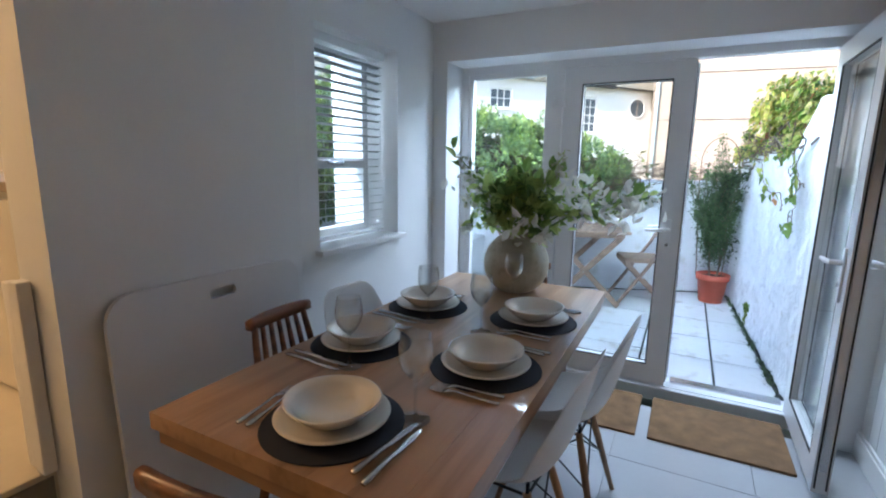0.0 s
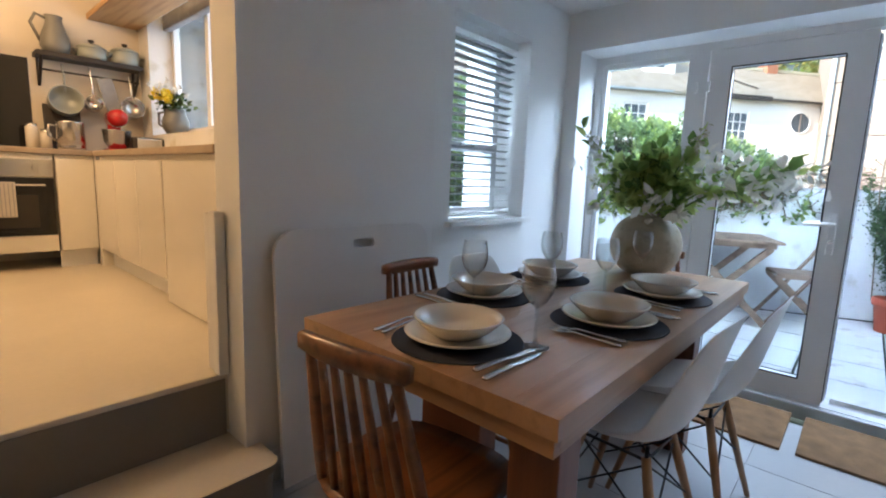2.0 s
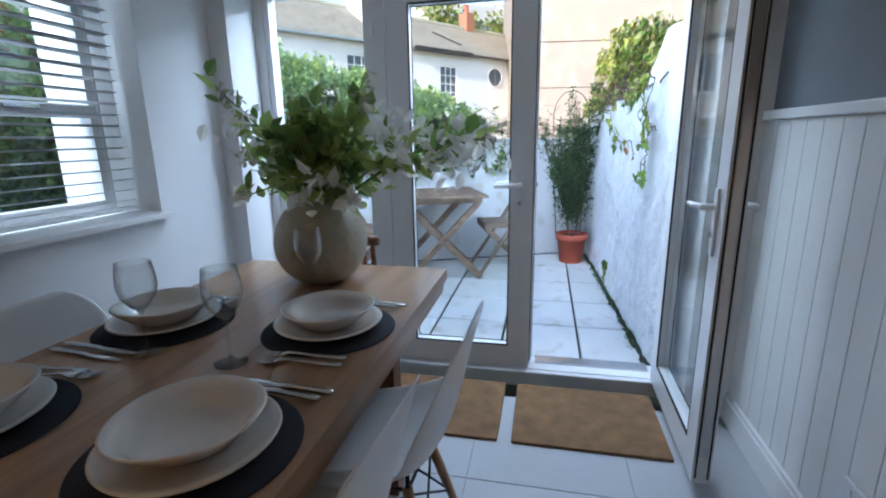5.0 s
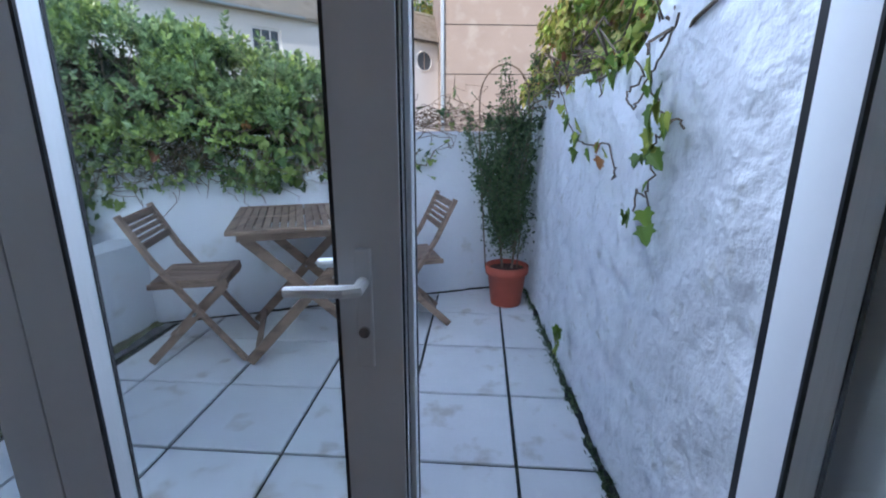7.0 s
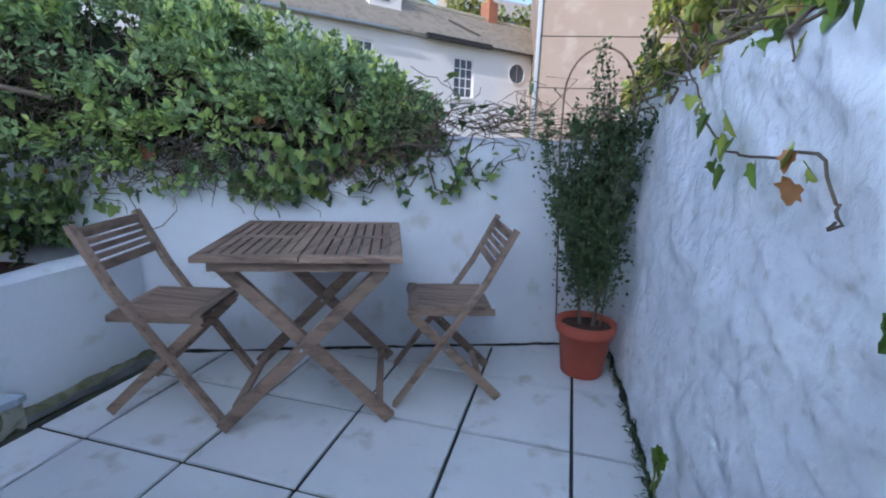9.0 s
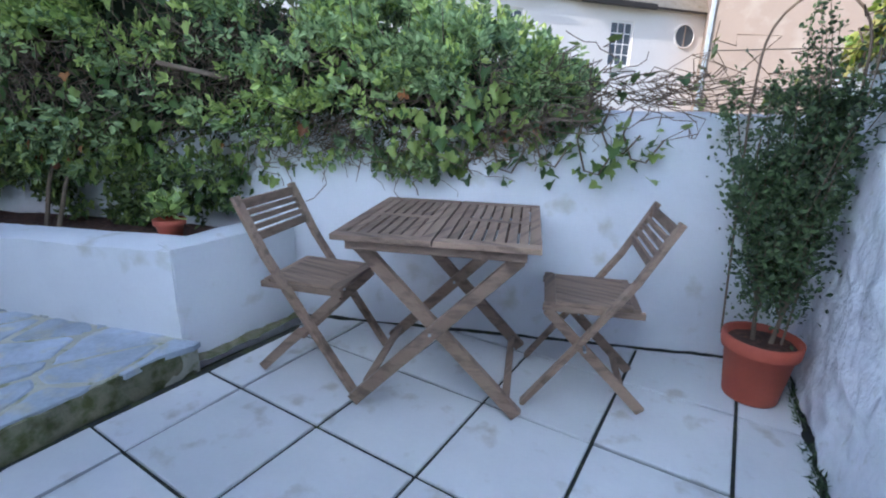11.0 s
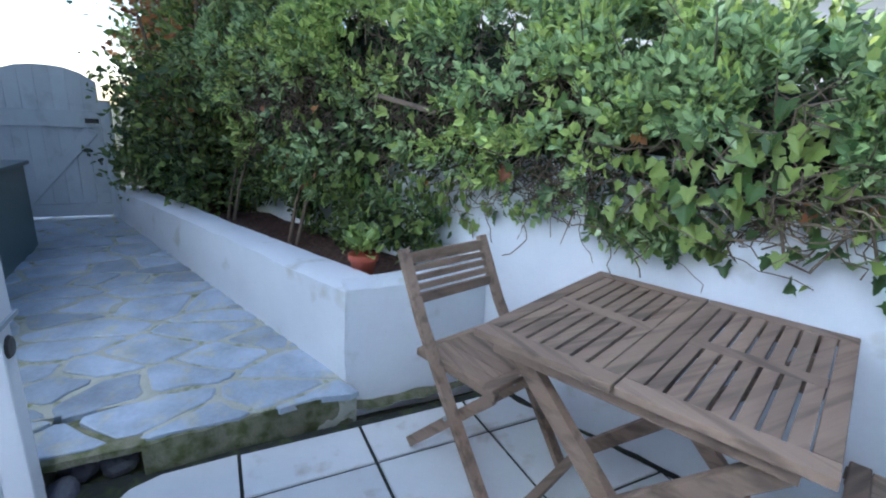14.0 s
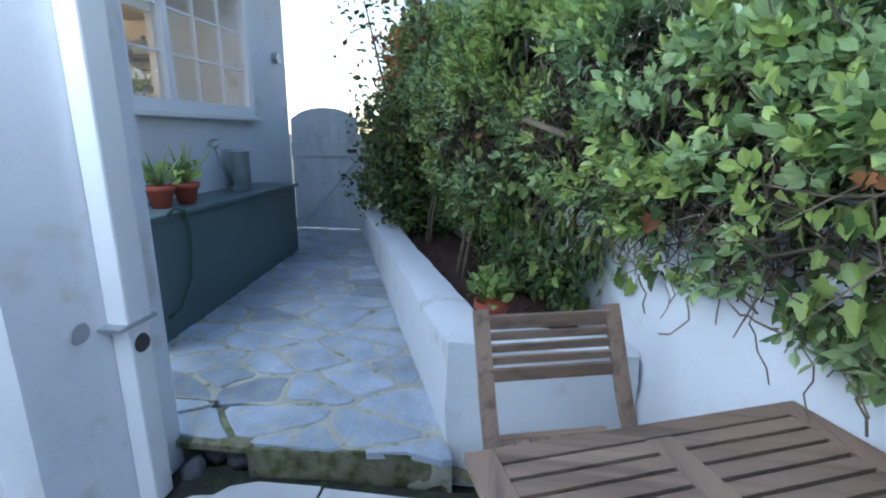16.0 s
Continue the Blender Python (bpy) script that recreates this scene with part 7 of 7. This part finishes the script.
# weeds and moss along the foot of the east wall, broken stones in the hollow
wr = np.random.default_rng(21)
weeds = thing("weeds", (2.1, 1.6, GZ), "dark moss and weeds along the foot of the wall", "weeds")
sp = []
for i in range(900):
    y = wr.uniform(0.4, 3.0)
    if noise.noise((y * 3, 1, 4)) < -0.15:
        continue
    sp.append((Vector((2.213 - (y - 0.075) * 0.0524 - 2.1 + wr.normal(-0.02, 0.014), y - 1.6, abs(wr.normal(0, 0.012)))), (wr.normal(-0.3, 0.5), wr.normal(0, 0.5), 0.6)))
tagged(part("moss", leaves("moss", sp, M_SHRUB, "needle", 0.03, wr), None, weeds), "", "", "", "stuff")
for x, y, s in ((-0.6, 0.36, 0.09), (-0.55, 0.5, 0.07), (-0.44, 0.34, 0.06)):
    bm = bmesh.new()
    bmesh.ops.create_icosphere(bm, subdivisions=2, radius=s, matrix=Matrix.Translation((x, y, -0.1 + s * 0.6)) @ pose(0, 0, 0, 20, 0, 40) @ Matrix.Diagonal((1.1, 0.9, 0.8, 1)))
    lumpy(bm, s * 0.25, 9, x)
    tagged(part("rubble_stone", bm, M_DARKSTONE), "dark broken stone in the hollow by the path", "stone", "rubble stones")
# dark mossy seams where the paving meets the walls
def seam(name, a, b, w, label, mt, tall=1.0):
    bm = bmesh.new()
    a, b = Vector(a), Vector(b)
    n = int((b - a).length / 0.03)
    side = (b - a).cross(Vector((0, 0, 1))).normalized()
    rows = []
    for i in range(n + 1):
        p = a.lerp(b, i / n)
        k = w * (0.75 + 0.9 * abs(noise.noise(p * 7)) + 0.4 * noise.noise(p * 23))
        h = tall * (0.006 + 0.012 * abs(noise.noise(p * 11 + Vector((4, 0, 0)))))
        rows.append([bm.verts.new(p - side * 0.02), bm.verts.new(p - side * 0.004 + Vector((0, 0, h))), bm.verts.new(p + side * k * 0.5 + Vector((0, 0, h * 0.6))), bm.verts.new(p + side * k)])
    for r0, r1 in zip(rows, rows[1:]):
        for i in range(3):
            bm.faces.new((r0[i], r1[i], r1[i + 1], r0[i + 1]))
    structure(name, bm, mt, label, "moss", True)


seam("moss_back", (-0.56, wall_line(-0.56), GZ + 0.002), (2.06, wall_line(2.06), GZ + 0.002), 0.022, "dark mossy seam at the foot of the back wall", M_JOINT)
seam("moss_planter", (-0.56, 1.42, GZ + 0.002), (-0.56, 2.14, GZ + 0.002), 0.05, "green-brown mossy fillet at the foot of the planter", M_MOSS, 2.6)
seam("moss_east", (2.07, 3.1, GZ + 0.002), (2.2, 0.3, GZ + 0.002), 0.034, "dark mossy seam at the foot of the whitewashed wall", M_JOINT)
